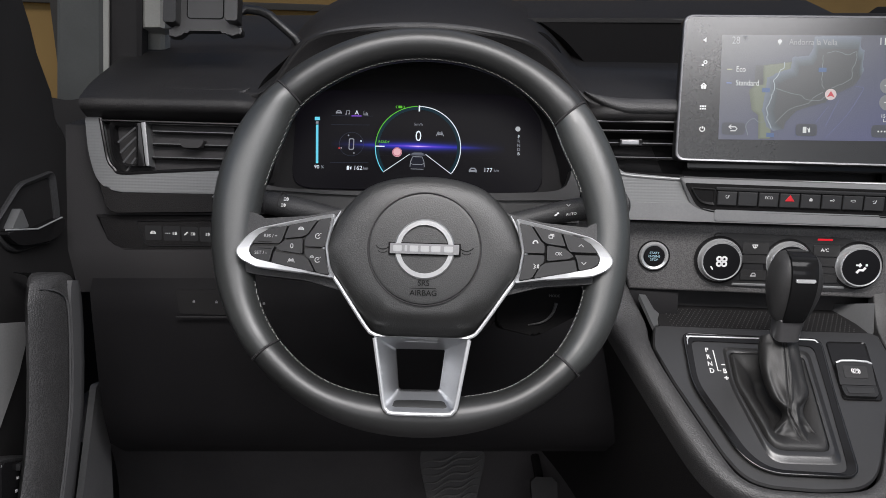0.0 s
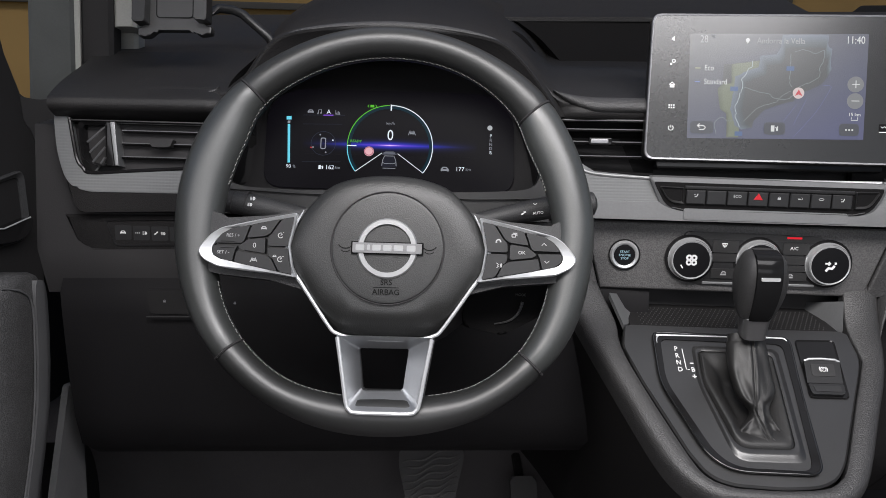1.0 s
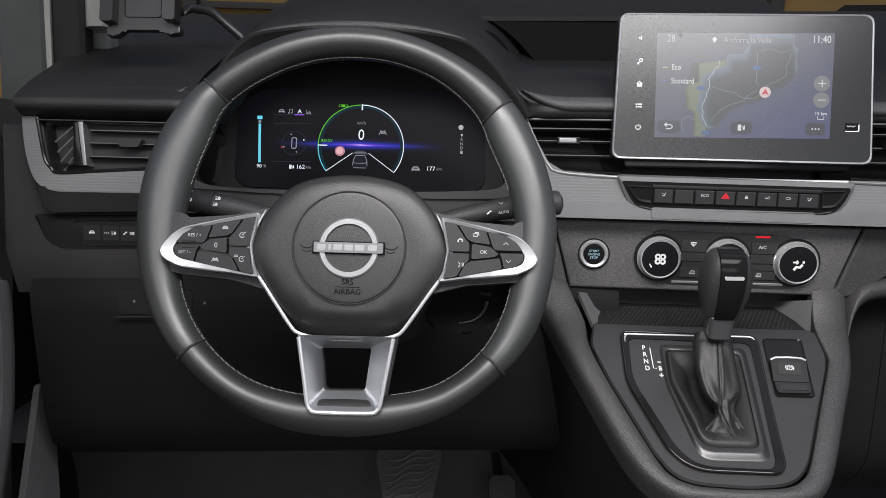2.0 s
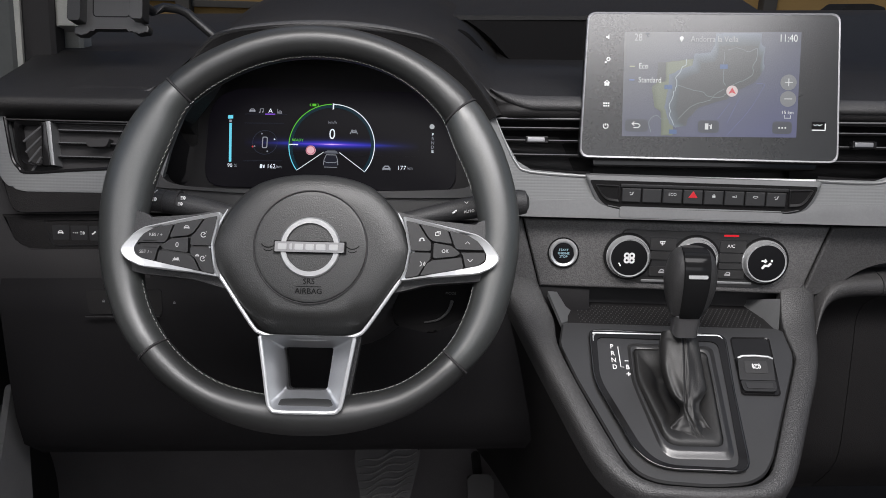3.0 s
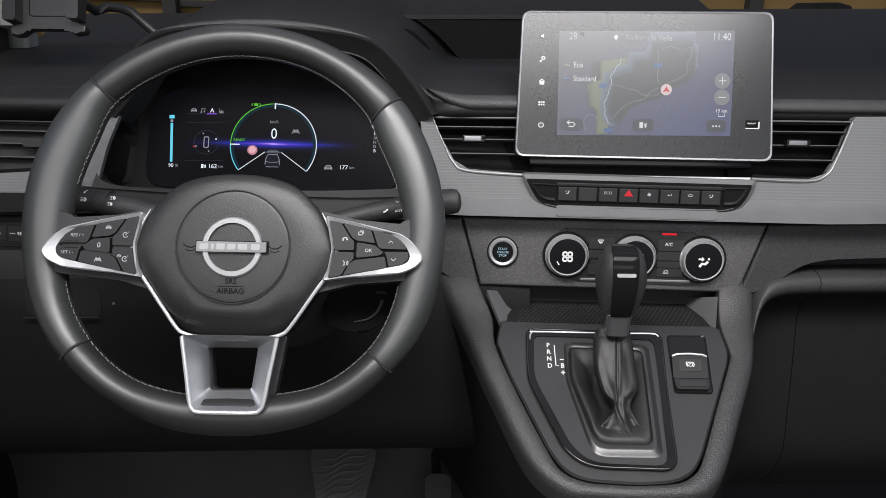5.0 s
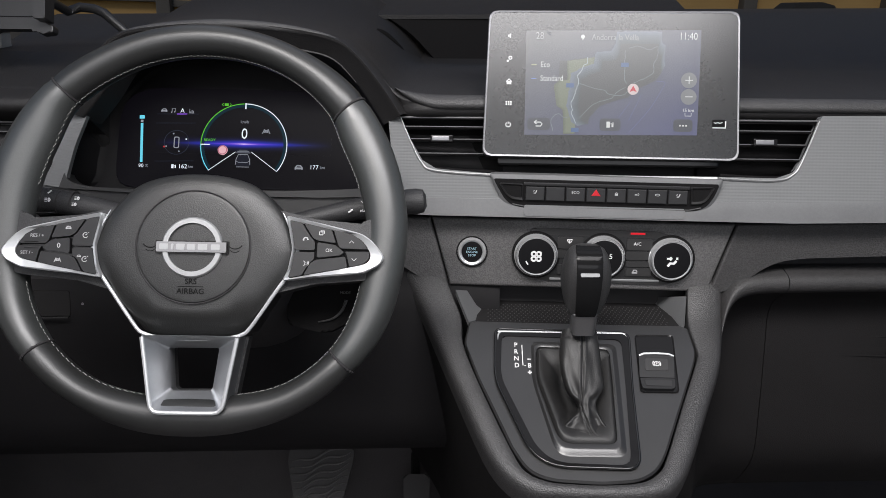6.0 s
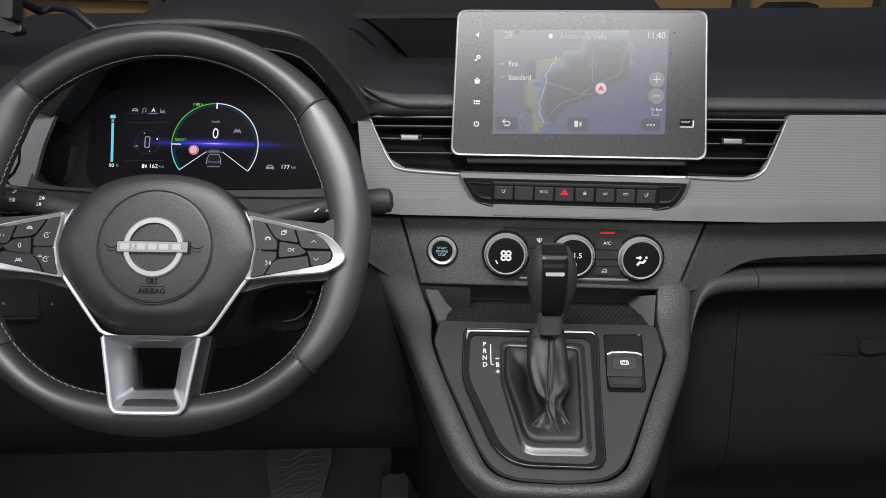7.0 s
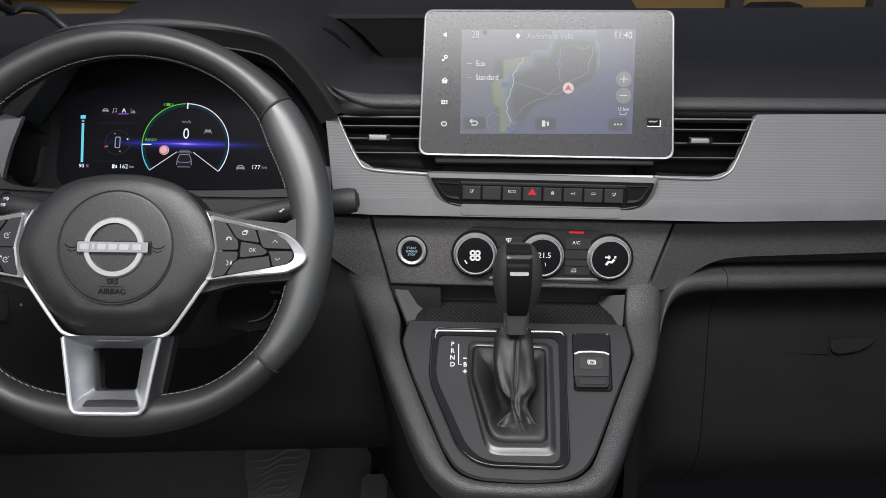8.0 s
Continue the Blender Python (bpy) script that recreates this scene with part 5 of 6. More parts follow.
part("surround", collar(o, i, -0.002, 0.0042, 0.0034, bevel=0.001), gloss_black, lever, "gloss black frame round the gate")
part("gate_plate", collar(polar(i), opening, -0.002, 0.0022), console_black, lever, "dark grey gate plate with white gear letters")
part("surround_edge", tube([(x, y, 0.0034) for x, y in o], 0.0013, 10, True), piano_black, lever, "rounded gloss edge of the frame")
# highlight along the top of the gloss frame, made as a satin bar
bar = [(-0.0872, 0.0575), (-0.0868, 0.0640), (-0.0845, 0.0676), (-0.080, 0.0686), (0.0, 0.0692), (0.040, 0.0697), (0.0475, 0.0690), (0.0505, 0.0655)]
bar = spline(bar, 4, False)
part("bright_edge", tube([(x, y, 0.0038) for x, y in bar], [0.0010 * min(1.0, 0.3 + min(k, len(bar) - 1 - k) / 7) for k in range(len(bar))], 8), satin, lever)
o = fillet(mm((-49.5, 52.5), (33.5, 51.5), (32, 0), (29.5, -71.5), (-25, -72.5), (-33, -65), (-50.5, 7)), [0.007, 0.008, 0.0, 0.009, 0.010, 0.010, 0.012], 5)
i2 = fillet(mm((-46.5, 49), (30, 48), (28.5, 0), (26, -64.5), (-22, -65.5), (-30.5, -58.5), (-48, 7.5)), [0.007, 0.008, 0.0, 0.009, 0.010, 0.010, 0.012], 5)
skirt = [(-0.010 + (x + 0.010) * (1.06 if x < -0.02 else 1.12), (y + 0.006) * 1.09 - 0.006) for x, y in o]
part("gaiter_frame", rings([[(x, y, 0.0020) for x, y in skirt], [(x * 0.5 + a * 0.5, y * 0.5 + b * 0.5, 0.0030) for (x, y), (a, b) in zip(skirt, o)], [(x, y, 0.0046) for x, y in o], [(x * 0.6 + a * 0.4, y * 0.6 + b * 0.4, 0.0050) for (x, y), (a, b) in zip(o, i2)], [(x, y, 0.0040) for x, y in i2], [(x, y, 0.0) for x, y in i2]], caps=(False, False)), console_black, lever, "raised rim round the gaiter", angle=50)
for word, x, y in (("P", -68.2, 51.8), ("R", -68.0, 42.8), ("N", -67.8, 34), ("D", -67.5, 25.2), ("B", -54.4, 25.4)):
    lettering(word, 0.0080, white_mark, lever, x / 1000, y / 1000, 0.0024, "gear_letter", squeeze=0.86, bold=0.00012)
bm = stroke(mm((-61.7, 52), (-61.2, 25.6), (-58, 25.5)), 0.0009, 0.0023)
stroke(mm((-56.6, 33.6), (-52.6, 33.6)), 0.0011, 0.0023, bm)
stroke(mm((-56.5, 17), (-52.1, 17)), 0.0011, 0.0023, bm)
stroke(mm((-54.3, 14.6), (-54.3, 19.4)), 0.0011, 0.0023, bm)
part("gate_marks", bm, white_mark, lever)

# gaiter: a slack sheet within the frame, and the gathered sleeve that climbs to the knob
to_shift = SHIFT.inverted() @ DASH


def bump(x, at, wide):
    return math.exp(-(((x - at) / wide) ** 2))


sheet = []
for s, w in ((1.0, 0.0022), (0.975, 0.0046), (0.94, 0.0058), (0.90, 0.0062), (0.80, 0.0052), (0.66, 0.0025), (0.52, -0.003), (0.40, -0.010), (0.28, -0.014)):
    sheet.append([(-0.010 + (x + 0.010) * s, 0.004 + (y - 0.004) * s, w + 0.0040 * noise.noise(Vector((x * 34, y * 34, s * 3))) * (s < 0.96) - 0.009 * bump(x, -0.026, 0.014) * bump(y, 0.022, 0.02) * (s < 0.9)) for x, y in i2])
part("gaiter_sheet", rings(sheet, caps=(False, True)), gaiter_leather, lever, "slack black leather sheet round the sleeve", angle=80)
# stations up the sleeve: left edge, right edge, distance up the plate, height off the plate, seam
sleeve = [(-34, 27, -66, 1, 9), (-29.5, 24.4, -60.1, 3.8, 5.5), (-21.4, 22.3, -54.6, 6.0, 2.4), (-23.1, 19.7, -50.2, 7.8, -0.3), (-20.9, 15.5, -46.3, 9.4, -1.9), (-15.5, 11.8, -41.2, 11.4, -3.5), (-10.0, 9.2, -35.6, 13.6, -5.1), (-8.3, 7.6, -29.6, 16.0, -6.1),
          (-11.6, 8.8, -24.4, 18.0, -6.1), (-16.5, 11.6, -19.3, 20.0, -5.5), (-19.8, 15.7, -11.4, 23.0, -4.8), (-22.6, 14.8, 1.8, 28.0, -4.2), (-23.8, 14.0, 15.3, 33.0, -3.5), (-23.2, 12.6, 32.0, 39.0, -2.7), (-22.1, 12.1, 36.5, 40.6, -2.7), (-20.4, 11.2, 43.5, 43.4, -2.7)]
SUB = 6
stations = spline(sleeve, SUB, False)
away = Vector((0, -0.475, 0.88))


# folds: a line across the sleeve (side to side from -1 to 1, and the station up it), its height and its width
FOLDS = [([(1.0, 9.6), (0.65, 9.1), (0.28, 8.3), (-0.05, 7.1), (0.05, 5.8), (0.25, 4.7)], 0.0022, 0.13), ([(0.82, 8.9), (0.54, 7.9), (0.39, 6.4), (0.56, 4.8), (0.61, 3.1)], -0.0042, 0.20),
         ([(0.98, 8.8), (0.95, 6.4), (0.92, 4.7), (0.84, 2.9)], 0.0026, 0.11), ([(-0.95, 6.9), (-0.86, 5.6), (-0.90, 4.7), (-0.90, 3.2), (-0.80, 2.2)], 0.0024, 0.12), ([(-0.80, 6.1), (-0.49, 4.2), (-0.62, 2.9)], -0.0036, 0.22),
         ([(-0.95, 11.8), (-0.62, 11.4), (-0.35, 10.4)], 0.0014, 0.14), ([(-0.75, 12.6), (-0.30, 12.2), (-0.09, 12.0)], 0.0010, 0.12), ([(-0.55, 10.9), (-0.55, 10.0), (-0.50, 9.0)], -0.0022, 0.20), ([(-0.90, 11.2), (-0.88, 10.3), (-0.84, 9.2), (-0.90, 8.0)], 0.0016, 0.13),
         ([(0.55, 11.6), (0.5, 10.6), (0.25, 9.4)], -0.0014, 0.22), ([(0.2, 13.2), (0.6, 12.4), (0.85, 12.0)], -0.0008, 0.14)]


def near_line(u, step, line_of):
    """How far a place on the sleeve lies from a broken line; a station counts as a sixth of the width."""
    best = 9.0
    for (a, b), (c, d) in zip(line_of, line_of[1:]):
        b, d, y = b / 4.0, d / 4.0, step / 4.0
        t = max(0.0, min(1.0, ((u - a) * (c - a) + (y - b) * (d - b)) / ((c - a) ** 2 + (d - b) ** 2)))
        best = min(best, math.hypot(u - a - t * (c - a), y - b - t * (d - b)))
    return best


n_front, n_back = 60, 20
loops, seam = [], []
for k, (left, right, v, w, mid) in enumerate(stations):
    step = k / SUB
    half = 1.10 * (right - left) / 2000
    cu = (left + right) / 2000
    knot = (mid - (left + right) / 2) / ((right - left) / 2)
    deep = 0.010
    row = []
    for j in range(n_front + 1):
        u = -1 + 2 * j / n_front
        rise = deep * ((1 - abs(u) ** 3.2) ** 0.55 - 1)
        # ridges and hollows of the gathered leather, then the twin welts of the seam
        for line_of, high, wide in FOLDS:
            rise += high * min(1.0, (half / 0.0150) ** 2) * bump(near_line(u, step, line_of), 0.0, 1.4 * wide)
        rise += 0.0007 * (bump(u, knot - 0.13, 0.08) + bump(u, knot + 0.13, 0.08)) - 0.0009 * bump(u, knot, 0.035)
        rise += 0.0009 * noise.noise(Vector((u * 2.2, step * 0.7, 3.1)))
        p = Vector((cu + half * u, v / 1000, w / 1000)) + away * rise
        row.append(tuple(p))
    for j in range(1, n_back):
        q = math.pi * j / n_back
        row.append(tuple(Vector((cu + half * math.cos(q), v / 1000, w / 1000)) - away * (deep + 0.016 * math.sin(q))))
    loops.append(row)
    a = (knot + 1) / 2 * n_front
    seam.append(tuple(row[max(0, min(n_front, int(round(a + d))))] for d in (-4, 4)))
part("gaiter", rings(loops, caps=(False, True)), gaiter_leather, lever, "soft black leather sleeve gathered in folds", angle=80)
bm = bmesh.new()
for k in range(2, len(seam) - 1):
    for side_of in (0, 1):
        a, b = Vector(seam[k][side_of]), Vector(seam[k + 1][side_of])
        if (b - a).length < 0.004:
            tube([a + away * 0.0003, a.lerp(b, 0.55) + away * 0.0004], 0.00058, 5, bm=bm)
tagged(part("seam_stitching", bm, rail_black, lever), kind="stuff")

# knob, upright in the dashboard's leaning frame: x right, y ahead, z up from the collar
KNOB = to_shift @ pose(0.3428, 0.742, -0.0905, 21, 1.0, -3)


def knob_ring(z, hx, front, back, p=2.6, cx=0.0):
    out = []
    for k in range(40):
        q = 2 * math.pi * k / 40
        c, s = math.cos(q), math.sin(q)
        e = 2 / p
        x = math.copysign(abs(c) ** e, c) * hx + cx
        y = math.copysign(abs(s) ** e, s)
        out.append((x, y * (back if y > 0 else front), z))
    return out


part("collar", rings([knob_ring(0.0025, 0.0118, 0.012, 0.012, 4), knob_ring(0.008, 0.0120, 0.0122, 0.0122, 4), knob_ring(0.023, 0.0132, 0.0128, 0.0128, 4), knob_ring(0.0255, 0.0138, 0.0132, 0.0132, 4), knob_ring(0.0268, 0.0134, 0.0125, 0.0125, 4)]), dark_metal, lever, "dark satin metal collar", KNOB)
shape = [(0.0225, 0.0132, 0.0105, 0.013), (0.0240, 0.0152, 0.0122, 0.015), (0.0275, 0.0170, 0.0140, 0.017), (0.034, 0.0192, 0.0168, 0.019), (0.041, 0.0210, 0.0192, 0.021), (0.049, 0.0226, 0.0212, 0.0225), (0.058, 0.0236, 0.0228, 0.024), (0.067, 0.0232, 0.0230, 0.024), (0.076, 0.0214, 0.0215, 0.0225), (0.083, 0.0192, 0.0185, 0.020), (0.0875, 0.0165, 0.0150, 0.0165), (0.0902, 0.0125, 0.0105, 0.012), (0.0910, 0.006, 0.005, 0.006)]
part("knob", rings([knob_ring(z * 1.03 - 0.0007, a * 1.03, b, c) for z, a, b, c in shape]), knob_leather, lever, "black leather-covered knob", KNOB, angle=60)
rows = []
for z, a, b in [(0.0240, 0.0088, 0.0130), (0.0275, 0.0092, 0.0150), (0.034, 0.0097, 0.0177), (0.041, 0.0101, 0.0201), (0.049, 0.0105, 0.0222), (0.058, 0.0108, 0.0238), (0.0635, 0.0109, 0.0240), (0.070, 0.0110, 0.0236), (0.078, 0.0111, 0.0216), (0.084, 0.0112, 0.0186), (0.0885, 0.0111, 0.0148), (0.0912, 0.0108, 0.0100), (0.0922, 0.0100, 0.0)]:
    a, z = a * 1.12, z * 1.03 - 0.0007
    rows.append([(-a, -b + 0.005, z), (-a * 0.97, -b, z + 0.0004), (-a * 0.6, -b - 0.0010, z + 0.0005), (0, -b - 0.0013, z + 0.0006), (a * 0.6, -b - 0.0010, z + 0.0005), (a * 0.97, -b, z + 0.0004), (a, -b + 0.005, z)])
part("knob_face", rings(rows, closed=False), knob_gloss, lever, "gloss black front of the knob", KNOB, angle=60)
# reflection on the knob's front, modelled as a small silver bar
part("knob_highlight", prism(fillet(mm((-9.2, 1.9), (8.8, 1.9), (8.8, -1.6), (-9.2, -1.6)), 0.0010), 0.0, 0.0016, 0.0006), ring_silver, lever, "highlight on the knob, made as a bright inlay", KNOB @ pose(0, -0.0240, 0.0735, 76, 0, 0))

# ---- parking brake switch ----
brake = thing("parking_brake_switch", SHIFT @ pose(0.0785, 0.034, 0, 0, 0, 0), "black electric parking brake switch with a bright edge", "switch")
o = fillet(mm((-17.5, 35), (21, 35.8), (15.5, -35), (-21, -35.5)), 0.004, 4)
part("surround", collar(inset(o, -0.0014), o, -0.003, 0.0016, 0.0008), gloss_black, brake)
part("well", prism(o, -0.004, 0.0006), gloss_black, brake)
part("key", rings([[(-0.0188, 0.0045, 0.0), (0.0165, 0.0048, 0.0), (0.0142, -0.0200, 0.0), (-0.0210, -0.0202, 0.0)], [(-0.0190, 0.0062, 0.0070), (0.0168, 0.0064, 0.0070), (0.0140, -0.0200, 0.0036), (-0.0212, -0.0202, 0.0036)]]), key_black, brake)
part("key_pad", prism(fillet(mm((-13.5, 1.5), (10, 1.6), (8.5, -12.5), (-14.6, -12.6)), 0.002), 0.0, 0.0008, 0.0004), plate_black, brake, m=pose(0, 0, 0.0060, 7.5))
part("bright_edge", tube([(-0.0188, 0.0052, 0.0062), (-0.014, 0.0068, 0.0076), (-0.001, 0.0073, 0.0080), (0.012, 0.0068, 0.0076), (0.0167, 0.0054, 0.0062)], 0.0012, 8), satin, brake)
part("lower_key", prism(fillet(mm((-21, -21.6), (14, -21.4), (12.4, -34), (-20.4, -34.4)), [0.001, 0.001, 0.004, 0.004]), 0.0, 0.0046, 0.0012), key_black, brake)
part("lower_key_ridge", prism(fillet(mm((-17, -24.5), (10, -24.3), (9.4, -31), (-16.4, -31.2)), 0.001), 0.0, 0.0052, 0.0005), plate_black, brake)
glyph("park", -0.0022, -0.0050, 0.0042, 0.0066, white_mark, brake)
lettering("P", 0.0040, white_mark, brake, -0.0022, -0.0050, 0.0067, "sign")

# ---- switches beside the driver's knee ----
side = thing("side_switches", KNEE, "black recessed panel with four white-printed switches", "switch panel")
o = fillet(mm((-43, 8.5), (46, 11.5), (40, -13), (-34, -15)), [0.003, 0.003, 0.005, 0.005])
part("surround", collar(inset(o, -0.0025), o, -0.004, 0.0016, -0.003), key_black, side)
part("well", prism(o, -0.012, -0.003), gloss_black, side)
for k, kind in enumerate(("car", "dots", "beam", "lamp")):
    x = -0.027 + 0.0206 * k
    part("key", prism(fillet([(x - 0.0095, 0.0055), (x + 0.0095, 0.0058), (x + 0.0092, -0.0105), (x - 0.0088, -0.011)], 0.001), -0.004, 0.0002, 0.0008), key_black, side)
    glyph(kind, x - (0.004 if k in (1, 2) else 0), -0.0025, 0.0026, 0.0004, white_mark, side)
    if k in (1, 2):
        glyph("lamp", x + 0.004, -0.0025, 0.0026, 0.0004, white_mark, side)
low = thing("lower_switches", DASH @ pose(-0.265, 0.846, -0.062, 98, 1.7, 0), "two small dark switches on the knee panel", "switch panel")
part("plate", prism(fillet(mm((-42, 14), (45, 16), (45, -14), (-38, -14)), 0.004), -0.020, -0.0009, 0.0004), housing_black, low)
for x in (-0.021, 0.0050, 0.0595):
    glyph("lock", x, 0.0015, 0.0020, -0.0004, grey_mark, low)

# ---- instrument graphics ----
white_glow = glowing("white_glow", (0.85, 0.9, 1.0), 0.95)
dim_glow = glowing("dim_white_glow", (0.45, 0.47, 0.54), 0.62)
cyan_glow = glowing("cyan_glow", (0.16, 0.70, 0.90), 0.95)
green_glow = glowing("green_glow", (0.16, 0.75, 0.05), 0.7)
teal_glow = glowing("teal_glow", (0.004, 0.035, 0.055), 0.6)
purple_glow = glowing("purple_glow", (0.35, 0.12, 0.95), 0.9)
pink_glow = glowing("pink_glow", (0.95, 0.55, 0.60), 0.8)
red_glow = glowing("small_red_glow", (0.9, 0.05, 0.05), 0.8)


def flare_material():
    """A lit band on the display: blue, violet in its middle, fading to both ends and up and down."""
    m = glowing("horizon_glow", (0.1, 0.1, 0.9))
    n, l = m.node_tree.nodes, m.node_tree.links
    xyz = n.new("ShaderNodeSeparateXYZ")
    l.new(n.new("ShaderNodeTexCoord").outputs["Object"], xyz.inputs[0])

    def fade(axis, scale, power):
        a = n.new("ShaderNodeMath")
        a.operation = "ABSOLUTE"
        l.new(xyz.outputs[axis], a.inputs[0])
        r = n.new("ShaderNodeMapRange")
        r.inputs["From Max"].default_value, r.inputs["To Min"].default_value, r.inputs["To Max"].default_value = scale, 1, 0
        l.new(a.outputs[0], r.inputs["Value"])
        p = n.new("ShaderNodeMath")
        p.operation = "POWER"
        p.inputs[1].default_value = power
        l.new(r.outputs[0], p.inputs[0])
        return p.outputs[0]
    across, up = fade("X", 0.110, 1.5), fade("Y", 0.0140, 4.2)
    both = n.new("ShaderNodeMath")
    both.operation = "MULTIPLY"
    l.new(across, both.inputs[0])
    l.new(up, both.inputs[1])
    ramp = n.new("ShaderNodeValToRGB")
    ramp.color_ramp.elements[0].color = (*DISPLAY_BLACK, 1)
    ramp.color_ramp.elements[1].color = (0.95, 0.72, 1.0, 1)
    for pos, colour in ((0.12, (0.009, 0.010, 0.05, 1)), (0.45, (0.025, 0.03, 0.42, 1)), (0.75, (0.14, 0.06, 0.65, 1))):
        ramp.color_ramp.elements.new(pos).color = colour
    l.new(both.outputs[0], ramp.inputs["Fac"])
    b = n["Principled BSDF"]
    l.new(ramp.outputs["Color"], b.inputs["Emission Color"])
    b.inputs["Emission Strength"].default_value = 1.0
    return m


gz = 0.0032
part("horizon_glow", prism(mm((-104, 12.5), (104, 12.5), (104, -12.5), (-104, -12.5)), -0.0002, 0.0), flare_material(), binnacle, "blue and violet lit band", pose(0.0, -0.0055, gz))
gx, gy, gr = 0.0003, -0.007, 0.0510
part("gauge_ring", stroke(arc(gr - 0.0022, -37, 217, 60, gx, gy), 0.0038, gz + 0.0001), teal_glow, binnacle)
part("gauge_arc", stroke(arc(gr, 92, 180, 30, gx, gy), 0.0009, gz + 0.0004), green_glow, binnacle, "lit green part of the gauge")
part("gauge_arc", stroke(arc(gr, 180, 217, 14, gx, gy), 0.0010, gz + 0.0004), cyan_glow, binnacle, "lit cyan part of the gauge")
part("gauge_arc", stroke(arc(gr, -37, 90, 40, gx, gy), 0.0010, gz + 0.0004), white_glow, binnacle, "lit white part of the gauge")
part("gauge_mark", stroke([(gx, gy + gr + 0.001), (gx, gy + gr - 0.0065)], 0.0016, gz + 0.0006), white_glow, binnacle)
part("gauge_mark", stroke([(gx - gr, gy), (gx - gr + 0.011, gy)], 0.0012, gz + 0.0006), white_glow, binnacle)
for s in (-1, 1):
    part("road_line", stroke([(gx + s * 0.0405, gy - 0.0315), (gx + s * 0.0095, gy - 0.0085)], 0.0007, gz + 0.0006), white_glow, binnacle)
lettering("0", 0.0185, white_glow, binnacle, 0.0003, 0.0065, gz + 0.0004, squeeze=0.85)
lettering("km/h", 0.0050, dim_glow, binnacle, 0.0, 0.0215, gz + 0.0004)
lettering("READY", 0.0044, green_glow, binnacle, -0.0405, -0.0015, gz + 0.0006)
lettering("162", 0.0072, white_glow, binnacle, -0.0705, -0.0345, gz + 0.0004)
lettering("km", 0.005, dim_glow, binnacle, -0.0612, -0.0345, gz + 0.0004)
lettering("177", 0.0072, white_glow, binnacle, 0.0845, -0.0325, gz + 0.0004)
lettering("km", 0.005, dim_glow, binnacle, 0.0945, -0.0325, gz + 0.0004)
lettering("90", 0.0062, white_glow, binnacle, -0.1195, -0.0345, gz + 0.0004)
lettering("%", 0.005, dim_glow, binnacle, -0.1128, -0.0345, gz + 0.0004)
for k, c in enumerate("PRNDB"):
    lettering(c, 0.0052, white_glow if c in "PB" else dim_glow, binnacle, 0.1207, 0.0095 - 0.0052 * k, gz + 0.0004)
part("lamp_sign", lathe([(0.0, gz + 0.0006), (0.0030, gz + 0.0006), (0.0030, gz)], 20), glowing("lamp_glow", (0.62, 0.64, 0.68), 0.7), binnacle, m=pose(0.1195, 0.0195, 0))
sign = part("speed_sign", lathe([(0.0, gz + 0.0008), (0.0058, gz + 0.0008), (0.0058, gz)], 28), pink_glow, binnacle, "round pink speed sign", m=pose(-0.0245, -0.0135, 0))
part("sign_ring", stroke(arc(0.0050, 0, 360, 28), 0.0010, gz + 0.0012), glowing("rose_glow", (0.55, 0.16, 0.24), 0.8), sign)
part("charge_bar", stroke(mm((-121.7, 17.5), (-119.4, -30)), 0.0029, gz + 0.0003), cyan_glow, binnacle, "lit cyan charge bar")
part("charge_bar", stroke(mm((-121.9, 18.6), (-121.8, 21.6)), 0.0030, gz + 0.0003), dim_glow, binnacle)
part("charge_sign", stroke(mm((-125, 25), (-119, 25.3)), 0.0042, gz + 0.0003), cyan_glow, binnacle)
bm = stroke(mm((-26.6, 44.2), (-28.2, 42.6), (-26.6, 41.0)), 0.0007, gz + 0.0003)
stroke(mm((-18.8, 44.2), (-17.2, 42.6), (-18.8, 41.0)), 0.0007, gz + 0.0003, bm)
stroke(mm((-25.0, 42.6), (-20.4, 42.6)), 0.0030, gz + 0.0003, bm)
part("charge_sign", bm, green_glow, binnacle)
glyph("car", -0.0965, 0.0335, 0.0030, gz + 0.0003, dim_glow, binnacle)
bm = stroke(mm((-87.2, 31.6), (-87.2, 36.0), (-83.6, 36.6), (-83.6, 32.2)), 0.0007, gz + 0.0003)
stroke(mm((-88.4, 31.6), (-87.0, 31.6)), 0.0016, gz + 0.0003, bm)
stroke(mm((-84.8, 32.2), (-83.4, 32.2)), 0.0016, gz + 0.0003, bm)
part("note_sign", bm, dim_glow, binnacle)
lettering("A", 0.0075, white_glow, binnacle, -0.0748, 0.0338, gz + 0.0004, "arrow_sign")
bm = stroke(mm((-66.4, 36.4), (-66.4, 31.2), (-61.0, 31.2)), 0.0006, gz + 0.0003)
for x, top in ((-65.0, 33.2), (-63.5, 34.8), (-62.0, 33.8)):
    stroke(mm((x, 31.2), (x, top)), 0.0009, gz + 0.0003, bm)
part("chart_sign", bm, dim_glow, binnacle)
faint_glow = glowing("faint_glow", (0.05, 0.06, 0.10), 0.6)
for ends in (((-105, 29.2), (-82, 29.6)), ((-69, 29.9), (-55, 30.2)), ((-105, 18), (-58, 19)), ((-104, -28.6), (-58, -27.4))):
    part("ruled_line", stroke(mm(*ends), 0.0004, gz + 0.0003), faint_glow, binnacle)
part("clock_ring", stroke(arc(0.0146, 0, 360, 40, -0.0795, -0.0052), 0.0005, gz + 0.0003), faint_glow, binnacle)
part("underline", stroke(mm((-81, 29.6), (-69, 29.9)), 0.0010, gz + 0.0004), purple_glow, binnacle)
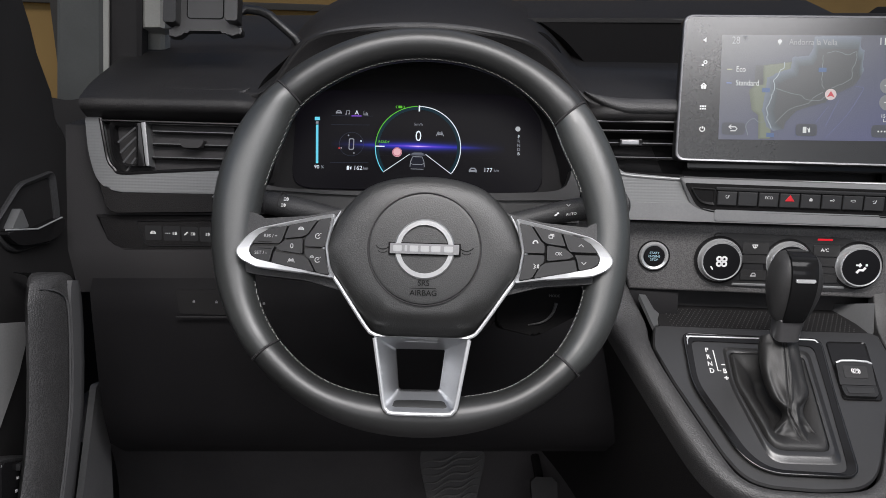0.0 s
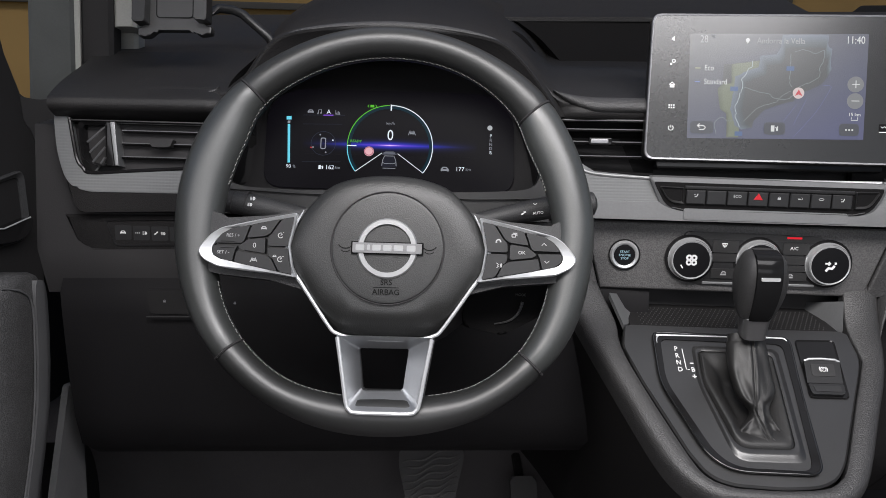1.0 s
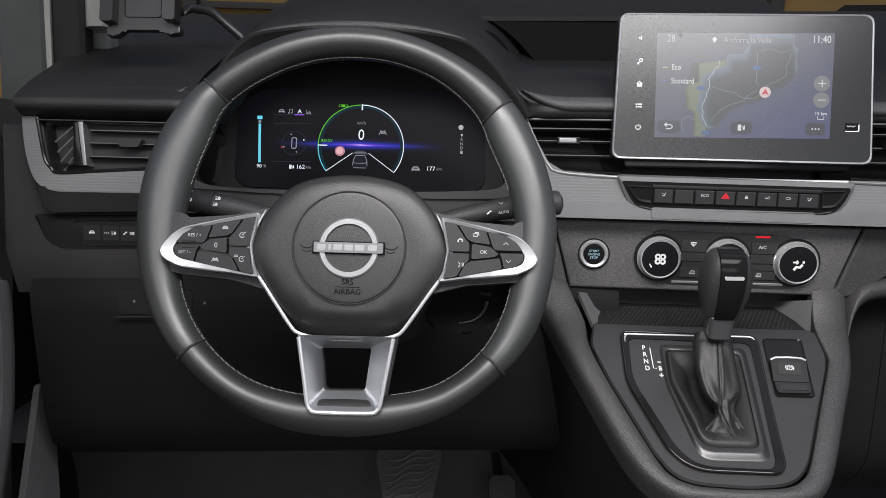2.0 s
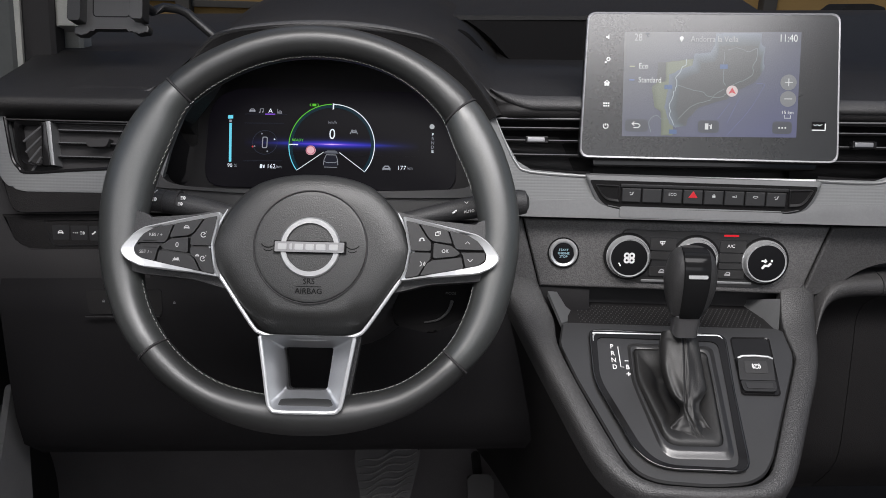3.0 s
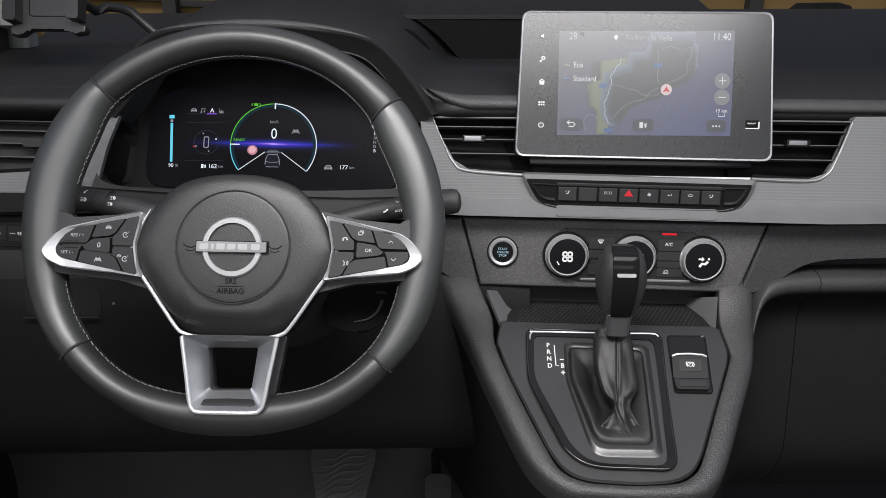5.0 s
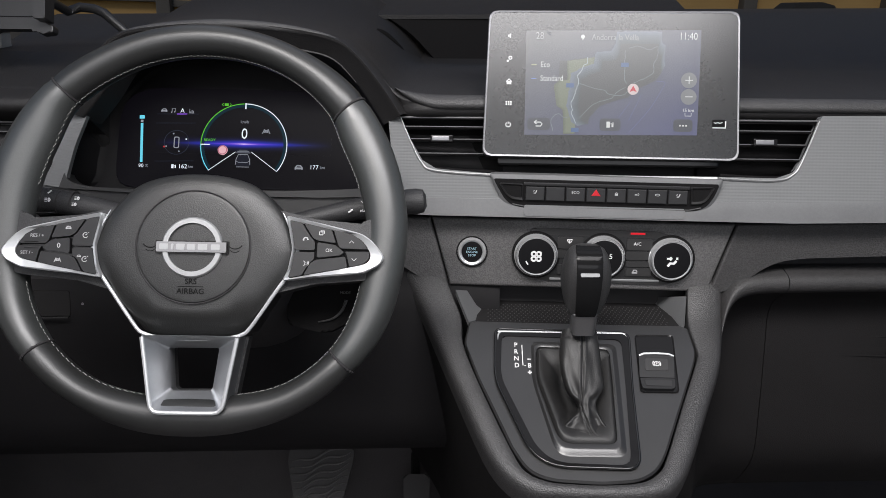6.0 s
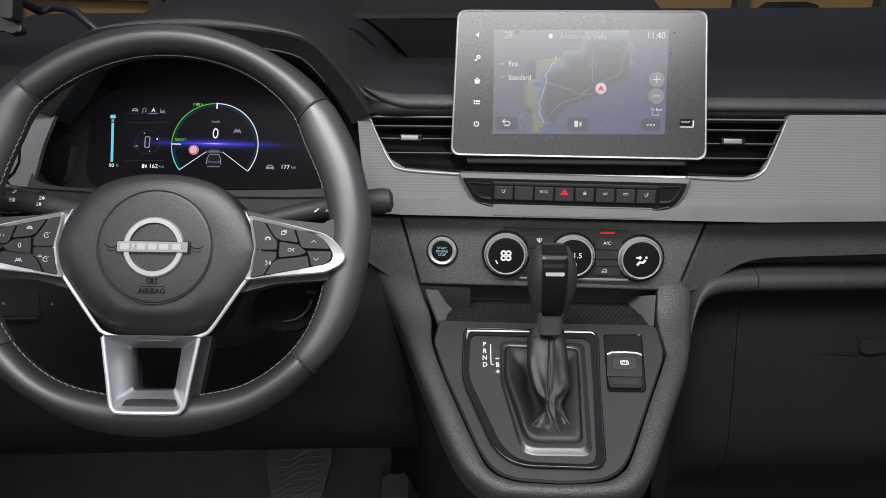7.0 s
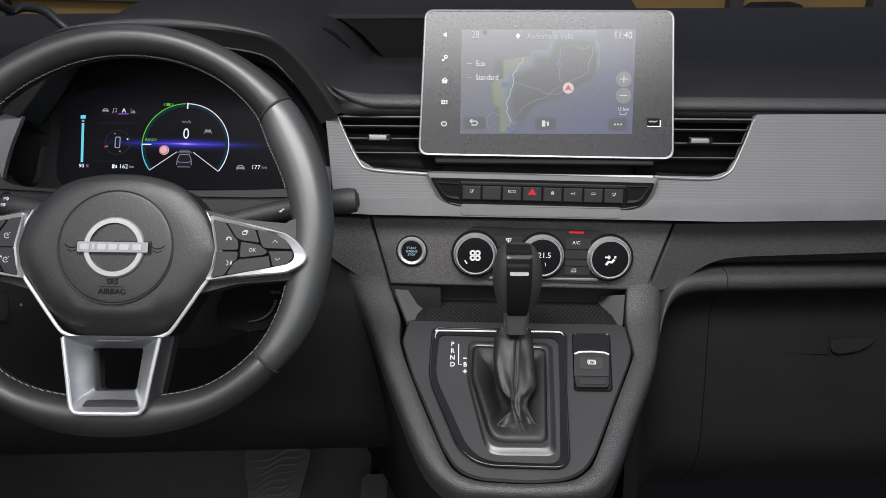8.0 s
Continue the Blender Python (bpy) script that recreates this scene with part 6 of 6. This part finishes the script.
part("car_outline", collar(fillet(mm((-82.8, 1.8), (-76.4, 1.8), (-76.4, -12.2), (-82.8, -12.2)), 0.002), fillet(mm((-81.8, 0.8), (-77.4, 0.8), (-77.4, -11.2), (-81.8, -11.2)), 0.0015), gz, gz + 0.0004), dim_glow, binnacle)
for x, y, mat in ((-83.6, 5.4, dim_glow), (-68.2, -1.1, white_glow), (-76.1, -16.1, dim_glow), (-93.9, -10.7, red_glow), (-91.5, -10.2, dim_glow)):
    part("dot", lathe([(0.0, gz + 0.0006), (0.0009, gz + 0.0006), (0.0009, gz)], 12), mat, binnacle, m=pose(x / 1000, y / 1000, 0))
glyph("pump", -0.0815, -0.0345, 0.0030, gz + 0.0004, white_glow, binnacle)
glyph("car", 0.0665, -0.0335, 0.0040, gz + 0.0004, dim_glow, binnacle)
glyph("lane", 0.0260, 0.0105, 0.0040, gz + 0.0004, dim_glow, binnacle)
car_glow = glowing("car_picture", (0.012, 0.013, 0.022), 0.9)
part("car_picture", prism(fillet(mm((-7, -18.5), (7, -18.5), (9.5, -32), (-9.5, -32)), 0.003), gz, gz + 0.0003), car_glow, binnacle)
bm = stroke(mm((-8.6, -31), (-8.0, -24.5), (-5.6, -18.6), (5.6, -18.6), (8.0, -24.5), (8.6, -31)), 0.0008, gz + 0.0006)
stroke(mm((-8.0, -26.6), (-5.2, -28.0), (5.2, -28.0), (8.0, -26.6)), 0.0006, gz + 0.0006, bm)
stroke(mm((-7.6, -33.6), (7.6, -33.6)), 0.0007, gz + 0.0004, bm)
part("car_outline", bm, dim_glow, binnacle)
for y, half, glow_of in ((-13.4, 5.0, 0.10), (-14.8, 7.0, 0.20), (-16.2, 8.6, 0.12)):
    part("road_picture", stroke(mm((-half, y), (half, y)), 0.0015, gz + 0.0002), glowing("road_picture", (glow_of * 0.75, glow_of * 0.8, glow_of), 0.9), binnacle)

# ---- map on the touch screen ----


def lit(name, colour, strength=1.0):
    """Light from behind the touch screen's glass, which keeps its own gloss."""
    return glowing(name, colour, strength, GLASS_GLOSS, GLASS_ROUGH)


def map_material():
    """The lit map: grey-green land above, deep blue sea below right, washed by the panel's own light."""
    m = lit("map_glow", (0.2, 0.2, 0.3))
    n, l = m.node_tree.nodes, m.node_tree.links
    xyz = n.new("ShaderNodeSeparateXYZ")
    l.new(n.new("ShaderNodeTexCoord").outputs["Object"], xyz.inputs[0])
    a = n.new("ShaderNodeMath")
    a.operation = "MULTIPLY_ADD"
    a.inputs[1].default_value = -5.0
    l.new(xyz.outputs["Y"], a.inputs[0])
    c = n.new("ShaderNodeMath")
    c.operation = "MULTIPLY_ADD"
    c.inputs[1].default_value = 2.4
    l.new(xyz.outputs["X"], c.inputs[0])
    c.inputs[2].default_value = 0.45
    l.new(c.outputs[0], a.inputs[2])
    ramp = n.new("ShaderNodeValToRGB")
    ramp.color_ramp.elements[0].color = (0.095, 0.098, 0.100, 1)
    ramp.color_ramp.elements[1].color = (0.075, 0.080, 0.175, 1)
    ramp.color_ramp.elements.new(0.55).color = (0.085, 0.092, 0.135, 1)
    l.new(a.outputs[0], ramp.inputs["Fac"])
    b = n["Principled BSDF"]
    l.new(ramp.outputs["Color"], b.inputs["Emission Color"])
    b.inputs["Emission Strength"].default_value = 1.0
    b.inputs["Base Color"].default_value = (0.02, 0.02, 0.022, 1)
    return m


sz = 0.0009
part("map", prism(mm((-91, 55.5), (92, 57), (90, -53), (-91, -54.5)), 0.0, sz + 0.0001), map_material(), tablet, "lit navigation map")
land = lit("land_glow", (0.088, 0.092, 0.096), 1.0)
west = mm((-47, 24), (-25, 27), (-18, 28), (-17, 21), (-30, 16), (-42, 11), (-44, -2), (-46, -24), (-38, -45), (-38, -53), (-50, -53), (-51, -28), (-58, -23), (-61, -2), (-56, 3), (-47, 4))


def ragged(pts, size, closed=True):
    """A shoreline: each stretch broken into short, uneven steps."""
    out = []
    for (ax, ay), (bx, by) in zip(pts, pts[1:] + pts[:1] if closed else pts[1:]):
        n = max(2, int(math.hypot(bx - ax, by - ay) / 0.0022))
        for k in range(n):
            x, y = ax + (bx - ax) * k / n, ay + (by - ay) * k / n
            out.append((x + size * noise.noise(Vector((x * 420, y * 420, 1.3))), y + size * noise.noise(Vector((x * 420, y * 420, 8.1)))))
    return out


part("map_shade", prism(mm((-55, 24), (-47, 24), (-47, 2), (-56, 2)), sz, sz + 0.0002), lit("shade_glow", (0.082, 0.086, 0.088), 1.0), tablet)
for k in range(5):
    f = 1 - 0.05 * k
    part("map_shore", prism([(-0.036 + (x + 0.036) * f, y * (1 - 0.008 * k)) for x, y in ragged(west, 0.0006)], sz, sz + 0.00022 + 0.00002 * k), lit("lime_glow", (0.120 + 0.014 * k, 0.132 + 0.016 * k, 0.098 + 0.012 * k), 1.0), tablet)
coast = mm((-18, 33), (-1, 35), (3, 43), (4, 55), (51, 55.5), (51, 44), (55, 41), (54, 29), (55, 19), (49, 11), (39, 5), (23, -1), (15, -11), (0, -15), (-18, -21), (-32, -36), (-35, -45), (-42, -40), (-47, -24), (-44, -2), (-43, 11), (-31, 17), (-19, 21))
for k in range(8):
    # the shore fades inland to the west and north, and hardly at all along the south-east
    f = 1 - 0.022 * k
    tone = (0.185, 0.172, 0.158, 0.144, 0.130, 0.118, 0.106, 0.098)[k]
    edge = [(0.030 + (x - 0.030) * f, -0.012 + (y + 0.012) * f - 0.0004 * k) for x, y in ragged(coast, 0.0010)]
    part("map_shore" if k < 7 else "map_land", prism(edge, sz, sz + 0.0004 + 0.00003 * k), lit("shore_glow", (tone * 0.84, tone * 0.98, tone * (1.22 - 0.025 * k)), 1.0) if k < 7 else land, tablet)
road = lit("road_glow", (0.24, 0.27, 0.29), 0.8)
bm = stroke(ragged(mm((-25, 27), (-30, 17), (-37, 7), (-35, 1), (-38, -10), (-42, -22), (-42, -32), (-36, -45)), 0.0022, False), 0.0007, sz + 0.0007)
part("map_road", bm, lit("coast_road", (0.50, 0.56, 0.60), 0.8), tablet)
bm = bmesh.new()
for way_of in (mm((-34, 0), (-18, -5), (-7, -7), (-3, -11), (11, -12), (19, -5)), mm((-33, -36), (-18, -21), (0, -15), (5, -9), (15, -3)), mm((13, 35), (13, 7), (16, 0)),
               mm((23, 1), (42, 11), (43, 21), (46, 27), (47, 39), (38, 36), (26, 40), (16, 37)), mm((-61, -50), (-63, -38), (-56, -32), (-50, -36), (-44, -35))):
    stroke(ragged(spline(way_of, 4, False), 0.0007, False), 0.0006, sz + 0.0007, bm)
part("map_road", bm, road, tablet)
bm = stroke(mm((8, -35), (21, -17)), 0.0004, sz + 0.0007)
stroke(mm((18, -39), (31, -11)), 0.0004, sz + 0.0007, bm)
stroke(spline(mm((18, -52), (40, -26), (53, -4), (55, 2), (47, 3)), 5, False), 0.0004, sz + 0.0007, bm)
part("map_ferry", bm, lit("ferry_glow", (0.15, 0.17, 0.34), 0.8), tablet)
blue_tag = lit("blue_tag", (0.10, 0.16, 0.32), 0.8)
for x, y in ((-44, -2), (13, 20), (-38, -49)):
    part("map_tag", stroke([((x - 4) / 1000, y / 1000), ((x + 4) / 1000, y / 1000)], 0.0045, sz + 0.0008), blue_tag, tablet)
sw = lit("screen_white", (0.80, 0.82, 0.82), 0.8)
part("marker", lathe([(0.0, sz + 0.0012), (0.0058, sz + 0.0012), (0.0058, sz)], 28), lit("marker_glow", (0.75, 0.62, 0.62), 0.8), tablet, "round white place marker", pose(0.0222, -0.0055, 0))
part("marker_arrow", prism(mm((22.2, -1.8), (26, -8.6), (22.2, -7), (18.4, -8.6)), sz, sz + 0.0015), lit("arrow_glow", (0.65, 0.08, 0.10), 0.8), tablet)
lettering("28", 0.0110, lit("dim_screen_white", (0.48, 0.49, 0.50), 0.8), tablet, -0.0765, 0.0495, sz + 0.0008, squeeze=0.78)
lettering("°C", 0.005, dim_glow, tablet, -0.0672, 0.0525, sz + 0.0008)
lettering("11:40", 0.0110, sw, tablet, 0.0785, 0.0500, sz + 0.0008, squeeze=0.80)
lettering("Andorra la Vella", 0.0088, lit("soft_screen_white", (0.42, 0.43, 0.44), 0.8), tablet, 0.0025, 0.0485, sz + 0.0008, squeeze=0.85)
part("pin", lathe([(0.0, sz + 0.001), (0.0021, sz + 0.001), (0.0021, sz)], 16), sw, tablet, m=pose(-0.0315, 0.0493, 0))
part("pin", prism(mm((-33.4, 48.6), (-29.6, 48.6), (-31.5, 45.4)), sz, sz + 0.0008), sw, tablet)
lettering("Eco", 0.0085, sw, tablet, -0.0755, 0.0195, sz + 0.0008, align="LEFT", squeeze=0.8)
lettering("Standard", 0.0085, sw, tablet, -0.0755, 0.0050, sz + 0.0008, align="LEFT", squeeze=0.8)
part("key_line", stroke(mm((-85, 19.3), (-79.5, 19.3)), 0.0009, sz + 0.0008), lit("eco_line", (0.6, 0.62, 0.4), 0.8), tablet)
part("key_line", stroke(mm((-85, 4.9), (-79.5, 4.9)), 0.0009, sz + 0.0008), lit("standard_line", (0.25, 0.35, 0.7), 0.8), tablet)
disc = lit("zoom_disc", (0.20, 0.205, 0.215), 1.0)
for y in (0.0044, -0.0129):
    part("zoom_key", lathe([(0.0, sz + 0.0008), (0.0082, sz + 0.0008), (0.0082, sz)], 32), disc, tablet, m=pose(0.0802, y, 0))
bm = stroke(mm((76.2, 4.4), (84.2, 4.4)), 0.0008, sz + 0.0010)
stroke(mm((80.2, 0.4), (80.2, 8.4)), 0.0008, sz + 0.0010, bm)
stroke(mm((76.2, -12.9), (84.2, -12.9)), 0.0008, sz + 0.0010, bm)
stroke(mm((76.8, -30), (76.8, -33), (83.2, -33), (83.2, -30)), 0.0006, sz + 0.0008, bm)
part("zoom_signs", bm, sw, tablet)
lettering("15 km", 0.0050, sw, tablet, 0.0800, -0.0272, sz + 0.0008)
shade = lit("tab_shade", (0.074, 0.078, 0.092), 1.0)
for x, w in ((-76, 12), (-1, 11), (75, 10)):
    part("tab", prism(fillet(mm((x - w, -36.5), (x + w, -36.5), (x + w, -49.5), (x - w, -49.5)), 0.004), sz, sz + 0.0007), shade, tablet)
glyph("back", -0.0765, -0.0430, 0.0046, sz + 0.0008, sw, tablet)
glyph("pump", -0.0018, -0.0430, 0.0040, sz + 0.0008, sw, tablet)
glyph("dots", 0.0750, -0.0432, 0.0040, sz + 0.0008, sw, tablet)
for kind, y in (("speaker", 0.0498), ("gear", 0.0259), ("home", 0.0014), ("grid", -0.0213), ("power", -0.0440)):
    glyph(kind, -0.1083, y, 0.0032, sz + 0.0004, white_mark, tablet)
part("port", block(0.1055, 0.1195, -0.0440, -0.0365, sz, sz + 0.0004, 0.0), gloss_black, tablet, "small black slot under a white sign")
bm = stroke(mm((105.5, -45), (119.5, -45)), 0.0009, sz + 0.0005)
stroke(mm((119.2, -44.2), (119.2, -38)), 0.0012, sz + 0.0005, bm)
stroke(mm((107, -39), (109, -40.5), (111, -39), (113, -40.5), (116, -39)), 0.0006, sz + 0.0005, bm)
part("port_sign", bm, white_mark, tablet)

# ---- driver's door ----
# built in a frame where x runs along the door (ahead), y up and z into the cabin
DOOR = DASH @ Matrix(((0, 0, 1, -0.425), (1, 0, 0, 0), (0, 1, 0, 0), (0, 0, 0, 1)))
door = thing("driver_door", DOOR, "dark door with a recessed handle, grab handle and grey insert", "door")
card = [(-0.75, -0.70), (0.845, -0.62), (0.85, 0.08), (0.835, 0.145), (0.70, 0.145), (-0.75, 0.06)]
part("door_card", prism(fillet(card, [0, 0, 0.02, 0.03, 0, 0]), -0.06, 0.0, 0.012, 3), housing_black, door, "dark grained door card")
post = [(0.82, 0.13), (0.808, 0.172), (0.775, 0.205), (0.757, 0.228), (0.746, 0.255), (0.70, 0.42), (0.60, 0.62), (0.54, 0.62), (0.66, 0.25), (0.672, 0.13)]
part("window_post", prism(post, -0.05, -0.002, 0.006), housing_black, door, "black window frame")
part("post_edge", tube([(0.690, 0.25, 0.0), (0.693, 0.17, 0.0), (0.700, 0.105, 0.0)], 0.003, 8), soft_black, door)
recess = fillet([(0.688, 0.018), (0.735, 0.066), (0.800, 0.086), (0.812, 0.034), (0.806, 0.010), (0.73, -0.004), (0.712, 0.0)], [0.012, 0.01, 0.01, 0.004, 0.012, 0.008, 0.008], 4)
well = [(0.755 + (x - 0.755) * 0.86, 0.036 + (y - 0.036) * 0.84) for x, y in recess]
bowl = part("handle_bowl", collar(recess, well, -0.004, 0.005, 0.002, bevel=0.002), soft_black, door)
part("bowl", prism(well, -0.03, -0.001), gloss_black, bowl)
part("pull", prism(spline([(0.702, 0.016), (0.75, 0.020), (0.803, 0.034), (0.803, 0.026), (0.79, 0.012), (0.735, 0.004), (0.714, 0.006)], 4), 0.0, 0.012, 0.003, 3), gloss_black, bowl, "gloss black door pull")
part("pull_edge", tube([(0.700, 0.018, 0.010), (0.75, 0.0205, 0.013), (0.803, 0.0345, 0.010)], 0.0009, 6), satin, bowl, "thin bright edge of the pull")
part("pull_face", prism(fillet([(0.712, 0.019), (0.742, 0.022), (0.728, 0.041)], 0.003), 0.0, 0.009, 0.002), badge_silver, bowl, "bright grey face inside the handle")
# grab handle: a long curved bar standing off the card
rows = []
for z, x, wide in ((-0.0225, 0.700, 0.35), (-0.026, 0.700, 0.66), (-0.034, 0.700, 0.86), (-0.048, 0.700, 0.97), (-0.075, 0.702, 1.0), (-0.11, 0.704, 1.0), (-0.15, 0.703, 1.0), (-0.19, 0.697, 1.0), (-0.24, 0.684, 1.0), (-0.30, 0.660, 1.0), (-0.36, 0.63, 1.0)):
    rows.append([(x + a * wide, z, w - 0.012 * (1 - wide)) for a, w in ((-0.040, 0.050), (-0.046, 0.056), (-0.036, 0.065), (-0.012, 0.069), (0.012, 0.070), (0.027, 0.066), (0.040, 0.050), (0.054, 0.020), (0.048, 0.014), (0.012, 0.046))])
grab = part("grab_handle", rings(rows), rail_black, door, "black curved grab handle", angle=60)
# the handle's lit face, its light put into a paler grey
rows = []
for z, x, wide in ((-0.030, 0.708, 0.5), (-0.036, 0.709, 0.8), (-0.050, 0.711, 1.0), (-0.075, 0.714, 1.0), (-0.11, 0.716, 1.0), (-0.15, 0.715, 1.0), (-0.19, 0.708, 1.0), (-0.24, 0.695, 1.0), (-0.30, 0.671, 1.0), (-0.36, 0.641, 1.0)):
    rows.append([(x + a * wide, z, w) for a, w in ((-0.012, 0.060), (-0.010, 0.0715), (0.0, 0.0735), (0.009, 0.0725), (0.013, 0.0675), (0.012, 0.055))])
part("grab_face", rings(rows), grab_grey, grab, "smooth face of the grab handle, greyer as if lit", angle=60)
part("grab_seam", tube(spline([(0.664, -0.036, 0.062), (0.684, -0.040, 0.069), (0.696, -0.055, 0.0712), (0.699, -0.11, 0.0716), (0.698, -0.15, 0.0716), (0.692, -0.19, 0.0714), (0.679, -0.24, 0.071), (0.655, -0.30, 0.070)], 4, False), 0.0009, 6), grab_grey, grab)
part("insert", prism(fillet([(0.750, -0.074), (0.752, -0.085), (0.735, -0.124), (0.700, -0.176), (0.40, -0.19), (0.40, -0.06), (0.62, -0.066)], 0.006), -0.004, 0.0025, 0.001), insert_grey, door, "grey woven insert of the door")
rest = part("armrest", prism(fillet([(0.735, -0.205), (0.74, -0.245), (0.70, -0.32), (0.20, -0.32), (0.20, -0.19), (0.655, -0.187)], [0.01, 0.02, 0.02, 0, 0, 0.01]), -0.01, 0.035, 0.008, 3), soft_black, door)
pad = part("window_switches", prism(fillet([(0.640, -0.186), (0.722, -0.203), (0.708, -0.228), (0.640, -0.224)], 0.004), 0.03, 0.042, 0.003), gloss_black, rest)
for x, z in ((0.668, -0.196), (0.692, -0.201)):
    part("key", block(x - 0.007, x + 0.007, z - 0.003, z + 0.003, 0.04, 0.046, 0.001), key_black, pad)
for x, z in ((0.664, -0.206), (0.678, -0.209), (0.662, -0.217), (0.690, -0.216)):
    part("mark", block(x - 0.0015, x + 0.0015, z - 0.0012, z + 0.0012, 0.042, 0.0424), white_mark, pad)
part("pocket_panel", prism(fillet([(0.913, -0.168), (0.939, -0.168), (0.950, -0.235), (0.960, -0.325), (0.95, -0.50), (0.85, -0.50), (0.877, -0.30)], 0.006), -0.004, 0.004, 0.002), pocket_grey, door, "grey panel at the foot of the door", Matrix.Translation((0, 0, -0.008)))

# ---- windscreen pillar and seals ----
pillar = thing("windscreen_pillar", DASH, "grey-trimmed windscreen pillar with black seals", "pillar")


def slanted(name, l0, r0, l1, r1, mat, y_off=0.0, label="", low=0.19, thick=0.03):
    """A bar that leans back up the windscreen; its sides are given as slopes seen from the driver's seat."""
    loops = []
    for y, z, l, r in ((0.985, low - 0.03, l0, r0), (0.955, low + 0.015, l0, r0), (0.90, 0.275, l0, r0), (0.80, 0.42, l1, r1), (0.62, 0.62, l1, r1)):
        y += y_off
        loops.append([(l * y, y, z), (l * y * 0.995 + 0.004, y - 0.006, z), (r * y - 0.004, y - 0.006, z), (r * y, y, z), (r * y - 0.004, y + thick, z + 0.01), (l * y, y + thick, z + 0.01)])
    return part(name, rings(loops), mat, pillar, label)


slanted("pillar_trim", -0.523, -0.4595, -0.523, -0.4595, pillar_grey, 0.0, "grey pillar trim")
slanted("edge_strip", -0.4572, -0.4535, -0.4572, -0.4535, pale_grey, 0.004, "thin pale strip")
slanted("seal", -0.4530, -0.4085, -0.4530, -0.4085, dull_black, 0.012, "black windscreen seal")
slanted("outer_edge", -0.4080, -0.3770, -0.4080, -0.3770, pale_grey, 0.02, "pale grey outer edge", low=0.268)
part("pillar_foot", prism(fillet([(-0.525, 0.13), (-0.40, 0.11), (-0.415, 0.186), (-0.440, 0.192), (-0.47, 0.186), (-0.500, 0.192), (-0.525, 0.215)], 0.01), 0.0, 0.02, 0.004), recess_black, pillar, m=Matrix(((1, 0, 0, 0), (0, 0, -1, 0.945), (0, 1, 0, 0), (0, 0, 0, 1))))

# ---- phone holder on the dashboard ----
holder = thing("phone_holder", DASH @ pose(-0.268, 0.828, 0.238, 90, 0.8, 0), "grey plastic phone holder clipped on the dashboard", "phone holder")
o = fillet(mm((-41, 0), (-29, -0.5), (-20, 7), (21, 7), (28, 1.5), (42, 3.5), (42, 12), (27, 15), (26, 110), (-26, 110), (-27, 12), (-41, 10)), 0.003, 3)
part("cradle", prism(o, -0.012, 0.0, 0.002), plate_black, holder, "grey plastic cradle")
part("pad", collar(fillet(mm((-20, 20), (22, 20), (22, 100), (-20, 100)), 0.005), fillet(mm((-18.8, 21.2), (20.8, 21.2), (20.8, 98.8), (-18.8, 98.8)), 0.004), -0.001, 0.0009), gloss_black, holder)
part("jaw", prism(fillet(mm((-41, 12), (-27, 12), (-25, 110), (-39, 110)), 0.002), -0.004, 0.016, 0.003), key_black, holder)
part("jaw", prism(fillet(mm((27, 15), (41, 14), (42, 110), (28, 110)), 0.002), -0.004, 0.016, 0.003), plate_black, holder)
part("arm", tube([(0.0, 0.06, -0.014), (0.0, 0.065, -0.12), (0.012, 0.073, -0.128), (0.030, 0.071, -0.128), (0.042, 0.066, -0.128), (0.075, 0.038, -0.13), (0.10, 0.0, -0.15)], 0.006, 10), plate_black, holder, "bent grey arm")

# ---- pedals ----
pedal = thing("brake_pedal", DASH @ pose(0.015, 1.165, -0.358, 68, 1.7, 2), "worn black rubber brake pedal", "pedal", "pedals")
o = fillet(mm((-49, 46), (50, 44), (52, 26), (34, -50), (-36, -50), (-53, 20)), [0.008, 0.008, 0.012, 0.012, 0.012, 0.012])
part("pad", prism(o, -0.012, 0.0, 0.004, 3), rubber, pedal)
for k in range(11):
    y = 0.042 - 0.0098 * k
    wide = 0.046 - 0.0016 * max(0, k - 2)
    pts = []
    for j in range(15):
        u = -1 + j / 7
        v = y - 0.012 + 0.014 * u + 0.0030 * math.sin(5.5 * u + 0.6 * k)
        if -0.046 < v < 0.040:
            pts.append((wide * u, v, 0.0006))
    if len(pts) > 3:
        part("ridge", tube(spline(pts, 2, False), [0.0008 + 0.0016 * math.sin(math.pi * q / (2 * len(pts) - 2)) for q in range(2 * len(pts) - 1)], 6), worn_rubber, pedal)
part("arm", tube([(0.0, 0.0, -0.012), (0.0, 0.06, -0.05), (0.0, 0.18, -0.16), (0.0, 0.24, -0.50)], 0.010, 8), dull_black, pedal)
gas = thing("accelerator_pedal", DASH @ pose(0.165, 1.19, -0.42, 66, 1.7, 2), "narrow black accelerator pedal", "pedal", "pedals")
part("pad", prism(fillet(mm((-22, 50), (22, 50), (18, -60), (-18, -60)), 0.008), -0.012, 0.0, 0.004), rubber, gas)
part("arm", tube([(0.0, 0.0, -0.012), (0.0, 0.06, -0.05), (0.0, 0.18, -0.16), (0.0, 0.24, -0.50)], 0.008, 8), dull_black, gas)
